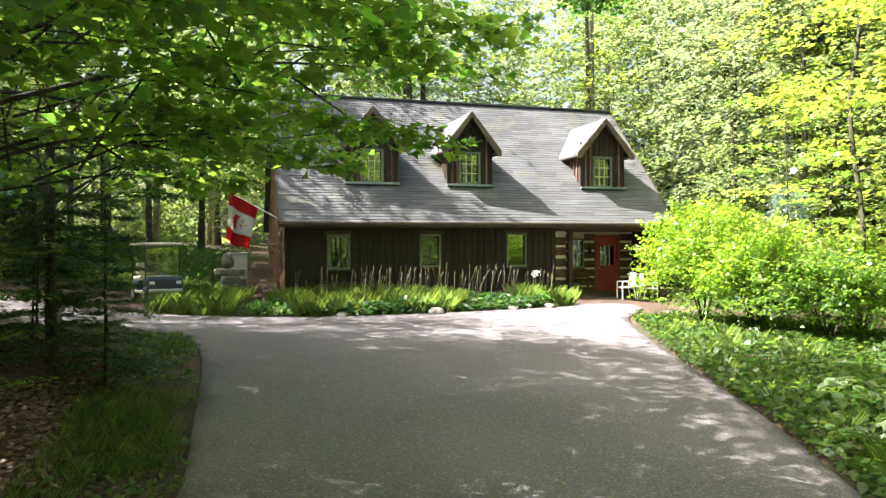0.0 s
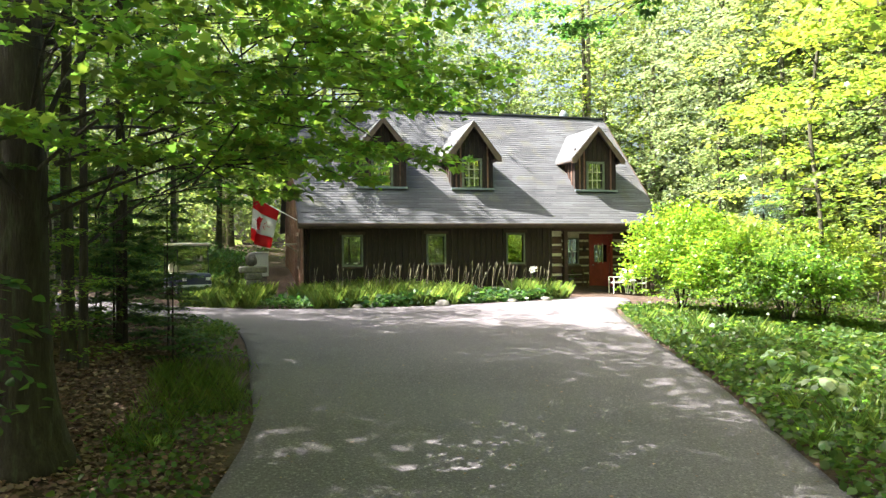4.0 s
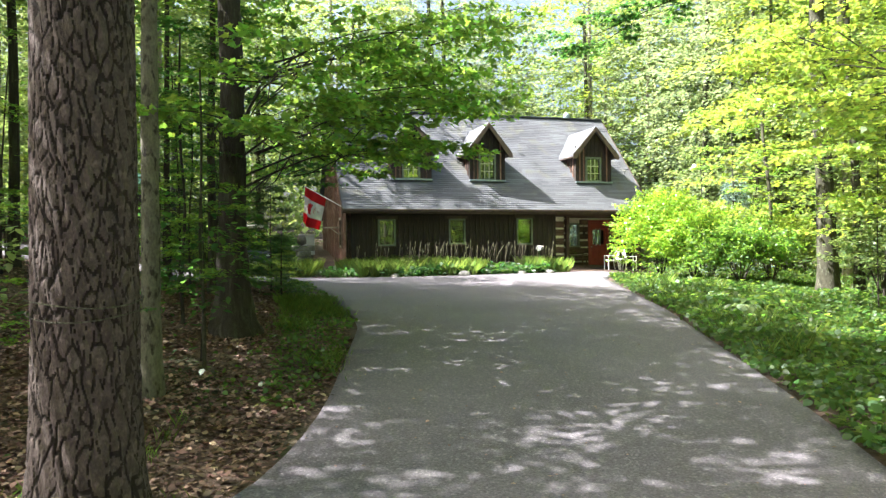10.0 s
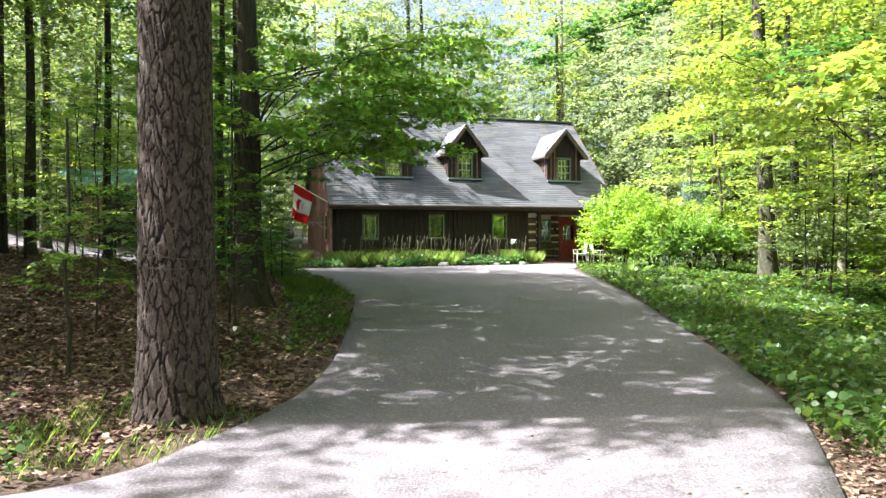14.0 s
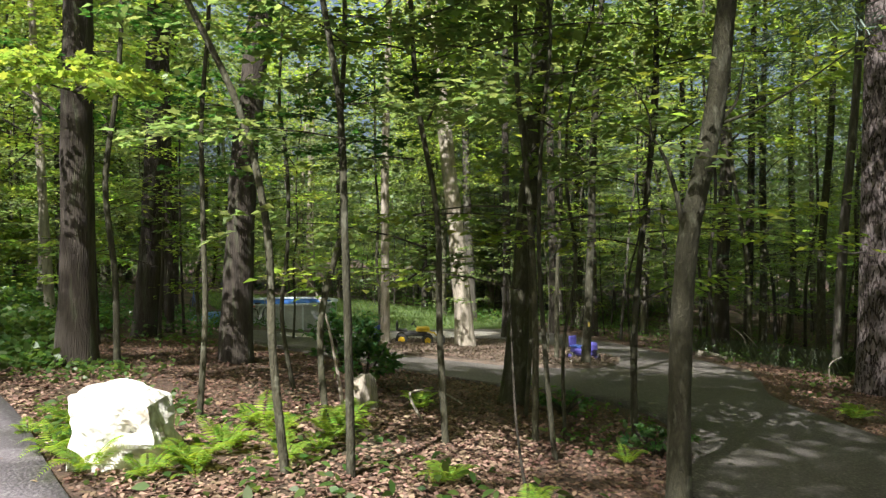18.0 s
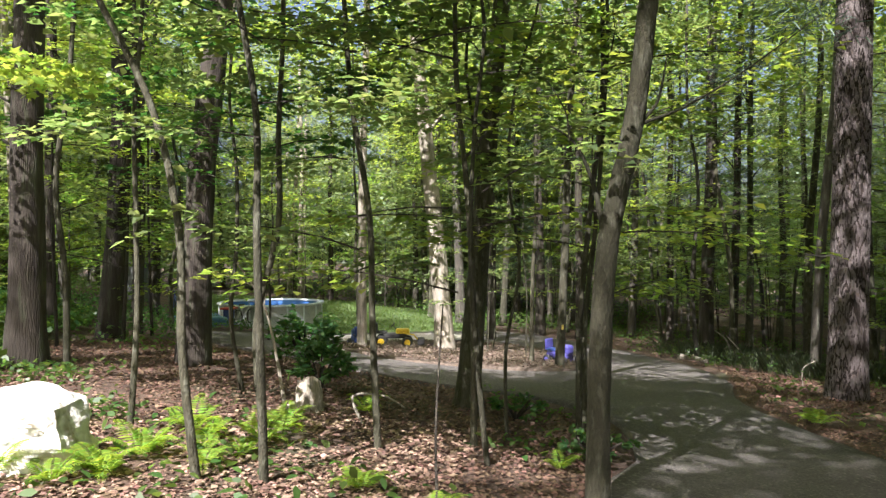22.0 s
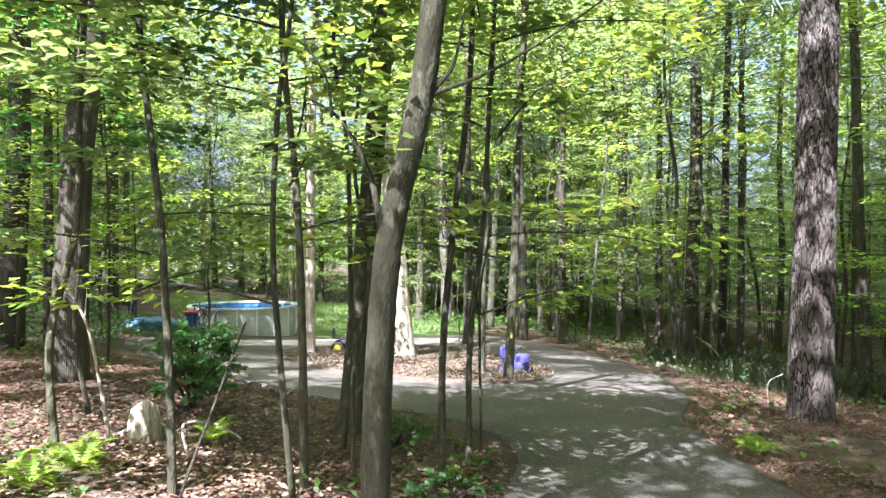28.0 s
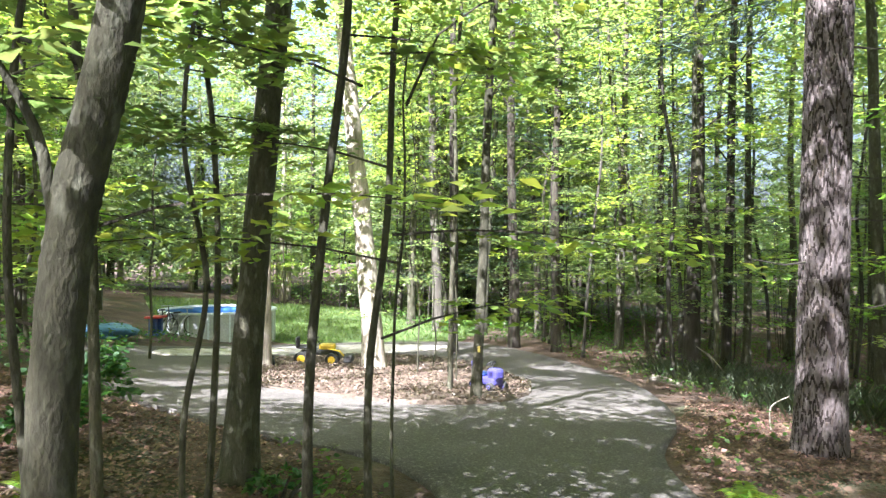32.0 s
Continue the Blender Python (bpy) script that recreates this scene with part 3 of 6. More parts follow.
for v0, v1, z0, z1 in ((1.03, 1.15, 1.43, 2.82), (1.7, 1.82, 1.43, 2.82), (1.15, 1.7, 2.7, 2.82), (1.15, 1.7, 1.43, 1.55), (1.15, 1.7, 2.1, 2.15)):
    box(bm, WALL_L - .1, WALL_L - .046, v0, v1, z0, z1, .006)
part("window_frame", bm, TAN_TRIM, sw)

# the roof: two decks, trim, shingles in courses
for s, name in ((1, "roof_deck"), (-1, "back_roof_deck")):
    bm = bmesh.new()
    v0, v1 = (EAVE_V, RIDGE_V) if s > 0 else (2 * RIDGE_V - EAVE_V, RIDGE_V)
    out = [(v0, EAVE_Z - .16), (v1, RIDGE_Z - .16), (v1, RIDGE_Z - .03), (v0, EAVE_Z - .03)]
    a = [bm.verts.new((LEFT_U, v, z)) for v, z in out]
    b = [bm.verts.new((RIGHT_U, v, z)) for v, z in out]
    bm.faces.new(a)
    bm.faces.new(b[::-1])
    for i in range(4):
        bm.faces.new((a[i], a[(i + 1) % 4], b[(i + 1) % 4], b[i]))
    bmesh.ops.recalc_face_normals(bm, faces=bm.faces)
    part(name, bm, SHINGLE_J, house)
part("fascia", boxed(LEFT_U, RIGHT_U, EAVE_V - .03, EAVE_V, EAVE_Z - .22, EAVE_Z - .02, .006), TRIM, house)
part("gutter", boxed(LEFT_U + .02, RIGHT_U - .02, EAVE_V - .14, EAVE_V - .033, EAVE_Z - .15, EAVE_Z - .04, .02), TRIM, house, "brown metal gutter")
part("soffit", boxed(LEFT_U, RIGHT_U, EAVE_V, .0, EAVE_Z - .2, EAVE_Z - .165), TAN_TRIM, house)
for u0 in (LEFT_U - .03, RIGHT_U):
    bm = bmesh.new()
    out = [(EAVE_V - .02, EAVE_Z - .24), (RIDGE_V, RIDGE_Z - .24), (RIDGE_V, RIDGE_Z), (EAVE_V - .02, EAVE_Z)]
    a = [bm.verts.new((u0, v, z)) for v, z in out]
    b = [bm.verts.new((u0 + .03, v, z)) for v, z in out]
    bm.faces.new(a)
    bm.faces.new(b[::-1])
    for i in range(4):
        bm.faces.new((a[i], a[(i + 1) % 4], b[(i + 1) % 4], b[i]))
    bmesh.ops.recalc_face_normals(bm, faces=bm.faces)
    part("barge_board", bm, TRIM, house)
part("ridge_cap", prism(bmesh.new(), [(LEFT_U, RIDGE_Z - .03), (RIGHT_U, RIDGE_Z - .03), (RIGHT_U, RIDGE_Z + .02), (LEFT_U, RIDGE_Z + .02)], RIDGE_V - .13, RIDGE_V + .13), SHINGLE, house)
cap = part("ridge_vent", tube(bmesh.new(), [(8.6, RIDGE_V + .5, RIDGE_Z - .7), (8.6, RIDGE_V + .5, RIDGE_Z + .25), (8.6, RIDGE_V + .5, RIDGE_Z + .4)], [.2, .2, .1], 12), FLASHING, house, "grey metal roof vent")
SLANT = math.atan(PITCH)
COURSE = .145
tilt = Matrix.Rotation(SLANT, 4, "X")
n_course = int((RIDGE_V - EAVE_V) / math.cos(SLANT) / COURSE)
tile_bm = boxed(-.46, .46, -.09, .10, -.004, .012)
for vv in tile_bm.verts:
    vv.co.z -= (vv.co.y + .09) * .09
tile_me = bpy.data.meshes.new("shingle")
tile_bm.to_mesh(tile_me)
tile_bm.free()
tile_me.materials.append(SHINGLE)
tv = np.array([v.co for v in tile_me.vertices])
tf = np.array([p.vertices for p in tile_me.polygons])
rest_v, rest_f = [], []
rng = random.Random(8)
for c in range(n_course):
    s = .06 + c * COURSE
    v, z = EAVE_V + s * math.cos(SLANT), EAVE_Z - .03 + s * math.sin(SLANT)
    u = LEFT_U + .46 + rng.uniform(0, .9)
    while u < RIGHT_U - .4:
        m = Matrix.Translation((u, v, z + rng.uniform(.010, .013))) @ tilt @ Matrix.Rotation(rng.uniform(-.003, .003), 4, "Z")
        if c < 6:
            share("shingle", tile_me, house, "", m)
        else:
            rest_f.append(tf + 8 * len(rest_v))
            rest_v.append(tv @ np.array(m.to_3x3()).T + np.array(m.translation))
        u += .925
rest_me = mesh_of("shingles", np.concatenate(rest_v), np.concatenate(rest_f), SHINGLE_J)
rest_me.shade_flat()
tagged(share("shingles", rest_me, house), kind="stuff")


def dormer(u0, u1, peak):
    """A gabled dormer on the front slope."""
    v0, ez, mid = .75, 6.16, (u0 + u1) / 2
    sill = roof_z(v0)
    d = part("dormer", bmesh.new(), DARKWOOD, house, "gabled roof dormer with dark boards")
    me = d.data
    bm = bmesh.new()
    wu0, wu1, wz0, wz1 = mid - .33, mid + .33, 4.62, 5.66
    out = [(u0, sill - .3), (wu0, sill - .3), (wu0, ez), (u0, ez)]
    prism(bm, out, v0, v0 + .1)
    prism(bm, [(wu1, sill - .3), (u1, sill - .3), (u1, ez), (wu1, ez)], v0, v0 + .1)
    prism(bm, [(wu0, sill - .3), (wu1, sill - .3), (wu1, wz0), (wu0, wz0)], v0, v0 + .1)
    prism(bm, [(wu0, wz1), (wu1, wz1), (wu1, ez), (wu0, ez)], v0, v0 + .1)
    prism(bm, [(u0, ez), (u1, ez), (mid, peak - .12)], v0, v0 + .1)
    for a in (u0, u1 - .08):
        vb = EAVE_V + (ez - EAVE_Z) / PITCH + .3
        q = [bm.verts.new(p) for p in ((a, v0 + .1, sill - .3), (a, vb, roof_z(vb) - .3), (a, vb, ez), (a, v0 + .1, ez))]
        r = [bm.verts.new(w.co + Vector((.08, 0, 0))) for w in q]
        bm.faces.new(q)
        bm.faces.new(r[::-1])
        for i in range(4):
            bm.faces.new((q[i], q[(i + 1) % 4], r[(i + 1) % 4], r[i]))
    bmesh.ops.recalc_face_normals(bm, faces=bm.faces)
    bm.to_mesh(me)
    bm.free()
    n = 9
    for i in range(n + 1):
        a = u0 + (u1 - u0) * i / n
        if abs(a - mid) > .45:
            part("batten", boxed(a - .03, a + .03, v0 - .04, v0 - .002, sill - .05, ez + (.12 + (1 - abs(a - mid) / (u1 - mid)) * (peak - ez - .3)), .006), WEATHERED_SUNNY if i in (1, 2, n - 1) else DARKWOOD, d)
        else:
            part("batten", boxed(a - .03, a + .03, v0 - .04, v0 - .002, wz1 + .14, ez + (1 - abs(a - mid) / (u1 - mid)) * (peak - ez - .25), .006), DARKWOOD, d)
    # cheek battens on the sunny side only, in the same lightened wood
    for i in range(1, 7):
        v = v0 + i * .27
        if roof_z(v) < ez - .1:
            part("batten", boxed(u0 - .035, u0 - .002, v - .03, v + .03, roof_z(v) - .05, ez, .006), WEATHERED_SUNNY, d)
    window(d, wu0, wu1, wz0, wz1, v0 - .02, 3, 3, .09, True)
    part("apron_flashing", boxed(u0 - .05, u1 + .05, v0 - .16, v0 - .045, sill - .05, sill + .03, .01), FLASHING, d)
    over, slope = .3, (peak - ez) / ((u1 - u0) / 2)
    vf = v0 - .32
    for s in (-1, 1):
        eu, e_z = (u0 - over, ez - over * slope) if s < 0 else (u1 + over, ez - over * slope)
        vb_r, vb_e = EAVE_V + (peak - EAVE_Z) / PITCH + .05, EAVE_V + (e_z - EAVE_Z) / PITCH + .05
        bm = bmesh.new()
        top = [(mid, vf, peak), (mid, vb_r, peak), (eu, vb_e, e_z), (eu, vf, e_z)]
        a = [bm.verts.new(p) for p in top]
        b = [bm.verts.new((p[0], p[1], p[2] - .09)) for p in top]
        bm.faces.new(a)
        bm.faces.new(b[::-1])
        for i in range(4):
            bm.faces.new((a[i], a[(i + 1) % 4], b[(i + 1) % 4], b[i]))
        bmesh.ops.recalc_face_normals(bm, faces=bm.faces)
        slab = part("dormer_roof", bm, SHINGLE, d, "pale grey shingled dormer slope")
        nrow = 9
        for k in range(nrow):
            t0, t1 = k / nrow, (k + 1) / nrow
            bm = bmesh.new()
            pu = lambda t: eu + (mid - eu) * t
            pz = lambda t: e_z + (peak - e_z) * t
            pv = lambda t: vb_e + (vb_r - vb_e) * t
            q = [(pu(t0), vf - .01, pz(t0) + .022), (pu(t1), vf - .01, pz(t1) + .008), (pu(t1), pv(t1), pz(t1) + .008), (pu(t0), pv(t0), pz(t0) + .022)]
            a = [bm.verts.new(p) for p in q]
            b = [bm.verts.new((p[0], p[1], p[2] - .018)) for p in q]
            bm.faces.new(a)
            bm.faces.new(b[::-1])
            for i in range(4):
                bm.faces.new((a[i], a[(i + 1) % 4], b[(i + 1) % 4], b[i]))
            bmesh.ops.recalc_face_normals(bm, faces=bm.faces)
            part("shingle_course", bm, SHINGLE, slab)
        bm = bmesh.new()
        prism(bm, [(mid, peak - .03), (eu, e_z - .03), (eu, e_z - .2), (eu + (.16 if s < 0 else -.16), e_z - .2), (mid, peak - .22)], vf - .03, vf)
        part("barge_board", bm, TAN_TRIM, d)
        part("dormer_soffit", boxed(eu if s < 0 else u1, u0 if s < 0 else eu, vf, vb_e, e_z - .13, e_z - .1), TRIM, d)


dormer(-2.06, -.22, 7.2)
dormer(1.66, 3.36, 7.2)
dormer(7.06, 8.92, 7.2)

# the porch: deck, posts, log wall with pale chinking, red door
part("porch_deck", boxed(PORCH_U, WALL_R, -.5, DEEP, BASE - .1, .38, .01), DARKWOOD, house)
part("porch_step", boxed(PORCH_U + .9, WALL_R, -.95, -.505, BASE - .2, .24, .02), LOGWOOD, house)
part("end_wall", boxed(PORCH_U - .15, PORCH_U, .18, DEEP, BASE, 3.2), DARKWOOD, house)
HOLES = [(7.12, 7.62, 1.45, 2.5), (8.3, 9.2, .38, 2.6)]
wall_with_holes("porch_wall", PORCH_U, WALL_R - .2, DEEP, DEEP + .14, BASE, 3.2, HOLES, CHINK, house)
z, k = .34, 0
while z < 3.0:
    hgt = .27
    spans, a = [], PORCH_U
    for h in HOLES:
        if h[2] - .08 < z + hgt and h[3] + .08 > z:
            spans.append((a, h[0] - .1))
            a = h[1] + .1
    spans.append((a, WALL_R - .2))
    for a, b in spans:
        if b - a > .1:
            part("log", boxed(a, b, DEEP - .05, DEEP + .02, z, z + hgt, .03), LOGWOOD, house, "hewn log")
    z += hgt + (.1 if k % 2 else .075)
    k += 1
window(house, *HOLES[0], DEEP - .06, bars=True, cols=2, rows=2)
part("lintel_beam", boxed(PORCH_U, WALL_R, -.12, .06, 2.82, 3.02, .015), LOGWOOD, house)
for u in (6.2, 9.9):
    part("porch_post", boxed(u - .08, u + .08, -.1, .06, .38, 2.82, .012), LOGWOOD, house)
# short chinked log corner beside the porch opening
for k, z in enumerate((.7, 1.1, 1.5, 1.92, 2.3)):
    part("log_end", boxed(PORCH_U + .03, 6.1, .1, .24, z, z + .3, .03), LOGWOOD, house)
part("corner_chinking", boxed(PORCH_U + .03, 6.1, .13, .2, .38, 2.82), CHINK, house)
door = part("front_door", boxed(8.3, 9.2, DEEP + .02, DEEP + .07, .40, 2.6, .006), REDDOOR, house, "red front door with small glazed panes")
part("door_window", boxed(8.42, 9.08, DEEP + .005, DEEP + .016, 1.5, 2.25), GLASS, door)
for i in range(4):
    a = 8.42 + .22 * i
    part("glazing_bar", boxed(a - .02, a + .02, DEEP - .01, DEEP + .004, 1.45, 2.3), MUNTIN if i in (1, 2) else REDDOOR, door)
part("door_panel", boxed(8.42, 8.72, DEEP + .0, DEEP + .018, .55, 1.3, .008), REDDOOR, door)
part("door_panel", boxed(8.78, 9.08, DEEP + .0, DEEP + .018, .55, 1.3, .008), REDDOOR, door)
part("door_knob", tube(bmesh.new(), [(8.37, DEEP + .02, 1.38), (8.37, DEEP - .05, 1.38), (8.37, DEEP - .08, 1.38)], [.015, .02, .028], 10), FLASHING, door)
for a, b in ((8.18, 8.3), (9.2, 9.32)):
    part("door_jamb", boxed(a, b, DEEP - .07, DEEP + .08, .38, 2.72, .008), REDDOOR, house)
part("door_head", boxed(8.3, 9.2, DEEP - .07, DEEP + .08, 2.6, 2.72, .008), REDDOOR, house)
lamp = part("porch_lamp", boxed(7.86, 7.98, DEEP - .16, DEEP - .06, 1.95, 2.2, .02), DARKWOOD, house, "black wall lantern")
part("lamp_hook", rod((7.92, DEEP - .05, 2.45), (7.92, DEEP - .12, 2.2), .012), DARKWOOD, lamp)

# ---- trees ----
RIGHT = Vector((.53, -.847, 0))
AHEAD = Vector((.847, .53, 0))


def trunk_bm(pts, r0, r1, sides=12, flare=1.5, seed=0, rough=.06, twigs=()):
    """A tapered trunk with a root flare, and bare limbs (points and a radius each)."""
    rng = random.Random(seed)
    line = smooth_line(pts, 7)
    n = len(line)
    length = [0.0]
    for a, b in zip(line, line[1:]):
        length.append(length[-1] + (b - a).length)
    radii = []
    for s in length:
        f = s / length[-1]
        r = r0 + (r1 - r0) * f ** .8
        radii.append(r * (1 + (flare - 1) * math.exp(-s / (r0 * 2.2 + .05))))
    bm = tube(bmesh.new(), line, radii, sides, rough=rough, rng=rng)
    for limb, r in twigs:
        l = smooth_line(limb, 5)
        tube(bm, l, [r * (1 - .8 * i / (len(l) - 1)) for i in range(len(l))], 6)
    return bm


def upright(x, y, h, lean=0.0, away=0.0, bend=0.0, wob=.05, seed=0, steps=5, sink=.15):
    rng = random.Random(seed)
    z0 = gz(x, y)
    out = []
    for i in range(steps + 1):
        f = i / steps
        s = h * f
        off = RIGHT * (lean * s + bend * s * s) + AHEAD * (away * s)
        if 0 < i:
            off += Vector((rng.uniform(-wob, wob), rng.uniform(-wob, wob), 0))
        out.append(Vector((x, y, z0 - (sink if i == 0 else 0) + s)) + off)
    return out


# crowns that several trees share
CANOPY = [crown_mesh("crown", 10 + i, (0, 0, 12.5), (4.2, 4.2, 4.6), 240, 26, 1.3, .2, KITE, (LEAF, LEAF, LEAF_YEL)[i % 3], .2, .22) for i in range(4)]
EDGE = [crown_mesh("crown", 20 + i, (0, 0, 8.6), (3.9, 3.9, 8.0), 390, 22, 1.2, .195, KITE, (LEAF_PALE, LEAF_YEL, LEAF_PALE, LEAF)[i], .3, .3) for i in range(4)]
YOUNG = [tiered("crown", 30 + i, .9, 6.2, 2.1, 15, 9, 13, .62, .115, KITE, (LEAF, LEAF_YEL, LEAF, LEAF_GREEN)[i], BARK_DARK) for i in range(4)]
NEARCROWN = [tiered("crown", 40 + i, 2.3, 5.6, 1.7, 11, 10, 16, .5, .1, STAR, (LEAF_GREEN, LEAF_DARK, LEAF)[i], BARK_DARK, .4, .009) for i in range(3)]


def pine_crown(seed, z0, z1, reach):
    rng = np.random.default_rng(seed)
    p, w = [], []
    for k in range(150):
        f = rng.uniform(0, 1)
        a = rng.uniform(0, 2 * math.pi)
        d = np.array((math.cos(a), math.sin(a), -.05))
        far = reach * (1 - f * .8)
        for s in np.arange(.3, 1.0, .16):
            p.append(np.array((0, 0, z0 + (z1 - z0) * f)) + d * far * s)
            w.append(d)
    return leaf_mesh("crown", *sprays(rng, np.array(p), np.array(w), .55, 18, .24, .15, .6, .5), np.array([(-.035, 0), (.035, 0), (.02, 1), (-.02, 1)]), LEAF_PINE)


PINECROWN = [pine_crown(50, 8, 21, 3.5), pine_crown(51, 5, 17, 2.6)]


LEAF_HEM = leafy("hemlock_needle", (0.050, 0.082, 0.050), (0.060, 0.100, 0.048), share=0.3)
LEAF_FIR = leafy("young_hemlock_needle", (0.080, 0.135, 0.050), (0.115, 0.200, 0.052), share=0.35)
HEMLOCK = [tiered("crown", 55 + i, 2.2, 15, 2.9, 34, 10, 15, .6, .11, KITE * (.7, 1), LEAF_HEM, BARK_DARK, .6, .016) for i in range(2)]


def tree(name, label, pts, r0, r1, bark, crown=None, at=None, spin=0.0, size=1.0, sides=12, flare=1.5, seed=0, group="woodland trees", limbs=(), rough=.06):
    base = Vector(pts[0])
    t = thing(name, label, "tree", group, at=base)
    part("trunk", trunk_bm([Vector(p) - base for p in pts], r0, r1, sides, flare, seed, rough), bark, t, smooth=True)
    for l, r in limbs:
        w = smooth_line([Vector(q) - base for q in l], 5)
        part("limb", tube(bmesh.new(), w, [r * (1 - .8 * k / (len(w) - 1)) for k in range(len(w))], 7), bark, t, smooth=True)
    if crown:
        off = (Vector(at) - base) if at is not None else Vector((0, 0, 0))
        place = Matrix.Translation(off) @ Matrix.Rotation(spin, 4, "Z") @ Matrix.Scale(size, 4)
        if isinstance(crown, tuple):
            tagged(share("twig_spray", crown[1], t, "", place), kind="stuff")
            crown = crown[0]
        share("crown", crown, t, "", place)
    return t


def top_of(pts, share_of_height=0.0):
    return Vector((pts[-1].x, pts[-1].y, pts[0].z))


# the great pine by the driveway, with plated bark
def plated(h, r, seed, fine=290, rows=370, bark=None, n=1000):
    rng = np.random.default_rng(seed)
    cells = np.c_[rng.uniform(0, 2 * math.pi, n), rng.uniform(0, h, n)]
    a = np.linspace(0, 2 * math.pi, fine, endpoint=False)
    zz = np.linspace(0, h, rows)
    v = np.zeros((rows, fine, 3))
    crack = np.zeros((rows, fine), bool)
    for j, z in enumerate(zz):
        near = cells[np.abs(cells[:, 1] - z) < .75]
        lift = near[:, 2] if near.shape[1] > 2 else 0
        a2 = a + .035 * np.sin(z * 8 + 3 * np.sin(a * 4)) + .022 * np.sin(z * 21 + a * 13)
        z2 = z + .03 * np.sin(a * 17 + z * 5)
        da = np.abs((a2[:, None] - near[None, :, 0] + math.pi) % (2 * math.pi) - math.pi) * r * 3.0
        d = np.sort(np.hypot(da, (z2[:, None] - near[None, :, 1]) * .8), 1)
        gap = d[:, 1] - d[:, 0]
        relief = np.clip(gap / .026, 0, 1) ** .5 * .034
        crack[j] = gap < .0095
        rr = r * (1 - .016 * z) * (1 + .42 * math.exp(-z / .35)) + relief - .03
        rr = rr * (1 + .05 * math.exp(-z / .5) * np.sin(a * 5 + 1)) + .006 * np.sin(a * 23 + z * 17)
        v[j] = np.stack([rr * np.cos(a), rr * np.sin(a), np.full(fine, z - .2)], -1)
    i = np.arange(rows * fine).reshape(rows, fine)
    f = np.stack([i[:-1], np.roll(i, -1, 1)[:-1], np.roll(i, -1, 1)[1:], i[1:]], -1).reshape(-1, 4)
    me = mesh_of("trunk", v.reshape(-1, 3), f, bark or BARK_PINE, True)
    # crack faces take the dark colour, which adds painted shade to the relief
    me.materials.append(BARK_CRACK)
    me.polygons.foreach_set("material_index", crack.ravel()[f].sum(1).clip(0, 1).astype(np.int32))
    return me


px, py = 3.72, -27.25
pine = thing("pine_tree", "large pine with thick plated brown bark beside the driveway", "tree", "woodland trees", at=(px, py, gz(px, py)))
share("trunk", plated(6.5, .40, 5), pine)
part("upper_trunk", tube(bmesh.new(), [(0, 0, 6.2), (0.1, .1, 14), (.1, .2, 20)], [.36, .25, .08], 12), BARK_PINE, pine, smooth=True)
share("crown", PINECROWN[0], pine)
for k, zz in enumerate((1.72, 1.62)):
    ring = [(.425 * math.cos(a), .425 * math.sin(a), zz + .03 * math.sin(a * 2 + k)) for a in np.linspace(0, 2 * math.pi, 40)]
    part("tied_wire", tube(bmesh.new(), ring, [.006] * 40, 5), BARK_GREY, pine, "thin wire tied round the trunk")

# trees that stand beside the driveway
a_pts = upright(2.55, -20.8, 13, .0, .0, 0, .06, 3, 9)
tree("maple_tree", "dark-barked maple with a lit flared base", a_pts, .25, .12, BARK_DARK, CANOPY[0], top_of(a_pts) + Vector((0, 0, 5)), 0, .7, flare=2.1, seed=3, sides=30, rough=.1,
     limbs=[([a_pts[2], (3.0, -20, 4.6), (4.2, -17.8, 5.4)], .035)])
ROADSIDE = [(.2, -14.4, .09, 12, .02, BARK_DARK), (.75, -15.3, .05, 7, -.03, BARK_DARK), (1.0, -17.1, .075, 9, .03, BARK_DARK), (1.55, -20.6, .035, 5, .05, BARK_DARK), (2.75, -24.2, .13, 12, .01, BARK_MOTTLED),
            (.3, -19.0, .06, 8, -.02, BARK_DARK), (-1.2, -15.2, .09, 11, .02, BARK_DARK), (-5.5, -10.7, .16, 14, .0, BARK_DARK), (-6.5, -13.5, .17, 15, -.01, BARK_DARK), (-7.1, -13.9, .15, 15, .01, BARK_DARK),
            (1.9, -26.2, .035, 3.2, .0, BARK_GREY), (-9.5, -18.5, .12, 13, 0, BARK_DARK), (-9, -8.5, .2, 16, 0, BARK_GREY), (2.5, -25.3, .03, 3.6, .03, BARK_GREY), (-3.72, -10.5, .14, 9.4, .05, BARK_PALE), (.5, -16.65, .11, 9.4, .04, BARK_DARK), (3.0, -23.2, .03, 4.2, .0, BARK_GREY)]
for i, (x, y, r, h, lean, bark) in enumerate(ROADSIDE):
    p = upright(x, y, h, lean, 0, 0, .05, 60 + i)
    big = h > 9.5
    tree("woodland_tree", "slender dark tree at the driveway edge" if not big else "tall dark trunk among undergrowth", p, r, r * .45, bark, CANOPY[i % 4] if big else NEARCROWN[i % 2 if i != 10 else 0],
         top_of(p) + Vector((0, 0, 0 if big or h < 5 else 1.1)), i * 1.3, .9 if big else h / 6.5 * (.8 if i != 10 else .9), flare=1.4, seed=i)
r_pts = upright(16.3, -12.0, 14, -.03, 0, .0004, .05, 9)
tree("woodland_tree", "tall grey-brown tree behind the flower border", r_pts, .27, .15, BARK_GREY, CANOPY[2], top_of(r_pts), 1.0, 1.0, seed=9, sides=16)

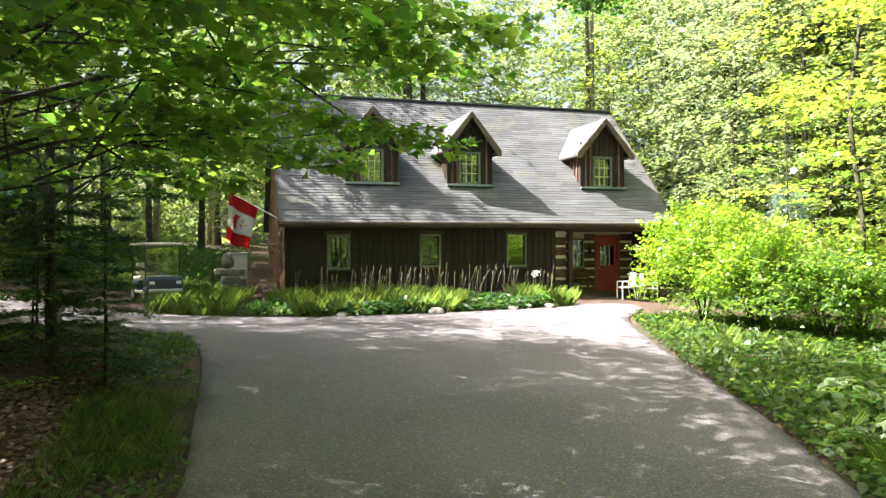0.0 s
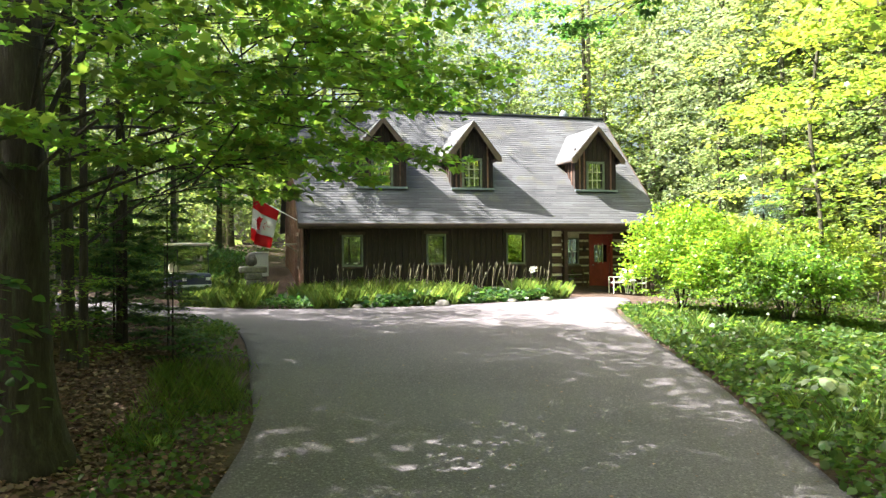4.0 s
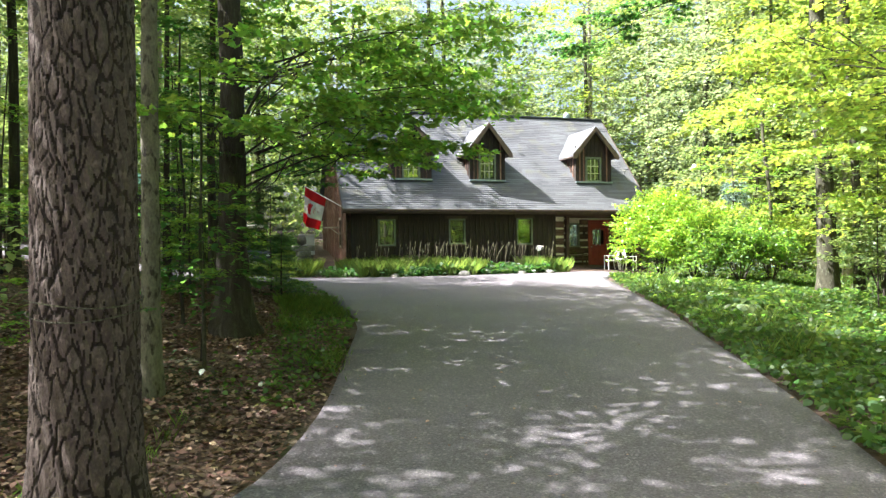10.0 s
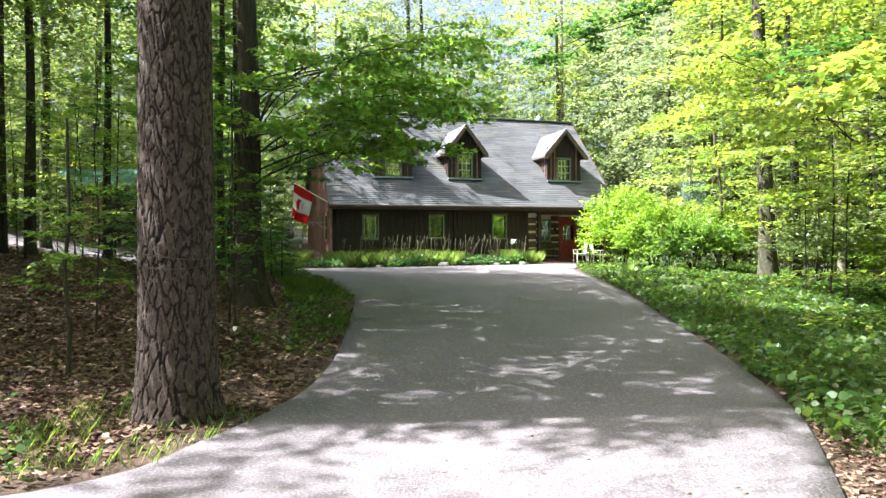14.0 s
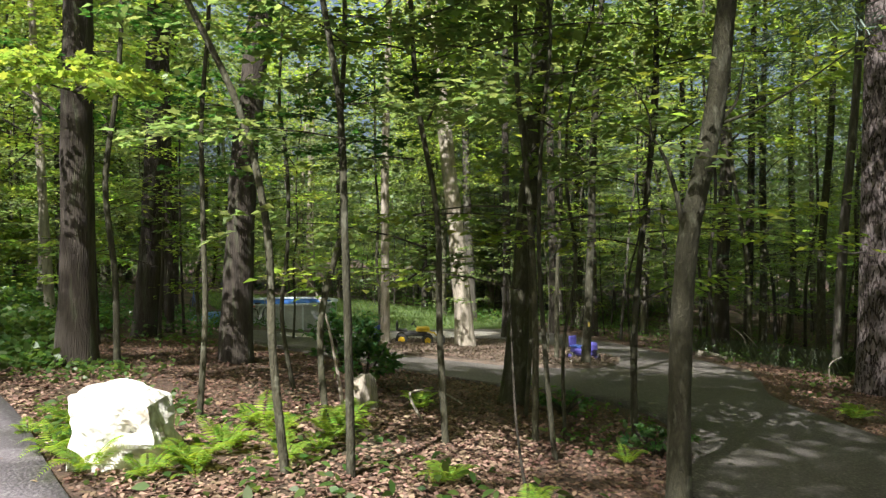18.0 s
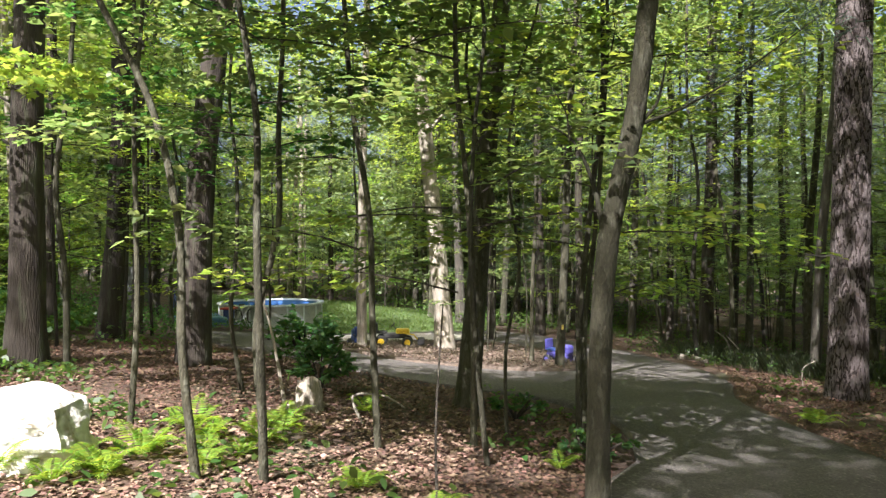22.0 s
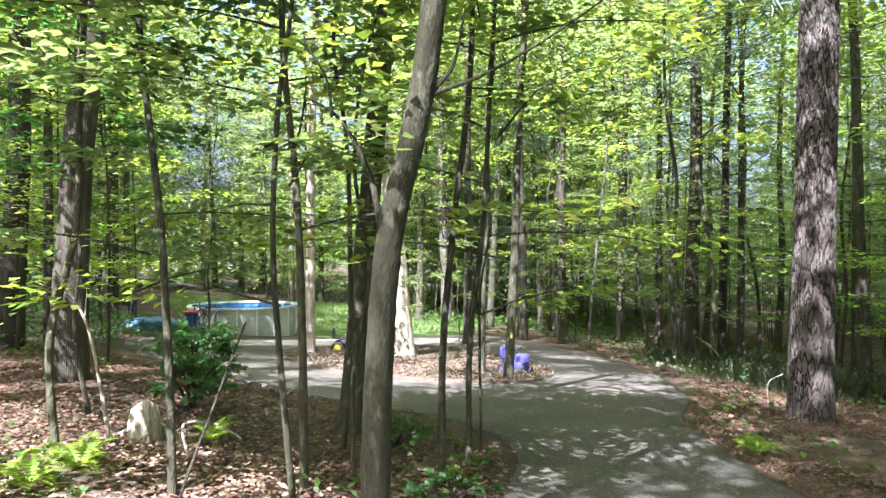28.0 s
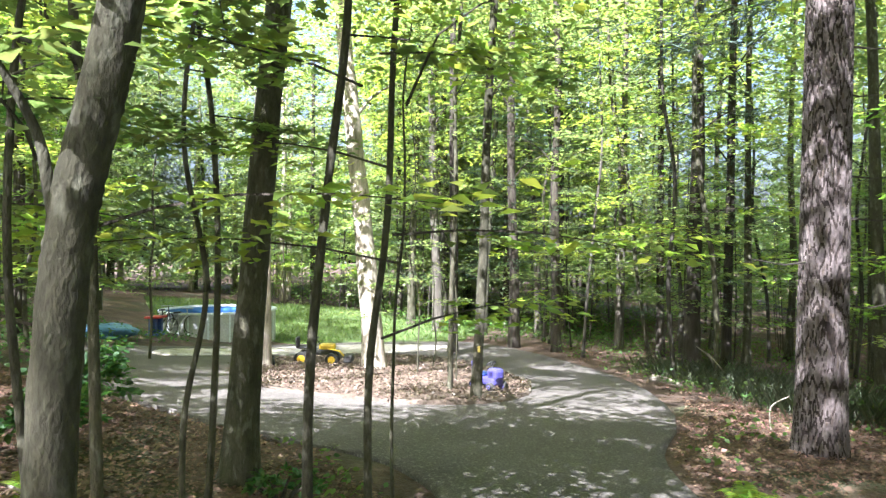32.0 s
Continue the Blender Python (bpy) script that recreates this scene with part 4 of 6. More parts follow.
# trees of the woods
WOODS = [  # x, y, radius, height, lean, away, bark, label
    (14.15, -32.62, .14, 13, .088, 0, BARK_GREY, "tall maple with a sunlit root flare"),
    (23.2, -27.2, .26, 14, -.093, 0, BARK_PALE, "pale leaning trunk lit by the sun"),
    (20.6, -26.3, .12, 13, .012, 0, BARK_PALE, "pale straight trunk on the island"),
    (20.37, -31.5, .095, 12, .045, 0, BARK_GREY, "slim grey trunk with a small yellow mark"),
    (20.91, -30.67, .055, 9, .02, 0, BARK_GREY, "thin grey trunk on the island"),
    (32.7, -26.1, .2, 14, -.01, 0, BARK_DARK, "dark trunk beyond the lane"),
    (32.5, -27.8, .17, 15, 0, 0, BARK_DARK, "dark hemlock with layered needle boughs"),
    (35.5, -30.5, .15, 15, 0, 0, BARK_DARK, "dark hemlock with layered needle boughs"),
    (40.5, -24.5, .3, 16, 0, 0, BARK_DARK, "thick dark trunk deep in the woods"),
    (31, -32.6, .24, 16, .025, 0, BARK_DARK, "thick dark trunk beside the lane"),
    (32.8, -33.2, .16, 15, .02, 0, BARK_DARK, "dark trunk in a close group"),
    (34.5, -33.5, .14, 15, .01, 0, BARK_GREY, "grey trunk in a close group"),
    (36, -37, .17, 15, .0, 0, BARK_GREY, "grey trunk deep in the woods"),
    (13.3, -28.68, .22, 14, .07, 0, BARK_DARK, "thick dark leaning trunk"),
    (11.4, -27.9, .215, 13, .0, 0, BARK_DARK, "brown trunk behind the boulder"),
    (14.14, -25.65, .2, 14, .04, 0, BARK_DARK, "dark trunk behind undergrowth"),
    (15.2, -25.0, .09, 12, -.02, 0, BARK_DARK, "thin dark trunk behind undergrowth"),
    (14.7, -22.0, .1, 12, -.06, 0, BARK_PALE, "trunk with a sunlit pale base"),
    (18.2, -21.0, .14, 13, .02, 0, BARK_DARK, "dark trunk behind undergrowth"),
    (21.5, -17.5, .16, 14, .0, 0, BARK_DARK, "dark trunk behind undergrowth"),
    (25.8, -12.0, .14, 14, .0, 0, BARK_GREY, "grey trunk behind the pool"),
    (38, -18, .2, 15, .03, 0, BARK_GREY, "grey trunk beyond the lawn"),
    (36.5, -20.5, .24, 15, -.03, 0, BARK_FAR, "pale trunk beyond the lawn"),
]
for i, (x, y, r, h, lean, away, bark, label) in enumerate(WOODS):
    p = upright(x, y, h, lean, away, 0, .05, 100 + i)
    tree("woodland_tree", label, p, r, r * .5, bark, HEMLOCK[i % 2] if i in (5, 6, 7, 9, 10) else CANOPY[i % 4] if i not in (13, 14, 15, 16) else None, top_of(p), i * 2.1, .7 + .1 * (i % 3), 14, 1.7 if i == 0 else 1.35, 100 + i, rough=.07,
         limbs=[([p[2] + UP * .3, p[2] + RIGHT * (.5 if i % 2 else -.5) + UP * .9, p[2] + RIGHT * (1.3 if i % 2 else -1.2) + UP * 1.3], r * .22), ([p[3], p[3] - RIGHT * (.5 if i % 2 else -.5) + UP * .8, p[3] - RIGHT * (1.2 if i % 2 else -1.2) + UP * 1.5], r * .2)])
w_pts = upright(20.05, -36.72, 17, .022, 0, 0, .04, 77)
dead = []
for k in range(11):
    a = k * 2.4
    z = gz(20.05, -36.72) + 1.9 + k * .55
    b = Vector((20.05, -36.72, z)) + RIGHT * (.022 * (z + 1.8))
    d = Vector((math.cos(a), math.sin(a), 0)) if k % 3 else RIGHT
    dead.append(([b, b + d * .6 + Vector((0, 0, -.06)), b + d * (1.0 + .12 * (k % 4)) + Vector((0, 0, .02))], .018))
wp = thing("pine_tree", "thick pine with dappled rust-grey bark and dead twigs", "tree", "woodland trees", at=w_pts[0])
share("trunk", plated(9.0, .30, 6, 220, 380, BARK_WARM, 900), wp, "", Matrix.Rotation(.022, 4, AHEAD))
part("upper_trunk", tube(bmesh.new(), [RIGHT * (.022 * z) + UP * z for z in (8.6, 12, 17)], [.255, .2, .12], 14), BARK_WARM, wp, smooth=True)
share("crown", PINECROWN[1], wp, "", Matrix.Translation(w_pts[-1] - w_pts[0] - UP * 17) @ Matrix.Scale(1.1, 4))
for l, r in dead:
    part("dead_twig", tube(bmesh.new(), [Vector(q) - w_pts[0] for q in l], [r, r * .6, r * .25], 6), BARK_DARK, wp)
tree("pine_tree", "tall pine standing deep in the woods", upright(29.5, -25.5, 16, 0, 0, 0, .04, 78), .16, .08, BARK_DARK, HEMLOCK[0], (29.5, -25.5, gz(29.5, -25.5)), .9, .95, 12, 1.3, 78)

# the forked tree at the lane's corner
fx, fy = 10.98, -35.36
f0 = Vector((fx, fy, gz(fx, fy) - .15))
fork = Vector((fx + .02, fy + .0, .72))
def off(r, u, a=0.0):
    return fork + RIGHT * r + UP * u + AHEAD * a


main = [f0 - RIGHT * .05, off(-.05, -1.2), off(-.03, -.6), off(0, -.2), off(.025, 0), off(.055, .16), off(.095, .32), off(.135, .48), off(.18, .7), off(.235, 1.05), off(.31, 1.7), off(.5, 3), off(.8, 5.5), off(1.1, 9.5)]
arm = [off(0, -.1), off(-.04, .12), off(-.08, .3), off(-.17, .5, -.05), off(-.26, .62, -.08), off(-.4, .7, -.1)]
tree("forked_tree", "forked grey-green tree with a dappled bend at the lane corner", main, .084, .036, BARK_GREY, NEARCROWN[0], fork + RIGHT * .8 + UP * 1.5, .3, 1.3, 22, 1.3, 7, rough=.05,
     limbs=[(arm, .024), ([off(.2, .72), off(.3, .76), off(.55, .86), off(.95, 1.1), off(1.5, 1.5)], .016), ([off(.16, .5), off(.25, .75), off(.36, .9), off(.42, 1.2)], .022), ([off(-.27, .6, -.1), off(-.3, .8, -.1), off(-.42, 1.0, -.1)], .01)])

STEMS = [  # thin saplings near the lane: x, y, radius, height, lean, bend
    (9.66, -32.93, .034, 6, -.06, -.04), (9.9, -33.3, .034, 6, .03, -.022), (11.3, -33.28, .034, 7, -.06, 0), (11.2, -32.05, .036, 6.5, .04, 0), (12.14, -33.76, .036, 8, -.055, 0),
    (13.06, -34.46, .036, 8, .045, 0), (14.55, -34.03, .018, 4, .01, .01), (12.6, -33.9, .022, 6, .0, .01), (11.6, -34.18, .026, 6.5, -.03, 0), (13.41, -33.11, .03, 7, -.01, 0), (14.0, -34.2, .034, 8, .04, 0),
    (11.6, -28.4, .045, 8, .0, 0), (17.0, -23.8, .05, 8, .02, 0), (21.4, -25.6, .05, 8, -.02, 0), (18.8, -24.9, .03, 6, .03, 0), (12.4, -30.6, .03, 6, -.04, 0), (22.4, -29.9, .018, 5, .0, 0), (24.4, -28.0, .02, 5, .02, 0), (22.9, -28.6, .02, 6, -.02, 0)]
sapling_of = {}
for i, (x, y, r, h, lean, bend) in enumerate(STEMS):
    p = upright(x, y, h, lean, 0, bend, .1, 200 + i, 7)
    c = (NEARCROWN[(0, 2, 0, 1)[i % 4]] if i % 2 else YOUNG[i % 3]) if i not in (0, 6, 7, 16, 17) else None
    sapling_of[(x, y)] = tree("sapling", "thin leafy sapling on the forest floor", p, r, r * .4, BARK_GREY, c, (p[3].x, p[3].y, p[0].z + (1.5 if i == 8 else .6 if h > 5 else 0)), i * 1.7, h / 7.5, 8, 1.25, 200 + i, "saplings")
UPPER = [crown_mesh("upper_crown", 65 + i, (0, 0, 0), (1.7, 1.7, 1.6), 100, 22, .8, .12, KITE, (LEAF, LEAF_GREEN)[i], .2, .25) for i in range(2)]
for i, (x, y, h) in enumerate(((9.66, -32.93, 5.6), (9.9, -33.3, 6.6), (11.2, -32.05, 5.0), (11.3, -33.28, 6.8), (11.6, -34.18, 5.6), (12.14, -33.76, 7.2), (10.4, -31.2, 6.0))):
    if i == 6:
        p = upright(x, y, 6.5, .02, 0, 0, .08, 230, 7)
        top = tree("sapling", "slender leafy sapling behind the boulder", p, .03, .012, BARK_GREY, None, None, 0, 1, 8, 1.25, 230, "saplings")
    else:
        top = sapling_of[(x, y)]
    share("upper_crown", UPPER[i % 2], top, "", Matrix.Translation((-.3, 0, h)) @ Matrix.Rotation(i * 1.1, 4, "Z"))
wx, wy = 11.84, -31.74
w0 = Vector((wx, wy, gz(wx, wy)))
tree("dead_sapling", "bare white dead sapling", [w0, w0 + RIGHT * -.08 + UP * .5, w0 + RIGHT * -.22 + UP * 1.1, w0 + RIGHT * -.5 + UP * 1.55], .022, .008, BARK_PALE, sides=8, flare=1.2, group="saplings",
     limbs=[([w0 + RIGHT * -.22 + UP * 1.1, w0 + RIGHT * -.2 + UP * 1.4], .008), ([w0 + RIGHT * -.35 + UP * 1.32, w0 + RIGHT * -.7 + UP * 1.45], .006)])

# low bright branches over the drive and the border
def branch(name, label, root, tip, twigs, seed, material, length=.8, size=.13, spread=(1, 1, .7), shape=MAPLE, group="overhanging branches", r=.05):
    """A leafy branch: a limb with twigs and leaves."""
    rng = np.random.default_rng(seed)
    root, tip = Vector(root), Vector(tip)
    b = thing(name, label, "branch", group, at=root)
    line = [Vector((0, 0, 0)), (tip - root) * .5 + UP * .25, tip - root]
    bm = tube(bmesh.new(), smooth_line(line, 6), [r * (1 - .07 * i) for i in range(13)], 6)
    c, d, tw = [], [], bmesh.new()
    span = np.array(line[2])
    n = max(3, twigs // 9)
    for k in range(n):
        f = .3 + .7 * (k + .5) / n
        base = span * f + np.array((0, 0, .25 * math.sin(math.pi * f))) + rng.normal(0, 1, 3) * np.asarray(spread) * .3
        turn = rng.uniform(.2, 1.2) * (1 if k % 2 else -1)
        flat = span * (1, 1, .3) / np.linalg.norm(span)
        way = flat * math.cos(turn) + np.array((-flat[1], flat[0], 0)) * math.sin(turn)
        r2, w2, l2 = bough_twigs(rng, base, way, length * rng.uniform(1.3, 2.1) * spread[0] ** .5, 9)
        c.append(r2)
        d.append(w2)
        tube(tw, [Vector(span * (f - .12))] + l2, [.012, .01, .008, .006, .004, .002], 4, cap=False)
        for q, w in zip(r2[::2], w2[::2]):
            tube(tw, [Vector(q), Vector(q + w / np.linalg.norm(w) * length * .6)], [.004, .0015], 3, cap=False)
    c, d = np.concatenate(c), np.concatenate(d)
    part("limb", bm, BARK_DARK, b)
    tagged(part("twig_spray", tw, BARK_DARK, b), kind="stuff")
    share("leaves", leaf_mesh("leaves", *sprays(rng, c, d, length * .62, 14, size, .16, .42), shape, material), b)
    return b


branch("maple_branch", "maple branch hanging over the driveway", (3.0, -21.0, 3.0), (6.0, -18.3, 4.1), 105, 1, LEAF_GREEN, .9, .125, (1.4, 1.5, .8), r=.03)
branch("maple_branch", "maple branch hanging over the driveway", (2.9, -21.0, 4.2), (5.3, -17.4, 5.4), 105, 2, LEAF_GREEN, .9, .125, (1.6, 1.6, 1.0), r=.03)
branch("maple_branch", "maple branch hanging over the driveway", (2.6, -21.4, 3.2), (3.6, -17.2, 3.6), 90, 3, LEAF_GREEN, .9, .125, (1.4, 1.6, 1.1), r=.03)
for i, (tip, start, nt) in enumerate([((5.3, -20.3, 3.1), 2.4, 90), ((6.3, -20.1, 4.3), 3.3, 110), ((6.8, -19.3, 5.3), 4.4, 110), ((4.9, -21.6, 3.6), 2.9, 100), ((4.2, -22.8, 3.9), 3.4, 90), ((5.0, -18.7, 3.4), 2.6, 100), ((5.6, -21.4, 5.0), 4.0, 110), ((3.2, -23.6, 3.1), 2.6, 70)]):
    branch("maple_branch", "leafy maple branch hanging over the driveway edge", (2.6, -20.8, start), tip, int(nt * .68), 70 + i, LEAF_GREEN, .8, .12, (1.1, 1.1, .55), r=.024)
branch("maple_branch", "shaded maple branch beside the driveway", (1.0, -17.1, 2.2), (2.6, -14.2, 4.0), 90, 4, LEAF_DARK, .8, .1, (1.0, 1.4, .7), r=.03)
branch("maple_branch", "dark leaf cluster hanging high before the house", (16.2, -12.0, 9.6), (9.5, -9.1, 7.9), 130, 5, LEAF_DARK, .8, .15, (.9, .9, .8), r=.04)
branch("maple_branch", "bright maple branch reaching over the border", (13.6, -24.2, 2.2), (12.6, -21.6, 3.4), 130, 6, LEAF_YEL, .8, .095, (1.3, 1.7, .9), r=.03)
branch("maple_branch", "bright maple branch reaching over the border", (13.8, -24.0, 3.0), (12.2, -20.4, 4.6), 120, 7, LEAF_YEL, .8, .095, (1.5, 1.8, 1.0), r=.03)
branch("maple_branch", "bright sunlit maple branch reaching over the boulder", (11.3, -28.1, 2.5), (10.1, -29.8, 2.15), 90, 9, LEAF_YEL, .6, .1, (.5, .5, .3), r=.025)
for i, (tip, nt) in enumerate([((13.6, -15.4, 4.6), 90), ((14.3, -16.4, 3.3), 90), ((15.0, -15.8, 5.6), 90), ((15.6, -16.2, 2.2), 70), ((16.6, -15.6, 4.2), 80), ((14.6, -13.4, 6.4), 70)]):
    branch("maple_branch", "sunlit yellow-green maple branch before a trunk", (16.2, -12.2, tip[2] + .3), tip, nt, 170 + i, LEAF_YEL, .9, .12, (1.4, 1.4, .4), STAR, r=.03)
m_pts = upright(13.9, -24.3, 10, .0, 0, 0, .05, 91)
tree("maple_tree", "maple with bright yellow-green lower branches", m_pts, .12, .06, BARK_DARK, CANOPY[2], top_of(m_pts), .2, .8, seed=91)

# woods further off, where no single tree is told apart
HOUSE_ZONE = [(-9, -9), (14, -3), (16, 14), (-12, 12)]
POOL_ZONE = [(18, -24), (36, -26), (40, -12), (26, -8), (17, -20)]
rng = random.Random(21)


def free_spot(x, y, r):
    if inside(DRIVE, x, y) or inside(LANE, x, y) or inside(HOUSE_ZONE, x, y) or inside(POOL_ZONE, x, y):
        return False
    for poly in (DRIVE, LANE):
        if min((x - a) ** 2 + (y - b) ** 2 for a, b in poly) < r * r:
            return False
    return True


tpl_edge, tpl_wood, tpl_young = [], [], []
for i in range(4):
    p = [Vector((0, 0, -.2)), Vector((.1, 0, 3)), Vector((0, .15, 7)), Vector((.1, .1, 13))]
    tpl_edge.append(tree("woodland_tree", "tall leafy tree at the edge of the woods", p, .17, .07, (BARK_GREY, BARK_PALE)[i % 2], EDGE[i], (0, 0, 0), 0, 1, 10, 1.3, 300 + i, "far woodland trees"))
    tpl_wood.append(tree("woodland_tree", "straight trunk deep in the woods", p, .13, .06, (BARK_FAR, BARK_GREY)[i % 2], CANOPY[i], (0, 0, 0), 0, 1, 10, 1.3, 310 + i, "far woodland trees"))
    q = [Vector((0, 0, -.1)), Vector((.05, .05, 2)), Vector((-.05, .1, 5))]
    tpl_young.append(tree("sapling", "leafy sapling in the undergrowth", q, .03, .012, BARK_DARK, YOUNG[i], (0, 0, 0), 0, 1, 7, 1.2, 320 + i, "saplings"))


POLE = [tiered("crown", 60 + i, 1.8, 11, 2.7, 20, 9, 13, .85, .15, KITE, (LEAF, LEAF_YEL, LEAF_PALE)[i], BARK_DARK, .5, .016) for i in range(3)]
tpl_pole = []
for i in range(3):
    p = [Vector((0, 0, -.2)), Vector((.15, .05, 2)), Vector((.05, .3, 4.5)), Vector((.35, .35, 7)), Vector((.2, .1, 12))]
    tpl_pole.append(tree("pole_tree", "slim tall tree with sparse leaves in deep woods", p, .06, .03, (BARK_FAR, BARK_GREY, BARK_FAR)[i], POLE[i], (0, 0, 0), 0, 1, 8, 1.3, 340 + i, "far woodland trees"))


def scatter(templates, n, x0, x1, y0, y1, clear, lo, hi, ok=None):
    done = 0
    tries = 0
    while done < n and tries < n * 40:
        tries += 1
        x, y = rng.uniform(x0, x1), rng.uniform(y0, y1)
        if not free_spot(x, y, clear) or (ok and not ok(x, y)):
            continue
        t = templates[rng.randrange(len(templates))]
        copy_thing(t, Matrix.Translation((x, y, gz(x, y))) @ Matrix.Rotation(rng.gauss(0, .035), 4, "X") @ Matrix.Rotation(rng.uniform(0, 6.28), 4, "Z") @ Matrix.Scale(rng.uniform(lo, hi), 4))
        done += 1


sky_gap = lambda x, y: abs((x - 7.1) / (y + 25.6) - .07) > .075
scatter(tpl_edge, 34, -24, 40, 14.5, 36, 2, .9, 1.5, sky_gap)
scatter(tpl_edge, 8, 6, 16, 14.5, 36, 2, .62, .78)
scatter(tpl_edge, 26, 14.5, 40, 3, 18, 2, 1.0, 1.5, sky_gap)
scatter(tpl_edge, 11, 17, 40, -8, 14, 2, .8, 1.2)
scatter(tpl_edge, 9, -2, 22, 12.5, 19, 2, 1.1, 1.5, sky_gap)
scatter(tpl_edge, 20, -32, -9, -4, 14, 2, .9, 1.4)
scatter(tpl_wood, 10, -20, -1.5, -26.5, -15, 1.5, .8, 1.3, lambda x, y: not (-18 < x < -5.5 and -27.5 < y < -19) and not (-9 < x < 0 and -23.5 < y < -13))
scatter(tpl_wood, 24, 22, 66, -52, -8, 2.0, .8, 1.4, lambda x, y: x - y > 58)
scatter(tpl_wood, 8, 15, 24, -48, -40, 2.0, .8, 1.3)
scatter(tpl_wood, 4, 17, 24, -18, -8, 1.5, .8, 1.2)
scatter(tpl_edge, 16, 44, 70, -50, 10, 2.0, .9, 1.4)
# unseen row south of the drive, added to shade the lane
for k in range(9):
    copy_thing(tpl_wood[k % 4], Matrix.Translation((-9 + k * 3.1, -43.2 - (k % 3) * 1.5, -.6)) @ Matrix.Rotation(k, 4, "Z") @ Matrix.Scale(1.15, 4))
scatter(tpl_edge, 14, -30, 30, -62, -46, 2, .9, 1.3)
scatter(tpl_edge, 10, -34, -13, -44, -12, 2, .9, 1.2)
scatter(tpl_pole, 44, 24, 56, -50, -24, 1.2, .8, 1.3)
scatter(tpl_pole, 26, 34, 60, -24, -6, 1.2, .8, 1.3)
scatter(tpl_pole, 6, 15, 26, -20, -8, 1.2, .8, 1.2)
scatter(tpl_pole, 8, -16, -6, -25, -11, 1.2, .7, 1.1)
# added to shade drive, left roof and lane; the southern ones stay unseen
for x, y, k in ((-4.5, -24.3, 1.0), (-8.2, .5, 1.0), (-7.6, 5.5, 1.15), (-8.4, -25.2, .9), (-.6, -38.6, .85), (1.5, -42.4, 1.2), (6.5, -42.6, 1.1), (11.5, -42.8, 1.0)):
    copy_thing(tpl_wood[int(-x) % 4], Matrix.Translation((x, y, gz(x, y))) @ Matrix.Rotation(x, 4, "Z") @ Matrix.Scale(k, 4))
# two large unseen trees, added so that their crowns shade the lane
for x, y in ((-3, -42.7), (-7, -42.7)):
    copy_thing(tpl_wood[int(abs(x)) % 4], Matrix.Translation((x, y, -.7)) @ Matrix.Rotation(x, 4, "Z") @ Matrix.Scale(1.45, 4))
scatter(tpl_edge, 14, 40.5, 54, -24, 4, 2, 1.0, 1.4)
for x, y, k in ((41.2, -15, 1.1), (42, -21, 1.2), (41, -9, 1.0)):
    tree("woodland_tree", "dark hemlock at the far side of the lawn", upright(x, y, 15 * k, 0, 0, 0, .05, int(x)), .18, .08, BARK_DARK, HEMLOCK[int(x) % 2], (x, y, gz(x, y)), x, k, 12, 1.3, int(x))
scatter(tpl_young, 30, -14, .8, -26, -9, 1.0, .7, 1.2, lambda x, y: not (x > -11 and -25 < y < -20))
scatter(tpl_young, 80, 24, 58, -50, -6, 1.5, .8, 1.4)
scatter(tpl_young, 14, 16, 30, -48, -38, 1.5, .7, 1.1)
scatter(tpl_young, 9, 14, 24, -22, -8, 1.0, .7, 1.2)
for i, (x, y, k) in enumerate(((14.6, -27.6, .9), (15.2, -25.4, 1.0), (16.2, -23.2, 1.1), (18.0, -21.4, 1.0), (14.0, -26.2, 1.1), (20.3, -20.3, 1.0), (12.6, -26.6, .9))):
    copy_thing(tpl_young[(1, 0, 3)[i % 3]], Matrix.Translation((x, y, gz(x, y))) @ Matrix.Rotation(i * 1.3, 4, "Z") @ Matrix.Scale(k, 4))
scatter(tpl_young, 6, 16.5, 30, -8, 6, 1.0, .8, 1.4)
scatter(tpl_edge, 9, 25, 46, -6, 12, 2, 1.0, 1.4)
scatter(tpl_young, 26, -26, -8, -4, 10, 1.0, .8, 1.3)
for t in tpl_edge + tpl_wood + tpl_young + tpl_pole:
    x, y = rng.uniform(-30, 40), rng.uniform(42, 50)
    t.matrix_world = Matrix.Translation((x, y, gz(x, y)))

# a distant wall of leaves that closes the woods all round
nr = np.random.default_rng(5)
n = 52000
ang = nr.uniform(0, 2 * math.pi, n)
rad = nr.uniform(58, 74, n)
fx2, fy2 = 10 + rad * np.cos(ang), -16 + rad * np.sin(ang)
hgt = nr.uniform(0, 1, n) ** .8 * (10 + 4 * np.sin(ang * 17) + 3 * np.sin(ang * 41))
pp = np.c_[fx2, fy2, land(fx2, fy2) + hgt]
far_woods = share("far_woods", leaf_mesh("far_woods", pp, nr.normal(0, .7, (n, 3)) + (0, 0, .6), nr.normal(0, 1, (n, 3)), nr.uniform(.6, 1.3, n), KITE, LEAF))
tagged(far_woods, "dense green woods in the distance", "woods", kind="stuff")

# ---- undergrowth ----
def strewn(poly, n, seed, avoid=(), keep_off=0.0):
    r = np.random.default_rng(seed)
    lo, hi = np.min(poly, 0), np.max(poly, 0)
    x, y = r.uniform(lo[0], hi[0], n * 4), r.uniform(lo[1], hi[1], n * 4)
    ok = inside(poly, x, y)
    for a in avoid:
        ok &= ~inside(a, x, y)
    x, y = x[ok][:n], y[ok][:n]
    return r, x, y


def patch(r, x, y, scale, cut):
    v = np.array([noise.noise((a * scale, b * scale, 7.7)) for a, b in zip(x, y)])
    return v > cut


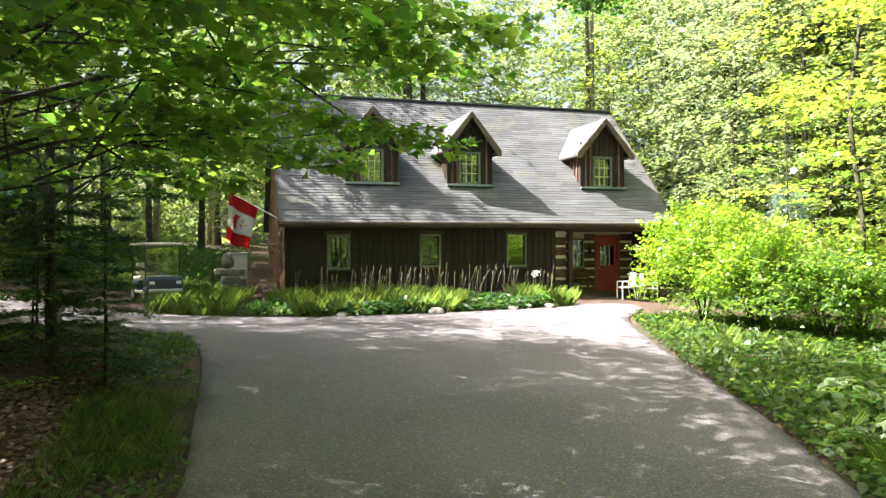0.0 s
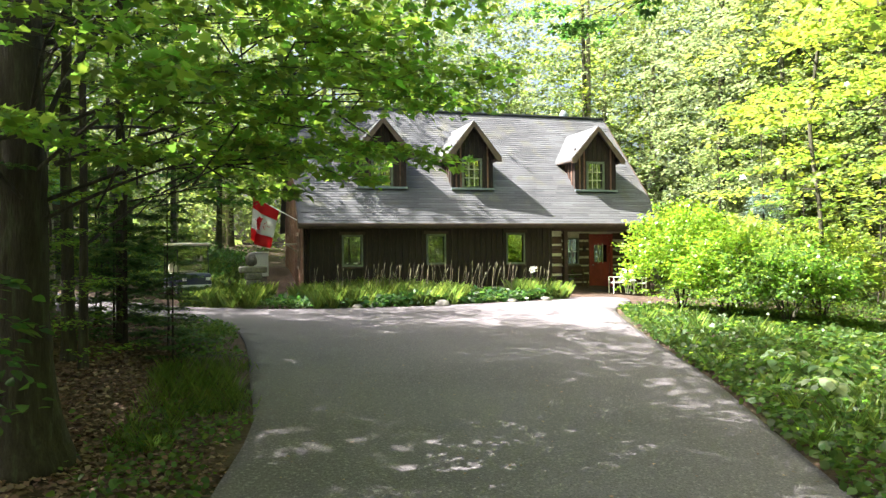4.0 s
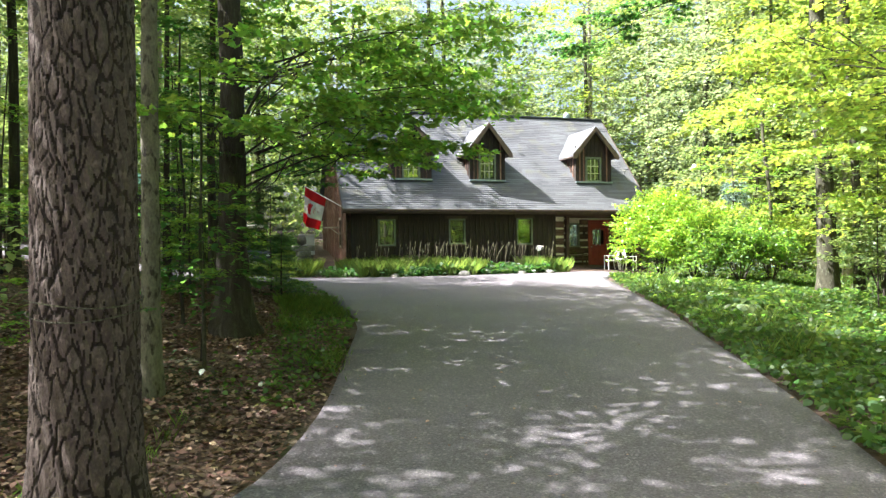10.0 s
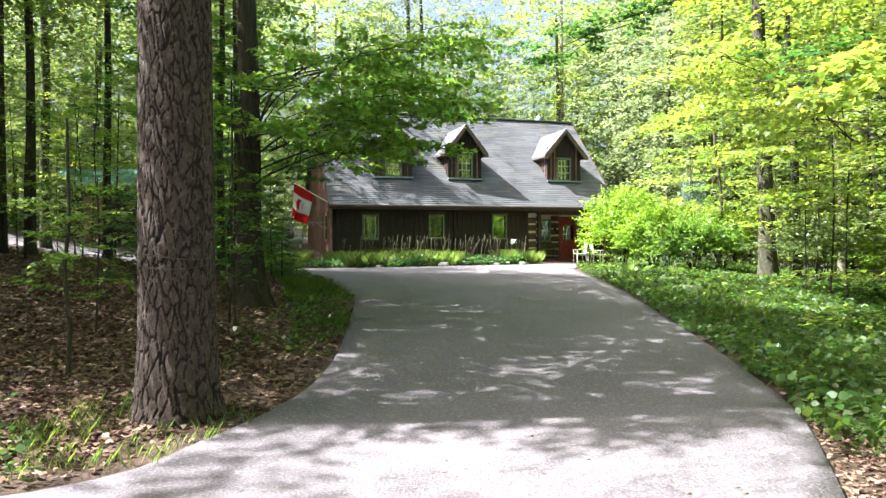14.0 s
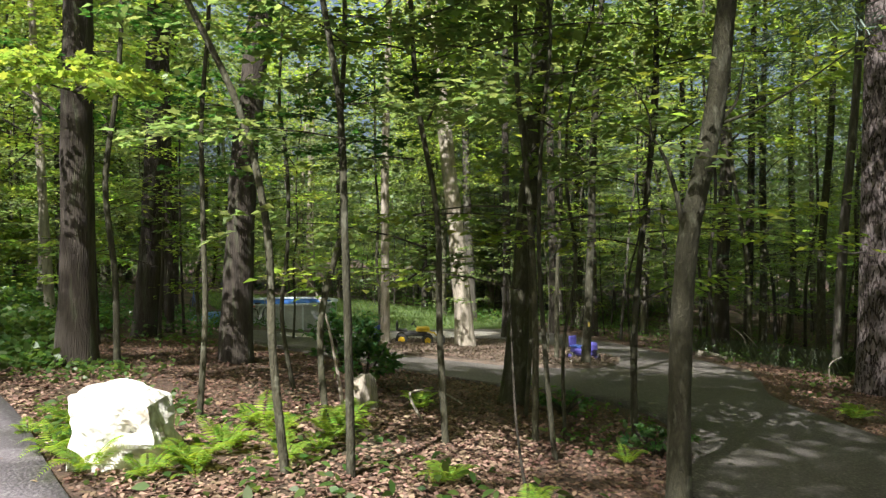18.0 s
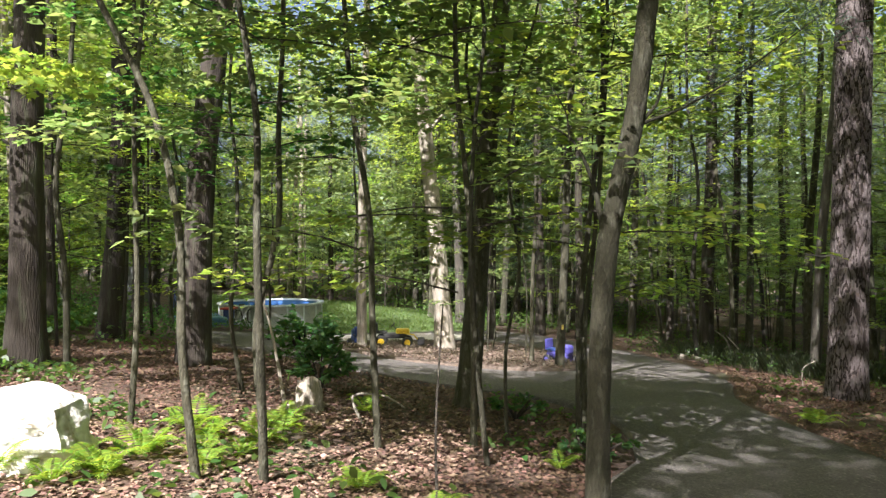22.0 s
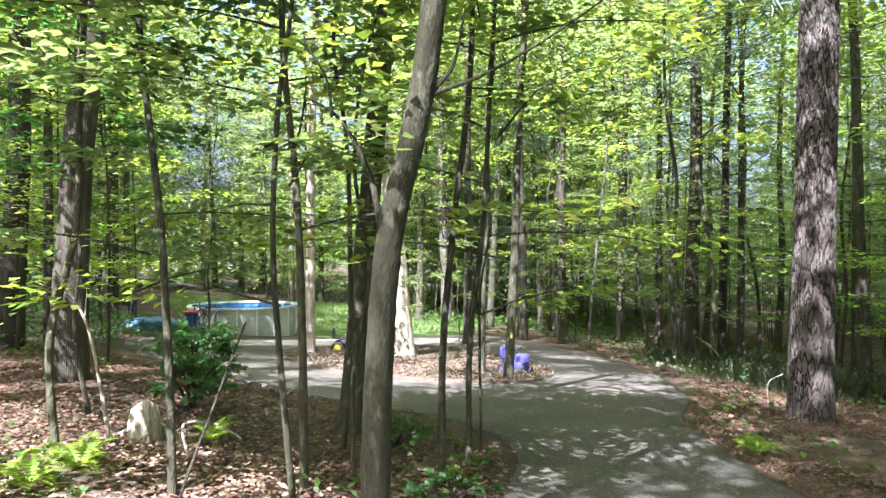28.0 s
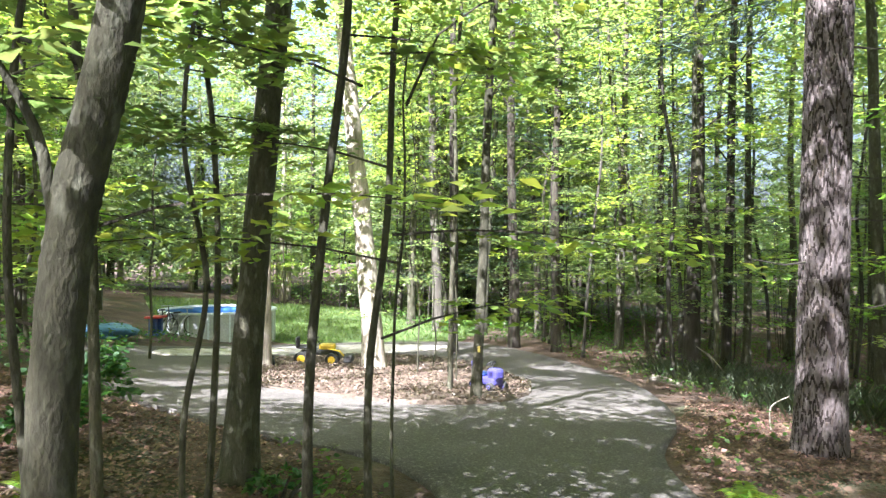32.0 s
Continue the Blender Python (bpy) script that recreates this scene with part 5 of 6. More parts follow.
def low_leaves(name, label, poly, n, seed, size, height, shape, material, avoid=PAVED, cut=-9, tilt=.45, category="ground cover", lift=0.0, low=.1):
    r, x, y = strewn(poly, n, seed, avoid)
    if cut > -1:
        k = patch(r, x, y, .5, cut)
        x, y = x[k], y[k]
    m = len(x)
    bump = np.array([noise.noise((a * .9, b * .9, 2.2)) for a, b in zip(x, y)]) * .5 + .75
    p = np.c_[x, y, land(x, y) + lift + r.uniform(low, 1, m) * height * np.clip(bump, .3, 1.3)]
    ob = share(name, leaf_mesh(name, p, r.normal(0, tilt, (m, 3)) + (0, 0, 1), r.normal(0, 1, (m, 3)) * (1, 1, .3), size * r.uniform(.6, 1.3, m), shape, material))
    return tagged(ob, label, category, kind="stuff")


BLADE_SHAPE = np.array([(-.015, 0), (.015, 0), (.013, .5), (0, 1), (-.013, .5)])


def blades(name, label, poly, n, seed, size, material, avoid=PAVED, cut=-9, splay=.35, clump=0, category="grass", thin=1.0):
    r, x, y = strewn(poly, n, seed, avoid)
    if clump:
        c = r.integers(0, max(1, len(x) // clump), len(x))
        x, y = x[c] + r.normal(0, .08, len(x)), y[c] + r.normal(0, .08, len(x))
    if cut > -1:
        k = patch(r, x, y, .6, cut)
        x, y = x[k], y[k]
    m = len(x)
    a = r.uniform(0, 2 * math.pi, m)
    out = np.c_[np.cos(a), np.sin(a), np.zeros(m)]
    way = out * r.uniform(.1, 1, m)[:, None] * splay + (0, 0, 1)
    ob = share(name, leaf_mesh(name, np.c_[x, y, land(x, y) - .01], -out + (0, 0, .3), way, size * r.uniform(.5, 1.3, m), BLADE_SHAPE * (thin, 1), material, .25))
    return tagged(ob, label, category, kind="stuff")


BORDER = [(10.2, -28.2), (10.4, -27), (10.75, -24), (10.95, -18), (10.85, -12), (11.2, -6), (13, -4), (17, -6), (19, -13), (17, -21), (14.5, -24.5), (12.4, -26.2), (10.9, -28.2)]
low_leaves("border_ground_cover", "low green ground cover along the driveway", BORDER, 36000, 1, .115, .24, BROAD, HERB, tilt=.6, low=.45)
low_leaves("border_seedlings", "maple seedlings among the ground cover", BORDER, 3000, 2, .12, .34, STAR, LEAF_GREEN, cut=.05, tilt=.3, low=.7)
blades("border_grass", "tufts of long grass in the border", [(11.1, -21), (11.2, -8), (12.6, -6), (13.5, -10), (12.9, -21)], 900, 3, .4, BLADE, splay=.9, clump=30)
for i, (x, y) in enumerate(((12.1, -15.4), (12.7, -14.6), (12.9, -15.7), (12.4, -16.6), (13.4, -15.0))):
    h = thing("hosta_plant", "pale-edged hosta clump in the ground cover", "plant", "hostas", at=(x, y, gz(x, y)))
    hr = np.random.default_rng(90 + i)
    a = hr.uniform(0, 2 * math.pi, 46)
    out = np.c_[np.cos(a), np.sin(a), 0 * a]
    share("leaves", leaf_mesh("leaves", out * hr.uniform(.05, .42, 46)[:, None] + (0, 0, .14) + (0, 0, 1) * hr.uniform(0, .22, 46)[:, None], out * .5 + (0, 0, 1), out - (0, 0, .3), hr.uniform(.14, .24, 46), BROAD, LEAF_PALE if i % 2 else HERB), h)
VERGE = [(4.6, -29.2), (4.9, -25), (4.7, -21.5), (4.4, -19), (3.6, -16.8), (2.2, -13), (.8, -10.4), (-1.5, -9.2), (-2, -10.5), (0, -12), (1.2, -15), (2.5, -18), (3.1, -21), (3.4, -25), (2.8, -28), (1.5, -30)]
blades("verge_grass", "green grass along the driveway edge", VERGE, 6000, 4, .18, BLADE, cut=0.16, splay=.8, clump=9, thin=.6)
EDGESTRIP = [(4.85, -24.5), (4.7, -22.5), (4.55, -21), (4.3, -19.2), (3.55, -17), (2.15, -13.2), (.75, -10.6), (0, -11.2), (1.0, -13.6), (2.2, -17), (3.0, -19.6), (3.5, -21.5), (4.2, -24.5)]
blades("edge_grass", "long green grass leaning over the driveway edge", EDGESTRIP, 9000, 41, .2, BLADE, avoid=(), cut=.06, splay=.9, clump=8, thin=.6)
low_leaves("edge_herbs", "leafy green weeds at the driveway edge", EDGESTRIP, 2600, 42, .08, .2, BROAD, HERB, avoid=(), cut=-.1)
low_leaves("verge_herbs", "low leafy weeds along the driveway edge", VERGE, 2200, 5, .085, .2, BROAD, HERB, cut=.1)
blades("pine_foot_grass", "fresh grass at the foot of the pine", [(4.3, -29.4), (4.6, -27), (3.6, -26.5), (2.6, -27), (2.2, -29.5)], 600, 6, .16, BLADE, splay=.7, clump=12)
WEST = [(-16, -30.4), (2.4, -30.2), (3.7, -29.2), (4.85, -26.5), (4.85, -22), (3.4, -18), (1.5, -14), (-1, -10.5), (-16, -10)]
EAST = [(8.4, -32.6), (9.5, -30), (10.8, -27.6), (12, -26), (15.3, -26), (15.5, -32.4), (14.4, -34.4), (11, -35.4), (9, -34.8)]
DEEPWOOD = [(15, -38), (18, -35.6), (22, -34.8), (27, -32.6), (34, -26), (50, -24), (50, -46), (16, -46)]
low_leaves("fallen_leaves", "fallen brown leaves under the trees", WEST, 36000, 7, .085, .03, KITE, FALLEN, tilt=.25, category="leaf litter")
low_leaves("fallen_leaves", "fallen brown leaves beside the lane", EAST, 30000, 8, .05, .03, KITE, FALLEN, tilt=.25, category="leaf litter")
low_leaves("fallen_leaves", "fallen brown leaves deep in the woods", DEEPWOOD, 16000, 9, .09, .04, KITE, FALLEN, tilt=.25, category="leaf litter")
low_leaves("fallen_leaves", "dry leaves heaped on the island", ISLAND, 17000, 10, .055, .05, KITE, FALLEN_GREY, avoid=(), tilt=.35, category="leaf litter", lift=.09)
low_leaves("forest_herbs", "low green seedlings on the forest floor", EAST, 2600, 11, .09, .2, OVAL, HERB, cut=.08)
low_leaves("forest_herbs", "low green seedlings in the deep woods", DEEPWOOD, 22000, 12, .1, .45, KITE, HERB, cut=-.05)
blades("rushes", "blue-green rushes beside the lane", [(22.5, -36.2), (27.5, -33.2), (30, -31), (33, -33), (28, -38), (24, -39)], 3600, 13, .5, RUSH, splay=.35, clump=3, thin=.45)
low_leaves("west_herbs", "seedlings under the roadside trees", WEST, 2600, 14, .1, .4, BROAD, HERB, cut=.18)
MIDWOOD = [(12.4, -25), (14, -26.2), (15.4, -26.4), (16.5, -25), (19, -22.5), (24, -20), (20, -10), (14, -22)]
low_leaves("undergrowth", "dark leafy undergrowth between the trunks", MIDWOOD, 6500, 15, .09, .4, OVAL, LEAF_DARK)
LAWN_AREA = [(28.2, -19.6), (31, -20.6), (33.6, -23.4), (40, -21), (42, -10), (32, -6), (27.5, -13)]
tagged(sheet("lawn", LAWN_AREA, .8, .02, LAWN), "sunny green lawn behind the pool", "lawn", kind="structure")
blades("lawn_grass", "short sunny lawn grass", LAWN_AREA, 16000, 16, .2, BLADE, avoid=(), splay=.8)
FARWOOD = [(40, -26), (34, -25.5), (34.5, -22), (42, -12), (46, 4), (60, 4), (60, -26)]
low_leaves("far_undergrowth", "green undergrowth beyond the lawn", FARWOOD, 16000, 17, .16, .8, KITE, HERB)
NORTHWOOD = [(13.5, -3.5), (18, -7), (24, -14), (26, -8), (30, 6), (16, 8), (14, 2)]
low_leaves("north_undergrowth", "green undergrowth beyond the border", NORTHWOOD, 14000, 18, .12, .7, KITE, HERB)
WESTBACK = [(-34, -4.6), (-10, -4.9), (-8.5, 0), (-9, 6), (-14, 16), (-36, 16)]
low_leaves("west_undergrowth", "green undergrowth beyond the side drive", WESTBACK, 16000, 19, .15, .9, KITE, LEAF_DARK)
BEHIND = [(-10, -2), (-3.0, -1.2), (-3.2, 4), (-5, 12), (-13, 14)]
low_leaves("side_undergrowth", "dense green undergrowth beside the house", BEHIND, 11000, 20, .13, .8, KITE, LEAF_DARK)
# sun flecks on the litter, made with paler leaves
low_leaves("fallen_leaves", "leaves coloured pale as sun flecks under the roadside trees", WEST, 14000, 21, .085, .035, KITE, FALLEN_PALE, tilt=.25, category="leaf litter")
WESTNEAR = [(0, -29.4), (3.4, -28.8), (4.75, -26.5), (4.75, -21), (3.6, -18), (1.5, -15), (-2, -18), (-2.5, -28)]
low_leaves("fallen_leaves", "brown leaves heaped under the roadside maple", WESTNEAR, 24000, 27, .085, .04, KITE, FALLEN, tilt=.3, category="leaf litter")
# paler leaves again, for the sunlit patches by the maple
low_leaves("fallen_leaves", "leaves coloured pale as sunlit litter under the roadside maple", WESTNEAR, 7000, 28, .085, .045, KITE, FALLEN_PALE, tilt=.3, category="leaf litter")
LANEFOOT = [(11.8, -39.4), (13.6, -38.2), (15.2, -37.1), (16.9, -36.0), (18.4, -35.3), (21.3, -34.7), (24, -34.2), (24, -38), (20, -41), (13, -42)]
low_leaves("fallen_leaves", "red-brown needles and leaves under the pine", LANEFOOT, 34000, 25, .045, .03, KITE, FALLEN, tilt=.25, category="leaf litter")
low_leaves("driveway_leaves", "a few dry leaves scattered on the asphalt", [(4.4, -30), (5, -21), (3.2, -14), (8, -6), (11, -10), (10.8, -24), (9, -32), (6, -36)], 420, 26, .05, .006, KITE, FALLEN_PALE, avoid=(), tilt=.15, category="leaf litter", lift=.036)
CORNER = [(8.9, -31.5), (9.5, -30.0), (10.1, -28.4), (10.6, -26.6), (11.6, -28.6), (10.6, -31)]
low_leaves("corner_herbs", "low green weeds at the driveway corner", CORNER, 1500, 22, .08, .2, OVAL, HERB, cut=-.2)
low_leaves("fallen_leaves", "dry leaves at the driveway corner", CORNER, 2600, 23, .06, .03, KITE, FALLEN_PALE, tilt=.25, category="leaf litter")
# the sunlit floor here is brightened by pale leaf colour
low_leaves("fallen_leaves", "leaves coloured pale as sunlit litter round the boulder", [(8.4, -32.8), (9.5, -31), (12, -31.5), (12.8, -33.5), (9.5, -34.8)], 6000, 24, .055, .035, KITE, FALLEN_PALE, tilt=.25, category="leaf litter")

# ---- flower bed before the house ----
BED = [(-2.5, -5.3), (-1.5, -5.4), (2.5, -5.6), (5.9, -4.7), (8.6, -3.2), (9.9, -2.3), (10.3, -1.2), (9.4, .9), (.7, -2.35), (-1.6, -2.4), (-2.4, -3)]
blades("day_lilies", "arching green day lily leaves in the flower bed", BED, 24000, 31, .6, BLADE, (), -.1, .75, 22, "flower bed", .6)
low_leaves("hostas", "broad dark green hosta leaves in the flower bed", [(.3, -5.4), (4, -5.5), (8.4, -3.4), (10.1, -1.6), (9.6, -.6), (7, -2.3), (3.5, -4.2), (.3, -4.3)], 3400, 32, .2, .42, OVAL, LEAF_DARK, (), category="flower bed")
low_leaves("bed_herbs", "low green herbs in the flower bed", BED, 8000, 33, .09, .3, OVAL, HERB, (), category="flower bed")
sr, sx2, sy2 = strewn([(1.2, -3.6), (9.3, -.5), (9.8, -1.5), (6, -3.4), (2, -4.4)], 95, 34)
sl = np.c_[sr.normal(.06, .09, len(sx2)), sr.normal(0, .06, len(sx2))]
sh = sr.uniform(.75, 1.15, len(sx2))
sm = bmesh.new()
for x, y, (a, b), h in zip(sx2, sy2, sl, sh):
    z = gz(x, y)
    tube(sm, [(x, y, z), (x + a * .4, y + b * .4, z + h * .6), (x + a, y + b, z + h), (x + a * 1.15, y + b * 1.15, z + h + .07), (x + a * 1.3, y + b * 1.3, z + h + .16)], [.006, .005, .006, .018, .004], 5)
tagged(part("seed_stalks", sm, STALK), "tall pale dry flower stalks with seed heads", "flower stalks", kind="stuff")
FOOT = [(-9, -1.6), (-2.6, -1.9), (-1.6, -2.2), (-2.5, 2), (-6, 4), (-10, 2)]
blades("side_garden_grass", "long grass beside the gable wall", FOOT, 6000, 35, .5, BLADE, PAVED, -.2, .6, 12)
low_leaves("side_garden_herbs", "green herbs beside the gable wall", FOOT, 5000, 36, .12, .5, OVAL, HERB)


def stone_bm(r, seed, squash=(1, 1, .7), cut=2, rough=.25):
    bm = bmesh.new()
    bmesh.ops.create_icosphere(bm, subdivisions=cut, radius=1)
    for v in bm.verts:
        k = 1 + rough * noise.noise(v.co * 1.3 + Vector((seed, seed * 2, 0))) + rough * .4 * noise.noise(v.co * 3.5 + Vector((0, seed, 4)))
        v.co = Vector((v.co.x * squash[0], v.co.y * squash[1], v.co.z * squash[2])) * r * k
    return bm


for i, (x, y, r) in enumerate([(5.85, -4.85, .28), (8.1, -3.55, .22), (9.3, -2.8, .22), (3.2, -5.5, .2)]):
    s = part("field_stone", stone_bm(r, i * 3.1), STONE, smooth=True)
    s.matrix_world = Matrix.Translation((x, y, gz(x, y) + r * .05))
    tagged(s, "rounded grey field stone edging the flower bed", "stone", "edging stones")
fl = thing("white_flower", "white flower head on a tall stem", "flower", at=(8.9, -1.9, gz(8.9, -1.9)))
part("stem", tube(bmesh.new(), [(0, 0, 0), (.02, 0, .6), (0, .03, 1.0)], [.01, .008, .005], 5), BLADE, fl)
rr = np.random.default_rng(3)
share("petals", leaf_mesh("petals", rr.normal(0, .05, (70, 3)) + (0, .03, 1.02), rr.normal(0, 1, (70, 3)), rr.normal(0, 1, (70, 3)), rr.uniform(.05, .1, 70), OVAL, WHITE), fl)


# ---- shrubs ----
def shrub(name, label, x, y, w, h, seed, material, twigs=300, per=36, size=.075, shape=OVAL, tilt=.5):
    s = thing(name, label, "shrub", "border shrubs", at=(x, y, gz(x, y)))
    rng = random.Random(seed)
    for k in range(7):
        a = k * .9 + seed
        part("stem", tube(bmesh.new(), smooth_line([(0, 0, -.05), (math.cos(a) * w * .25, math.sin(a) * w * .25, h * .4), (math.cos(a) * w * .6, math.sin(a) * w * .6, h * .8)], 4), [.025 - .0025 * i for i in range(9)], 6), BARK_DARK, s)
    g = np.random.default_rng(seed)
    d = g.normal(0, 1, (twigs, 3))
    d[:, 2] = np.where(d[:, 2] < -.5, -d[:, 2], d[:, 2])
    d /= np.linalg.norm(d, axis=1)[:, None]
    lump = 1 + .22 * np.sin(d[:, 0] * 5 + seed) * np.cos(d[:, 1] * 6 + d[:, 2] * 4)
    roots = np.array((0, 0, h * .45)) + d * (w * .9, w * .9, h * .46) * (g.uniform(.45, .95, twigs) * lump)[:, None]
    share("leaves", leaf_mesh("leaves", *sprays(g, roots, d * (1, 1, .5) + (0, 0, .5) + g.normal(0, .3, d.shape), min(.6, h * .28), per, size, .15, tilt, .3), shape, material), s)
    return s


shrub("golden_shrub", "bright yellow-green shrub beside the driveway", 13.0, -6.3, 1.7, 3.3, 1, LEAF_BUSH, 760, 24, .085, BROAD)
shrub("golden_shrub", "bright yellow-green shrub beside the driveway", 13.7, -8.1, 1.5, 2.4, 2, LEAF_BUSH, 620, 24, .085, BROAD)
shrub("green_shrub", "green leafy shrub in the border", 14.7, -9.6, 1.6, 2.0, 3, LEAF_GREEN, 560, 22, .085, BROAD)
shrub("green_shrub", "green leafy shrub in the border", 16.4, -7.6, 1.7, 2.8, 4, LEAF_YEL, 240, 18, .12, BROAD)
shrub("green_shrub", "dense green shrub beneath the trees", 18.2, -11.2, 1.7, 2.4, 5, LEAF, 220, 18, .12, BROAD)
shrub("green_shrub", "dense green shrub beneath the trees", 15.4, -4.2, 1.7, 3.4, 6, LEAF_YEL, 240, 18, .12, BROAD)
shrub("green_shrub", "dense green shrub beneath the trees", 19.0, -15.5, 1.8, 2.6, 7, LEAF_YEL, 220, 18, .12, BROAD)
shrub("green_shrub", "dark leafy bush beside the lane", 14.4, -29.8, .55, .9, 11, LEAF_DARK, 60, 20, size=.1)
shrub("green_shrub", "dark leafy bush beside the lane", 13.4, -30.9, .45, .6, 12, LEAF_DARK, 40, 20, size=.1)
shrub("green_shrub", "low bush at the lane edge", 13.9, -33.4, .4, .25, 13, LEAF_DARK, 24, 16, size=.07)
shrub("green_shrub", "low bush at the lane edge", 12.6, -34.8, .35, .22, 14, LEAF_DARK, 20, 16, size=.07)
spruce = thing("blue_spruce", "pale blue-green spruce behind the shrubs", "tree", "woodland trees", at=(17.2, -1.5, gz(17.2, -1.5)))
part("trunk", tube(bmesh.new(), [(0, 0, -.1), (0, 0, 4.2)], [.09, .02], 8), BARK_DARK, spruce)
rs = np.random.default_rng(8)
zz = rs.uniform(.3, 4.3, 520)
aa = rs.uniform(0, 2 * math.pi, 520)
rd = (4.5 - zz) / 4.5 * 1.7 * rs.uniform(.45, 1, 520)
share("crown", leaf_mesh("crown", *sprays(rs, np.c_[rd * np.cos(aa), rd * np.sin(aa), zz], np.c_[np.cos(aa), np.sin(aa), -.1 + 0 * aa], .35, 18, .11, .1, .6), NEEDLE * (1.6, 1), LEAF_BLUE), spruce)


SMALL_HEM = [tiered("crown", 57 + i, .25, 3.3, 1.0, 28, 9, 18, .34, .1, KITE * (.8, 1), LEAF_FIR, BARK_DARK, .75, .008) for i in range(2)]
for i, (x, y, k) in enumerate(((1.25, -14.7, .9), (.7, -15.2, .8), (-.2, -13.9, 1.1), (-1.6, -14.6, 1.0), (-1.2, -12.6, 1.2), (1.9, -15.9, .5))):
    p = upright(x, y, 3.4 * k, 0, 0, 0, .03, 500 + i)
    tree("hemlock_sapling", "small green hemlock with drooping feathery boughs", p, .028, .006, BARK_DARK, SMALL_HEM[i % 2], p[0], i * 2.0, k, 8, 1.2, 500 + i, "saplings")
for i, (x, y, k) in enumerate(((-.9, -16.4, .8), (.4, -17.6, .75), (-2.4, -13.2, .95), (-3.3, -15.6, .9), (1.4, -18.6, .6))):
    p = upright(x, y, 6.2 * k, 0, 0, 0, .06, 520 + i)
    tree("sapling", "leafy maple sapling under the roadside trees", p, .03, .01, BARK_DARK, YOUNG[3], p[0], i * 1.9, k, 8, 1.2, 520 + i, "saplings")


# ---- ferns, boulder, stump ----
def fern_mesh(seed, fronds=9, length=.55):
    r = np.random.default_rng(seed)
    p, n, w, s = [], [], [], []
    for k in range(fronds):
        a = k * 2 * math.pi / fronds + r.uniform(-.3, .3)
        d = np.array((math.cos(a), math.sin(a), 0))
        side = np.array((-d[1], d[0], 0))
        ln, up = length * r.uniform(.7, 1.2), r.uniform(.5, 1.0)
        for t in np.linspace(.12, 1, 19):
            c = d * ln * t * .72 + np.array((0, 0, ln * (1.5 * up * t - .85 * t * t)))
            for sg in (-1, 1):
                p.append(c)
                n.append(np.array((0, 0, 1)) - d * (1.2 - 1.6 * t))
                w.append(side * sg + d * .35)
                s.append(ln * .36 * (1.05 - t) * min(1, t * 3) + .012)
    return leaf_mesh("fronds", np.array(p), np.array(n), np.array(w), np.array(s), np.array([(0, 0), (.12, .3), (0, 1), (-.12, .3)]), FERN)


FERNS = [fern_mesh(1), fern_mesh(2, 11, .45), fern_mesh(3, 7, .4)]
rng = random.Random(17)
spots = [(9.75, -32.2), (10.0, -32.0), (10.2, -32.4), (9.9, -32.7), (10.5, -32.1), (9.6, -31.3), (9.0, -31.3), (9.3, -32.4), (9.0, -32.3), (8.85, -31.9), (9.3, -30.9), (10.3, -32.7), (10.2, -33.9), (10.7, -32.5), (9.2, -30.6), (9.55, -30.7),
         (11.2, -32.3), (11.9, -34.7), (16.8, -36.4), (10.0, -34.6), (9.6, -34.9), (10.6, -31.8), (12.6, -32.2), (13.4, -34.4)]
for i, (x, y) in enumerate(spots):
    f = thing("fern", "bright green fern on the forest floor", "fern", "ferns", at=(x, y, gz(x, y)), turn=rng.uniform(0, 6))
    share("fronds", FERNS[i % 3], f, "", Matrix.Scale(rng.uniform(.5, .85), 4))
bx, by = 9.18, -31.84
bb = bmesh.new()
bmesh.ops.create_cube(bb, size=1.0)
bmesh.ops.subdivide_edges(bb, edges=bb.edges[:], cuts=15, use_grid_fill=True)
for v in bb.verts:
    x, y, z = v.co
    ball = v.co.normalized() * .62
    v.co = v.co.lerp(ball, .22)
    v.co = Vector((v.co.x * .60, v.co.y * .52, v.co.z * .56))
    v.co.x -= max(0, z) * max(0, x) * .16
    v.co.z -= max(0, x + .1) * .10 * max(0, z + .5)
    if z < -.1 and x > .15:
        v.co.y += .16 * min(1, (x - .15) * 4) * min(1, (-.1 - z) * 4)
    d = noise.noise(v.co * 2.6 + Vector((3, 1, 7))) * .05 + noise.noise(v.co * 7) * .032 - abs(noise.noise(v.co * 12)) * .03
    hollow = math.exp(-((v.co.x - .13) ** 2 / .002 + (v.co.z - .03) ** 2 / .002)) * .1 if y < -.3 else 0
    v.co += v.co.normalized() * d + Vector((0, hollow, 0))
boulder = part("boulder", bb, BOULDER, smooth=False)
boulder.matrix_world = Matrix.Translation((bx, by, gz(bx, by) + .24)) @ Matrix.Rotation(radians(-58), 4, "Z")
tagged(boulder, "large white limestone boulder at the driveway corner", "boulder")
sx, sy = 12.18, -31.75
st = thing("tree_stump", "weathered pale tree stump with a jagged top", "stump", at=(sx, sy, gz(sx, sy)))
bm = tube(bmesh.new(), [(0, 0, -.1), (0, 0, .05), (.01, 0, .2), (.02, .01, .3)], [.2, .16, .135, .12], 16, rough=.08, rng=random.Random(2))
bm.verts.ensure_lookup_table()
for v in bm.verts:
    if v.co.z > .28:
        v.co.z += random.Random(round(v.co.x * 900)).uniform(-.05, .06)
part("stump_wood", bm, BARK_PALE, st)
for k in range(3):
    a = k * 2.1
    part("root", tube(bmesh.new(), [(math.cos(a) * .1, math.sin(a) * .1, .06), (math.cos(a) * .3, math.sin(a) * .3, -.02)], [.06, .03], 7), BARK_PALE, st)


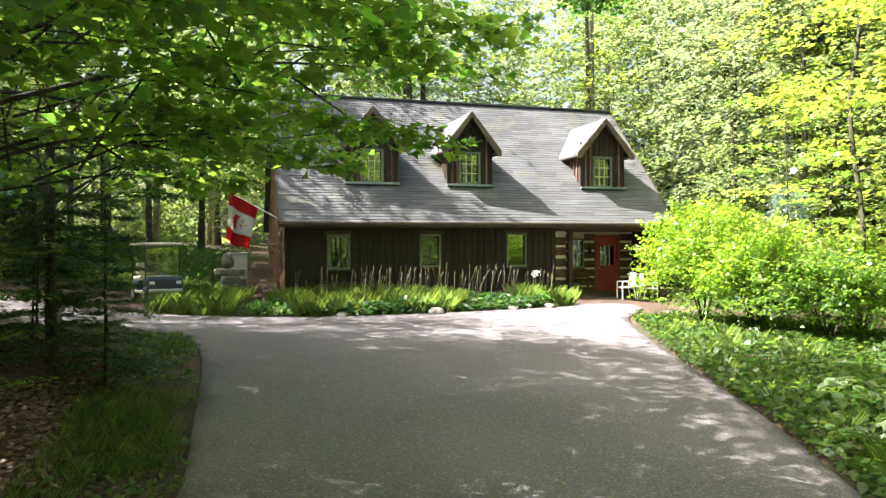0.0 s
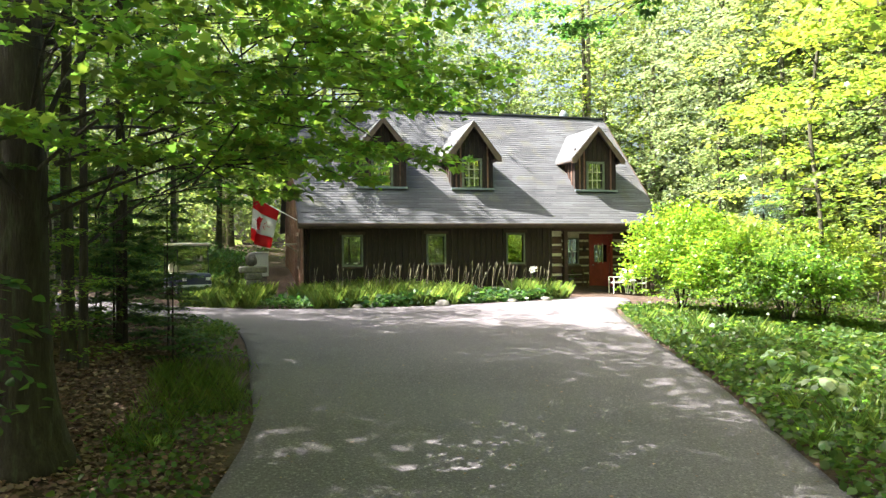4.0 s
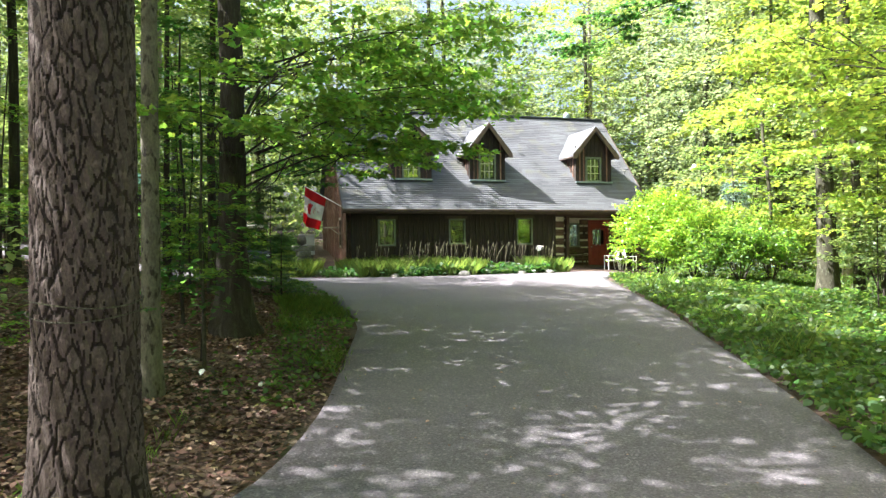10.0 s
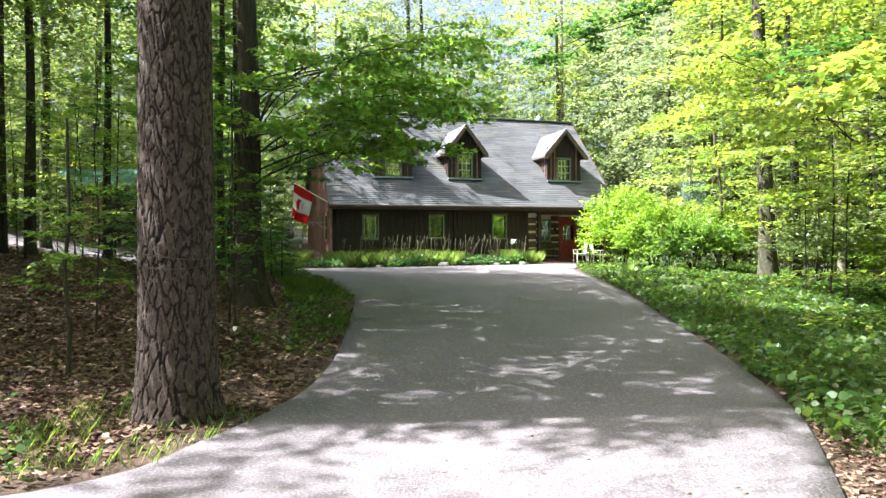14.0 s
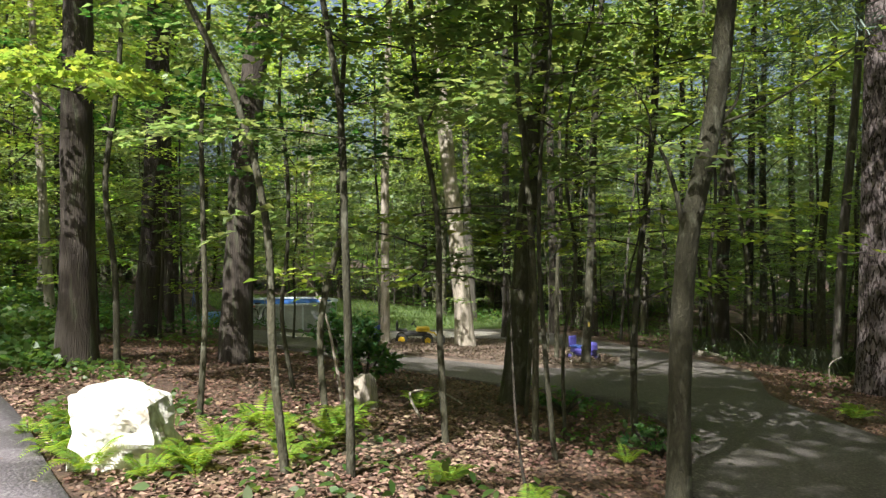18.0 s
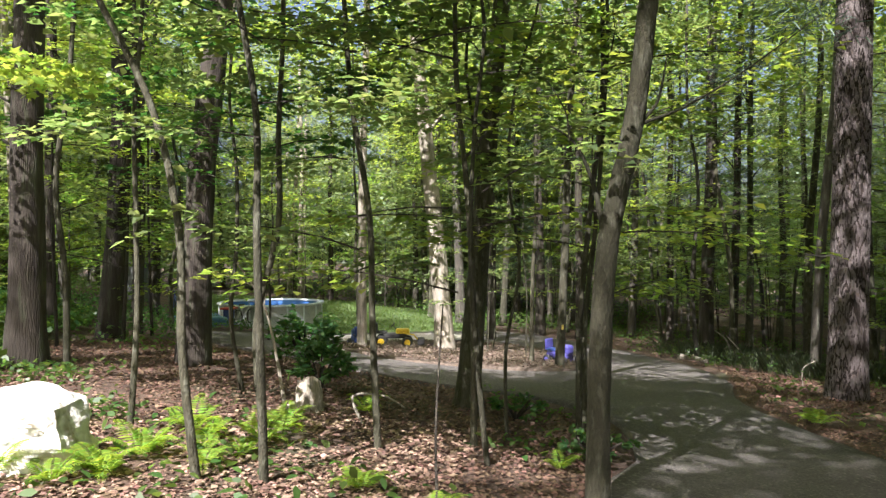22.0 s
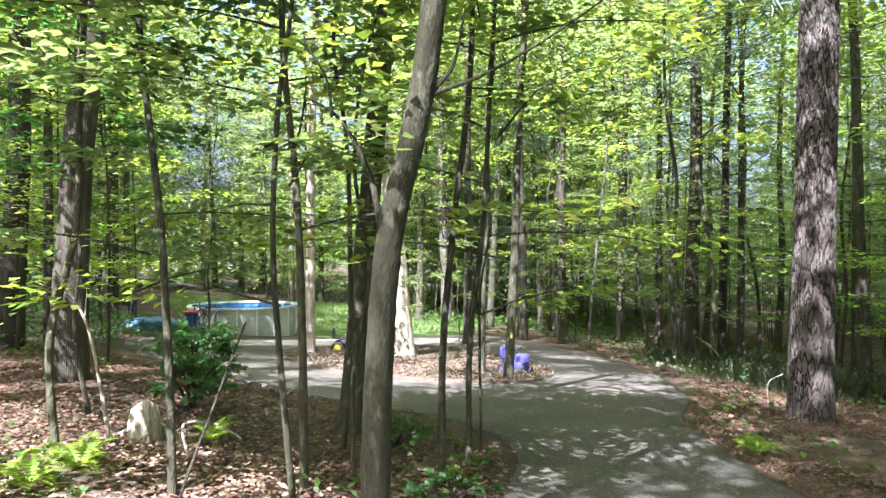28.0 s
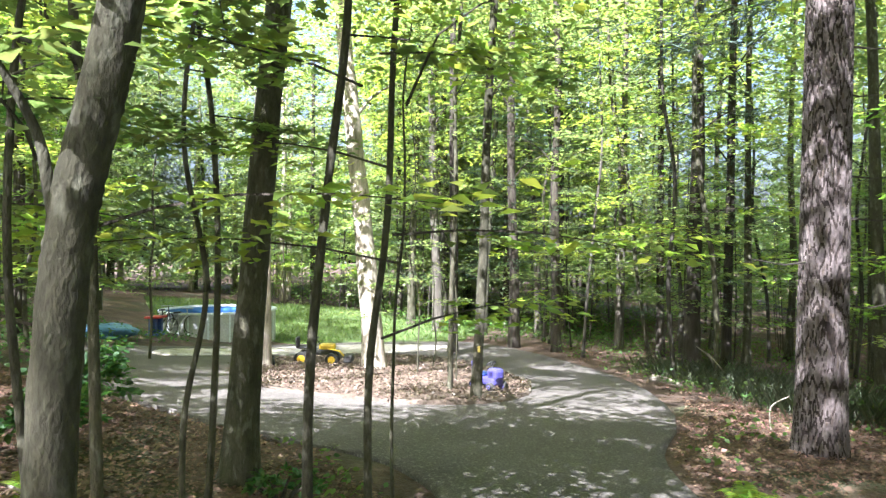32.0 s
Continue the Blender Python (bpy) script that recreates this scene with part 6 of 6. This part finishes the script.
def stick(pts, r, label, mat=BARK_PALE, name="fallen_branch"):
    b = thing(name, label, "branch", "fallen branches", at=pts[0])
    o = Vector(pts[0])
    part("wood", tube(bmesh.new(), smooth_line([Vector(p) - o for p in pts], 5), [r * (1 - .5 * i / (5 * (len(pts) - 1))) for i in range(5 * (len(pts) - 1) + 1)], 7), mat, b)


def on(x, y, z=0.0):
    return (x, y, gz(x, y) + z)


stick([on(27.4, -32.5, .1), on(26.9, -33.0, .12), on(26.4, -33.4, .08)], .09, "pale fallen log at the lane edge")
stick([on(12.0, -32.6, .02), on(12.1, -32.4, .25), on(12.2, -32.7, .3), on(12.3, -32.9, .2)], .015, "bent pale twig on the ground")
stick([on(10.2, -34.5, .05), on(10.7, -34.2, .5), on(11.5, -33.8, 1.3)], .012, "thin dark branch leaning over leaves", BARK_DARK)
stick([on(21.2, -36.0, .02), on(21.2, -36.0, .35), on(21.5, -36.2, .5)], .012, "bleached twig standing by the pine")
stick([on(29.5, -33.6, .05), on(29.3, -33.5, .6), on(29.0, -33.2, .9)], .03, "pale broken branch in the rushes")
stick([on(28.6, -34.2, .05), on(28.3, -33.9, .5), on(28.4, -33.6, .8)], .025, "pale broken branch in the rushes")

# ---- pool and what stands round it ----
cx, cy = 27.2, -17.12
pool = thing("swimming_pool", "round above-ground pool with pale walls and blue liner", "pool", at=(cx, cy, gz(cx, cy) + .05))
PR, PH = 1.95, .9
POOLWALL = surface("pool_wall", (0.30, 0.32, 0.33), (0.42, 0.43, 0.43), 2, .5, .1, 30, vary=.06)
LINER = surface("blue_liner", (0.05, 0.14, 0.42), (0.08, 0.2, 0.5), 3, .35, .1, 20)
RAIL = surface("pool_rail", (0.55, 0.60, 0.66), (0.65, 0.70, 0.75), 3, .4, .1, 30)
N = 18
for k in range(N):
    a0, a1 = 2 * math.pi * k / N, 2 * math.pi * (k + 1) / N
    bm = bmesh.new()
    ring = [(PR * math.cos(a0 + (a1 - a0) * t), PR * math.sin(a0 + (a1 - a0) * t)) for t in (0.015, .25, .5, .75, .985)]
    lo = [bm.verts.new((x, y, -.35)) for x, y in ring]
    hi = [bm.verts.new((x, y, PH - .06)) for x, y in ring]
    li = [bm.verts.new((x * .985, y * .985, -.35)) for x, y in ring]
    hj = [bm.verts.new((x * .985, y * .985, PH - .06)) for x, y in ring]
    for i in range(4):
        bm.faces.new((lo[i], lo[i + 1], hi[i + 1], hi[i]))
        bm.faces.new((li[i + 1], li[i], hj[i], hj[i + 1]))
    bm.faces.new((lo[0], hi[0], hj[0], li[0]))
    bm.faces.new((lo[4], li[4], hj[4], hi[4]))
    part("wall_panel", bm, POOLWALL, pool)
    m = Matrix.Rotation(a0, 4, "Z")
    part("upright", boxed(PR - .03, PR + .03, -.03, .03, -.35, PH, .01), RAIL, pool, m=m)
    bm = bmesh.new()
    for i in range(4):
        t0, t1 = i / 4, (i + 1) / 4
        q = []
        for t in (t0, t1):
            a = a0 + (a1 - a0) * t
            q.append([bm.verts.new((r * math.cos(a), r * math.sin(a), z)) for r, z in ((PR - .1, PH - .05), (PR + .08, PH - .05), (PR + .08, PH + .01), (PR - .1, PH + .01))])
        for j in range(4):
            bm.faces.new((q[0][j], q[0][(j + 1) % 4], q[1][(j + 1) % 4], q[1][j]))
    part("top_rail", bm, RAIL, pool)
bm = bmesh.new()
a = [bm.verts.new((PR * .97 * math.cos(t), PR * .97 * math.sin(t), PH - .02)) for t in np.linspace(0, 2 * math.pi, 48, endpoint=False)]
b = [bm.verts.new((v.co.x, v.co.y, -.3)) for v in a]
for i in range(48):
    bm.faces.new((a[i], b[i], b[(i + 1) % 48], a[(i + 1) % 48]))
bm.faces.new(b)
part("liner", bm, LINER, pool)
WATER = clear_glass("pool_water", (0.6, 0.75, 0.9), .6)
bm = bmesh.new()
bmesh.ops.create_circle(bm, cap_ends=True, segments=48, radius=PR * .965, matrix=Matrix.Translation((0, 0, PH - .2)))
part("pool_water", bm, WATER, pool)
hut = thing("pump_box", "dark grey pump box beside the pool", "box", at=(25.6, -11.6, gz(25.6, -11.6)))
DARKGREY = surface("dark_grey_plastic", (0.07, 0.075, 0.075), (0.11, 0.115, 0.115), 3, .6, .1, 30)
part("box_body", boxed(-.45, .45, -.4, .4, -.2, 1.5, .05), DARKGREY, hut)
part("box_lid", boxed(-.5, .5, -.45, .45, 1.5, 1.6, .03), DARKGREY, hut)
BLUE = surface("blue_plastic", (0.03, 0.06, 0.24), (0.05, 0.09, 0.3), 4, .4, .05, 30)
PURPLE = surface("violet_plastic", (0.06, 0.055, 0.23), (0.08, 0.075, 0.28), 4, .4, .05, 30)
RED = surface("red_plastic", (0.45, 0.03, 0.03), (0.52, 0.05, 0.05), 4, .4, .05, 30)
YELLOW = surface("yellow_plastic", (0.62, 0.42, 0.02), (0.70, 0.48, 0.03), 4, .4, .05, 30)
BLACK = surface("black_rubber", (0.02, 0.02, 0.02), (0.035, 0.035, 0.035), 4, .7, .2, 40)
STEEL = surface("steel", (0.35, 0.35, 0.36), (0.45, 0.45, 0.46), 4, .35, .05, 40, metal=.8)


def wheel(parent, x, y, z, r, w, hub, tyre=None, name="wheel"):
    """A wheel that turns round y: tyre and hub."""
    bm = tube(bmesh.new(), [(x, y - w / 2, z), (x, y - w * .4, z), (x, y + w * .4, z), (x, y + w / 2, z)], [r * .86, r, r, r * .86], 20)
    t = part(name, bm, tyre or BLACK, parent, smooth=False)
    part("hub", tube(bmesh.new(), [(x, y - w * .56, z), (x, y + w * .56, z)], [r * .55, r * .55], 14), hub, t)
    return t


def ring_wheel(parent, x, z, r):
    pts = [(x + r * math.cos(t), 0, z + r * math.sin(t)) for t in np.linspace(0, 2 * math.pi, 25)]
    w = part("wheel", tube(bmesh.new(), pts, [.018] * 25, 6), BLACK, parent)
    for k in range(8):
        t = k * math.pi / 4
        part("spoke", rod((x, 0, z), (x + r * math.cos(t), 0, z + r * math.sin(t)), .003, 4), STEEL, w)


def bicycle(x, y, turn, colour):
    b = thing("bicycle", "child's bicycle leaning by the pool", "bicycle", "bicycles", at=on(x, y, .05), turn=turn)
    ring_wheel(b, -.42, .28, .27)
    ring_wheel(b, .42, .28, .27)
    for p, q in (((-.42, 0, .28), (-.1, 0, .3)), ((-.42, 0, .28), (-.15, 0, .62)), ((-.1, 0, .3), (-.17, 0, .7)), ((-.1, 0, .3), (.3, 0, .62)), ((-.15, 0, .6), (.3, 0, .66)), ((.42, 0, .28), (.27, 0, .8))):
        part("frame_tube", rod(p, q, .016, 7), colour, b)
    part("saddle", boxed(-.3, -.06, -.06, .06, .7, .75, .02), BLACK, b)
    part("handlebar", rod((.27, -.25, .82), (.27, .25, .82), .012, 7), STEEL, b)


bicycle(24.6, -17.6, .5, BLACK)
bicycle(25.0, -17.9, .2, STEEL)
bicycle(21.2, -18.9, 1.1, BLUE)
pt = thing("play_table", "blue and red plastic play table", "toy", "outdoor toys", at=on(23.4, -18.8, .05), turn=.5)
part("tabletop", boxed(-.3, .3, -.22, .22, .5, .56, .02), RED, pt)
for a in (-.18, .18):
    part("leg", boxed(a - .06, a + .06, -.12, .12, 0, .5, .02), BLUE, pt)
part("foot", boxed(-.3, .3, -.2, .2, -.02, .05, .02), BLUE, pt)
tarp = part("blue_tarpaulin", stone_bm(.7, 9.1, (1.3, .8, .35), 3, .5), surface("blue_tarp", (0.06, 0.16, 0.36), (0.12, 0.26, 0.48), 3, .5, .6, 8), smooth=True)
tarp.matrix_world = Matrix.Translation(on(20.7, -20.4, .12))
tagged(tarp, "crumpled blue tarpaulin on the ground", "tarpaulin")

tr = thing("pedal_tractor", "black and yellow ride-on pedal tractor", "toy", "outdoor toys", at=on(22.75, -25.75, .08), turn=-1.02)
part("body", boxed(-.25, .4, -.13, .13, .2, .34, .04), BLACK, tr)
part("bonnet", boxed(.1, .48, -.12, .12, .3, .46, .05), YELLOW, tr)
part("seat", boxed(-.42, -.14, -.14, .14, .34, .4, .03), BLACK, tr)
part("backrest", boxed(-.46, -.4, -.14, .14, .36, .62, .02), BLACK, tr)
part("steering_wheel", tube(bmesh.new(), [(.02 + .1 * math.cos(t) * .5, .1 * math.sin(t), .56 + .1 * math.cos(t) * .6) for t in np.linspace(0, 2 * math.pi, 17)], [.012] * 17, 6), BLACK, tr)
part("steering_column", rod((.14, 0, .4), (.02, 0, .56), .012), BLACK, tr)
part("loader_arm", tube(bmesh.new(), [(.3, -.17, .36), (.6, -.17, .3), (.78, -.17, .1)], [.02, .02, .02], 6), YELLOW, tr)
part("loader_bucket", boxed(.7, .9, -.22, .22, .02, .2, .03), BLACK, tr)
for x, r in ((-.3, .17), (.42, .15)):
    for y in (-.22, .22):
        wheel(tr, x, y, r - .05, r, .1, YELLOW)


def ride_on(x, y, turn, c, d, label):
    t = thing("ride_on_toy", label, "toy", "outdoor toys", at=on(x, y, .06), turn=turn)
    part("body", boxed(-.3, .3, -.13, .13, .1, .26, .05), c, t)
    part("front_cowl", boxed(.08, .34, -.12, .12, .2, .42, .06), c, t)
    part("seat", boxed(-.3, .0, -.12, .12, .25, .31, .03), d, t)
    part("backrest", boxed(-.34, -.28, -.13, .13, .26, .52, .03), c, t)
    part("steering_wheel", tube(bmesh.new(), [(.1 + .05 * math.cos(a), .1 * math.sin(a), .5 + .04 * math.cos(a)) for a in np.linspace(0, 2 * math.pi, 17)], [.012] * 17, 6), BLACK, t)
    part("steering_column", rod((.16, 0, .36), (.1, 0, .5), .014), BLACK, t)
    for a, r in ((-.22, .10), (.24, .10)):
        for b in (-.17, .17):
            wheel(t, a, b, r - .03, r, .08, c)


ride_on(21.75, -31.0, -1.9, PURPLE, BLUE, "blue and violet ride-on toy car")
ride_on(20.95, -25.9, .8, BLUE, BLACK, "small blue ride-on toy by a trunk")

# ---- round the house ----
def house_at(u, v, z):
    return HOUSE @ Vector((u, v, z))


def garden_chair(u, v, turn):
    p = house_at(u, v, 0)
    c = thing("garden_chair", "white plastic garden chair on the driveway apron", "chair", "garden chairs", at=(p.x, p.y, gz(p.x, p.y) + .03), turn=turn)
    part("seat", boxed(-.25, .25, -.24, .24, .4, .44, .012), WHITE, c)
    for x in (-.22, .22):
        part("front_leg", tube(bmesh.new(), [(x, -.22, 0), (x, -.22, .62)], [.022, .022], 8), WHITE, c)
        part("back_leg", tube(bmesh.new(), [(x, .3, 0), (x, .22, .42), (x, .32, .95)], [.022, .022, .02], 8), WHITE, c)
        part("armrest", boxed(x - .025, x + .025, -.25, .27, .62, .65, .008), WHITE, c)
    for k in range(5):
        part("back_slat", boxed(-.2 + k * .1 - .035, -.2 + k * .1 + .035, .25, .27, .46, .92, .006), WHITE, c, m=Matrix.Translation((0, -.05, 0)) @ Matrix.Rotation(-.12, 4, "X"))
    part("top_slat", boxed(-.24, .24, .28, .31, .88, .96, .01), WHITE, c)


garden_chair(7.85, -1.15, -1.3)
garden_chair(8.75, -1.3, 1.7)
p = house_at(8.3, -1.35, 0)
tb = thing("garden_table", "small white garden table", "table", at=(p.x, p.y, gz(p.x, p.y) + .03))
part("tabletop", tube(bmesh.new(), [(0, 0, .5), (0, 0, .53)], [.28, .28], 24), WHITE, tb)
for k in range(3):
    a = k * 2.1
    part("leg", rod((.2 * math.cos(a), .2 * math.sin(a), 0), (.14 * math.cos(a), .14 * math.sin(a), .5), .016), WHITE, tb)
p = house_at(7.25, 1.2, .38)
bench = thing("porch_bench", "dark wooden bench below the porch window", "bench", at=p, turn=radians(20))
for k in range(3):
    part("seat_slat", boxed(-.5, .5, -.22 + k * .14, -.1 + k * .14, .4, .43, .005), LOGWOOD, bench)
for k in range(3):
    part("back_slat", boxed(-.5, .5, .2, .23, .5 + k * .13, .6 + k * .13, .005), LOGWOOD, bench)
for x in (-.47, .47):
    part("leg", boxed(x - .03, x + .03, -.22, -.16, 0, .4, .005), LOGWOOD, bench)
    part("leg", boxed(x - .03, x + .03, .18, .24, 0, .9, .005), LOGWOOD, bench)
    part("armrest", boxed(x - .03, x + .03, -.24, .2, .6, .64, .005), LOGWOOD, bench)
p = house_at(6.55, .35, .38)
pot = thing("planter", "tall grey planter with a small plant", "planter", at=p)
part("pot", tube(bmesh.new(), [(0, 0, 0), (0, 0, .5), (0, 0, .52)], [.13, .19, .2], 14), DARKGREY, pot)
tagged(share("plant", crown_mesh("plant", 71, (0, 0, .62), (.2, .2, .16), 14, 14, .16, .07, OVAL, HERB), pot), kind="stuff")

# flag on a slanting pole at the gable corner
q0 = house_at(-4.45, -.35, 3.2)
q1 = q0 + Vector((-1.45, -.5, .85))
flag = thing("flag", "red and white flag hanging from a slanting pole", "flag", at=q0)
part("flag_pole", tube(bmesh.new(), [(0, 0, 0), q1 - q0], [.018, .014], 8), WHITE, flag)
FLAG_RED = leafy("flag_red", (0.55, 0.02, 0.03), (0.35, 0.01, 0.015), 0, 0, .03, .3)
FLAG_WHITE = leafy("flag_white", (0.75, 0.75, 0.76), (0.4, 0.4, 0.4), 0, 0, .03, .3)
along = (q1 - q0).normalized()


def cloth(s, t):
    """s along the pole, t down the hanging cloth."""
    a = (q1 - q0) * (.42 + .58 * s)
    fold = .1 * math.sin(s * 9 + t * 2) * (t + .2)
    return a + Vector((-.18 * t - .28 * t * (1 - s), .12 * fold / .1, -1.5 * t)) + Vector((.12 * math.sin(s * 7 + 1) * t, 0, .5 * t * (1 - s) * .3))


def strip(name, t0, t1, mat, shift=0.0):
    bm = bmesh.new()
    g = [[bm.verts.new(cloth(i / 20, t0 + (t1 - t0) * j / 12) + Vector((0, shift, 0))) for i in range(21)] for j in range(13)]
    for j in range(12):
        for i in range(20):
            bm.faces.new((g[j][i], g[j][i + 1], g[j + 1][i + 1], g[j + 1][i]))
    bmesh.ops.solidify(bm, geom=bm.faces[:], thickness=.004)
    part(name, bm, mat, flag, smooth=True)


strip("red_band", 0, .27, FLAG_RED)
strip("white_band", .27, .73, FLAG_WHITE)
strip("red_band", .73, 1, FLAG_RED)
emblem = [(0, -.5), (.1, -.25), (.28, -.32), (.22, -.02), (.42, -.12), (.38, .08), (.46, .14), (.22, .32), (.25, .42), (.03, .38), (.03, .6), (-.03, .6), (-.03, .38), (-.25, .42), (-.22, .32), (-.46, .14), (-.38, .08), (-.42, -.12), (-.22, -.02), (-.28, -.32), (-.1, -.25)]
for s in (-1, 1):
    bm = bmesh.new()
    c = bm.verts.new(cloth(.5, .5) + Vector((0, s * .012, 0)))
    vs = [bm.verts.new(cloth(.5 + y * .62, .5 - x * .36) + Vector((0, s * .012, 0))) for x, y in emblem]
    for i in range(len(vs)):
        bm.faces.new((c, vs[i], vs[(i + 1) % len(vs)]))
    part("leaf_emblem", bm, FLAG_RED, flag)

# stone pillar, utility box, shelf on the gable
p = house_at(-5.97, .9, 0)
pil = thing("stone_figure", "stacked grey field stone marker with a cross slab", "stone marker", at=(p.x, p.y, gz(p.x, p.y)), turn=radians(15))
for k, (w, h0, h1) in enumerate(((.34, -.1, .3), (.27, .3, .56), (.3, .56, .82))):
    part("stone", boxed(-w + .03 * (k % 2), w, -.25, .25 - .03 * (k % 2), h0, h1, .06), STONE, pil, m=Matrix.Rotation(.1 * (k % 3), 4, "Z"))
part("cross_slab", boxed(-.5, .5, -.24, .24, .82, 1.06, .06), STONE, pil)
part("top_stone", stone_bm(.25, 3.3, (.85, .9, 1.05)), STONE, pil, smooth=True, m=Matrix.Translation((-.08, 0, 1.3)))
p = house_at(-5.68, 2.4, 0)
ac = thing("utility_box", "pale grey utility box at the gable wall", "box", at=(p.x, p.y, gz(p.x, p.y)), turn=radians(20))
part("box_body", boxed(-.32, .32, -.3, .3, .45, 1.35, .03), GREYBOX, ac)
part("box_lid", boxed(-.35, .35, -.33, .33, 1.35, 1.4, .015), GREYBOX, ac)
part("box_stand", boxed(-.27, .27, -.27, .27, -.1, .45, .02), STONE, ac)
p = house_at(-4.5, 1.9, 2.05)
shelf = thing("wall_bracket", "small weathered wooden bracket on the gable wall", "bracket", at=p, turn=radians(20))
part("bracket_board", boxed(-.5, .26, -.08, .08, .3, .36, .01), BARK_PALE, shelf)
part("bracket_strut", tube(bmesh.new(), [(.24, 0, 0), (-.15, 0, .3)], [.025, .025], 6), BARK_PALE, shelf)

# golf cart on the side drive
CREAM = surface("cream_vinyl", (0.55, 0.52, 0.44), (0.63, 0.60, 0.52), 4, .5, .1, 40)
NAVY = surface("dark_blue_paint", (0.03, 0.035, 0.07), (0.045, 0.05, 0.09), 4, .3, .05, 40)
cart = thing("golf_cart", "dark blue golf cart with a pale canopy", "golf cart", at=(-3.4, -2.9, gz(-3.4, -2.9) + .02), turn=radians(-52))
part("floor_pan", boxed(-.95, .9, -.55, .55, .3, .38, .02), GREYBOX, cart)
part("front_body", boxed(.55, 1.15, -.55, .55, .35, .85, .1), NAVY, cart)
part("rear_body", boxed(-1.1, -.1, -.57, .57, .36, .7, .08), NAVY, cart)
part("seat", boxed(-.55, 0, -.52, .52, .7, .84, .05), CREAM, cart)
part("backrest", boxed(-.62, -.5, -.5, .5, .86, 1.25, .05), CREAM, cart)
part("rear_seat", boxed(-1.2, -.72, -.5, .5, .7, .8, .04), CREAM, cart)
part("canopy", boxed(-1.1, .85, -.6, .6, 1.82, 1.9, .035), CREAM, cart)
for x, dx in ((-1.0, 0), (.72, .12)):
    for y in (-.52, .52):
        part("canopy_post", rod((x + dx, y, .6), (x, y, 1.83), .018, 8), BLACK, cart)
part("windshield", boxed(.76, .77, -.5, .5, .95, 1.75), GLASS, cart)
part("bumper", boxed(1.14, 1.2, -.5, .5, .36, .46, .02), GREYBOX, cart)
part("steering_wheel", tube(bmesh.new(), [(.4 + .08 * math.cos(a), .2 + .17 * math.sin(a), 1.05 + .12 * math.cos(a)) for a in np.linspace(0, 2 * math.pi, 21)], [.013] * 21, 6), BLACK, cart)
for y in (-.4, .4):
    part("headlight", boxed(1.14, 1.17, y - .08, y + .08, .6, .7, .015), WHITE, cart)
for x in (-.75, .82):
    for y in (-.5, .5):
        wheel(cart, x, y, .23, .23, .18, STEEL)

# shed among the trees
shed = thing("garden_shed", "dark shed with a teal metal roof", "shed", at=(-10.5, -1.5, gz(-10.5, -1.5)), turn=.2)
TEAL = surface("teal_metal", (0.12, 0.28, 0.27), (0.17, 0.35, 0.33), 2, .5, .2, 20)
part("shed_wall", boxed(-1.5, 1.5, -1.2, 1.2, -.2, 2.3), DARKWOOD, shed)
for s in (-1, 1):
    part("roof_sheet", boxed(-1.75, 1.75, 0, 1.65, 0, .05), TEAL, shed, m=Matrix.Translation((0, 0, 3.25)) @ (Matrix.Rotation(radians(-32), 4, "X") if s > 0 else Matrix.Rotation(radians(180), 4, "Z") @ Matrix.Rotation(radians(-32), 4, "X")))
part("shed_door", boxed(-.5, .4, -1.25, -1.205, -.1, 1.9, .01), WEATHERED_SUNNY, shed)
# small yellow mark on a trunk
tx, ty = 20.37, -31.5
tag = part("trail_mark", boxed(-.02, .02, -.008, .008, -.05, .05, .004), surface("faded_yellow_paint", (0.30, 0.23, 0.04), (0.38, 0.30, 0.06), 6, .6, .2, 40))
tag.matrix_world = Matrix.Translation(Vector((tx, ty, gz(tx, ty) + .9)) - AHEAD * .105 + RIGHT * .06) @ Matrix.Rotation(math.atan2(AHEAD.y, AHEAD.x) - math.pi / 2, 4, "Z")
tagged(tag, "small yellow trail mark nailed to a trunk", "marker")

# broad-leaved saplings in front of the maple
for i, (x, y, h) in enumerate([(2.75, -22.7, 2.4), (1.2, -24.2, 2.4)]):
    z0 = Vector((x, y, gz(x, y)))
    tree("sapling", "broad-leaved sapling standing before the maple", [z0, z0 + Vector((.04, .02, h * .5)), z0 + Vector((.0, .08, h))], .018, .006, BARK_DARK,
         crown_mesh("crown", 400 + i, (0, 0, h * .72), (.65, .65, h * .38), 40, 13, .5, .15, OVAL, (LEAF_DARK, LEAF)[i % 2], .3, .3), z0, sides=7, flare=1.2, group="saplings")

# dark pail hung on a slender trunk
pail = thing("hanging_pail", "dark metal pail hung high on a slender trunk", "pail", at=(.2, -14.56, 3.14))
part("pail_body", tube(bmesh.new(), [(0, 0, 0), (0, 0, .02), (0, 0, .56), (0, 0, .6)], [.11, .115, .15, .155], 20), DARKGREY, pail)
part("pail_hook", tube(bmesh.new(), [(0, .1, .58), (0, .14, .66), (0, .2, .62)], [.008, .008, .008], 6), STEEL, pail)
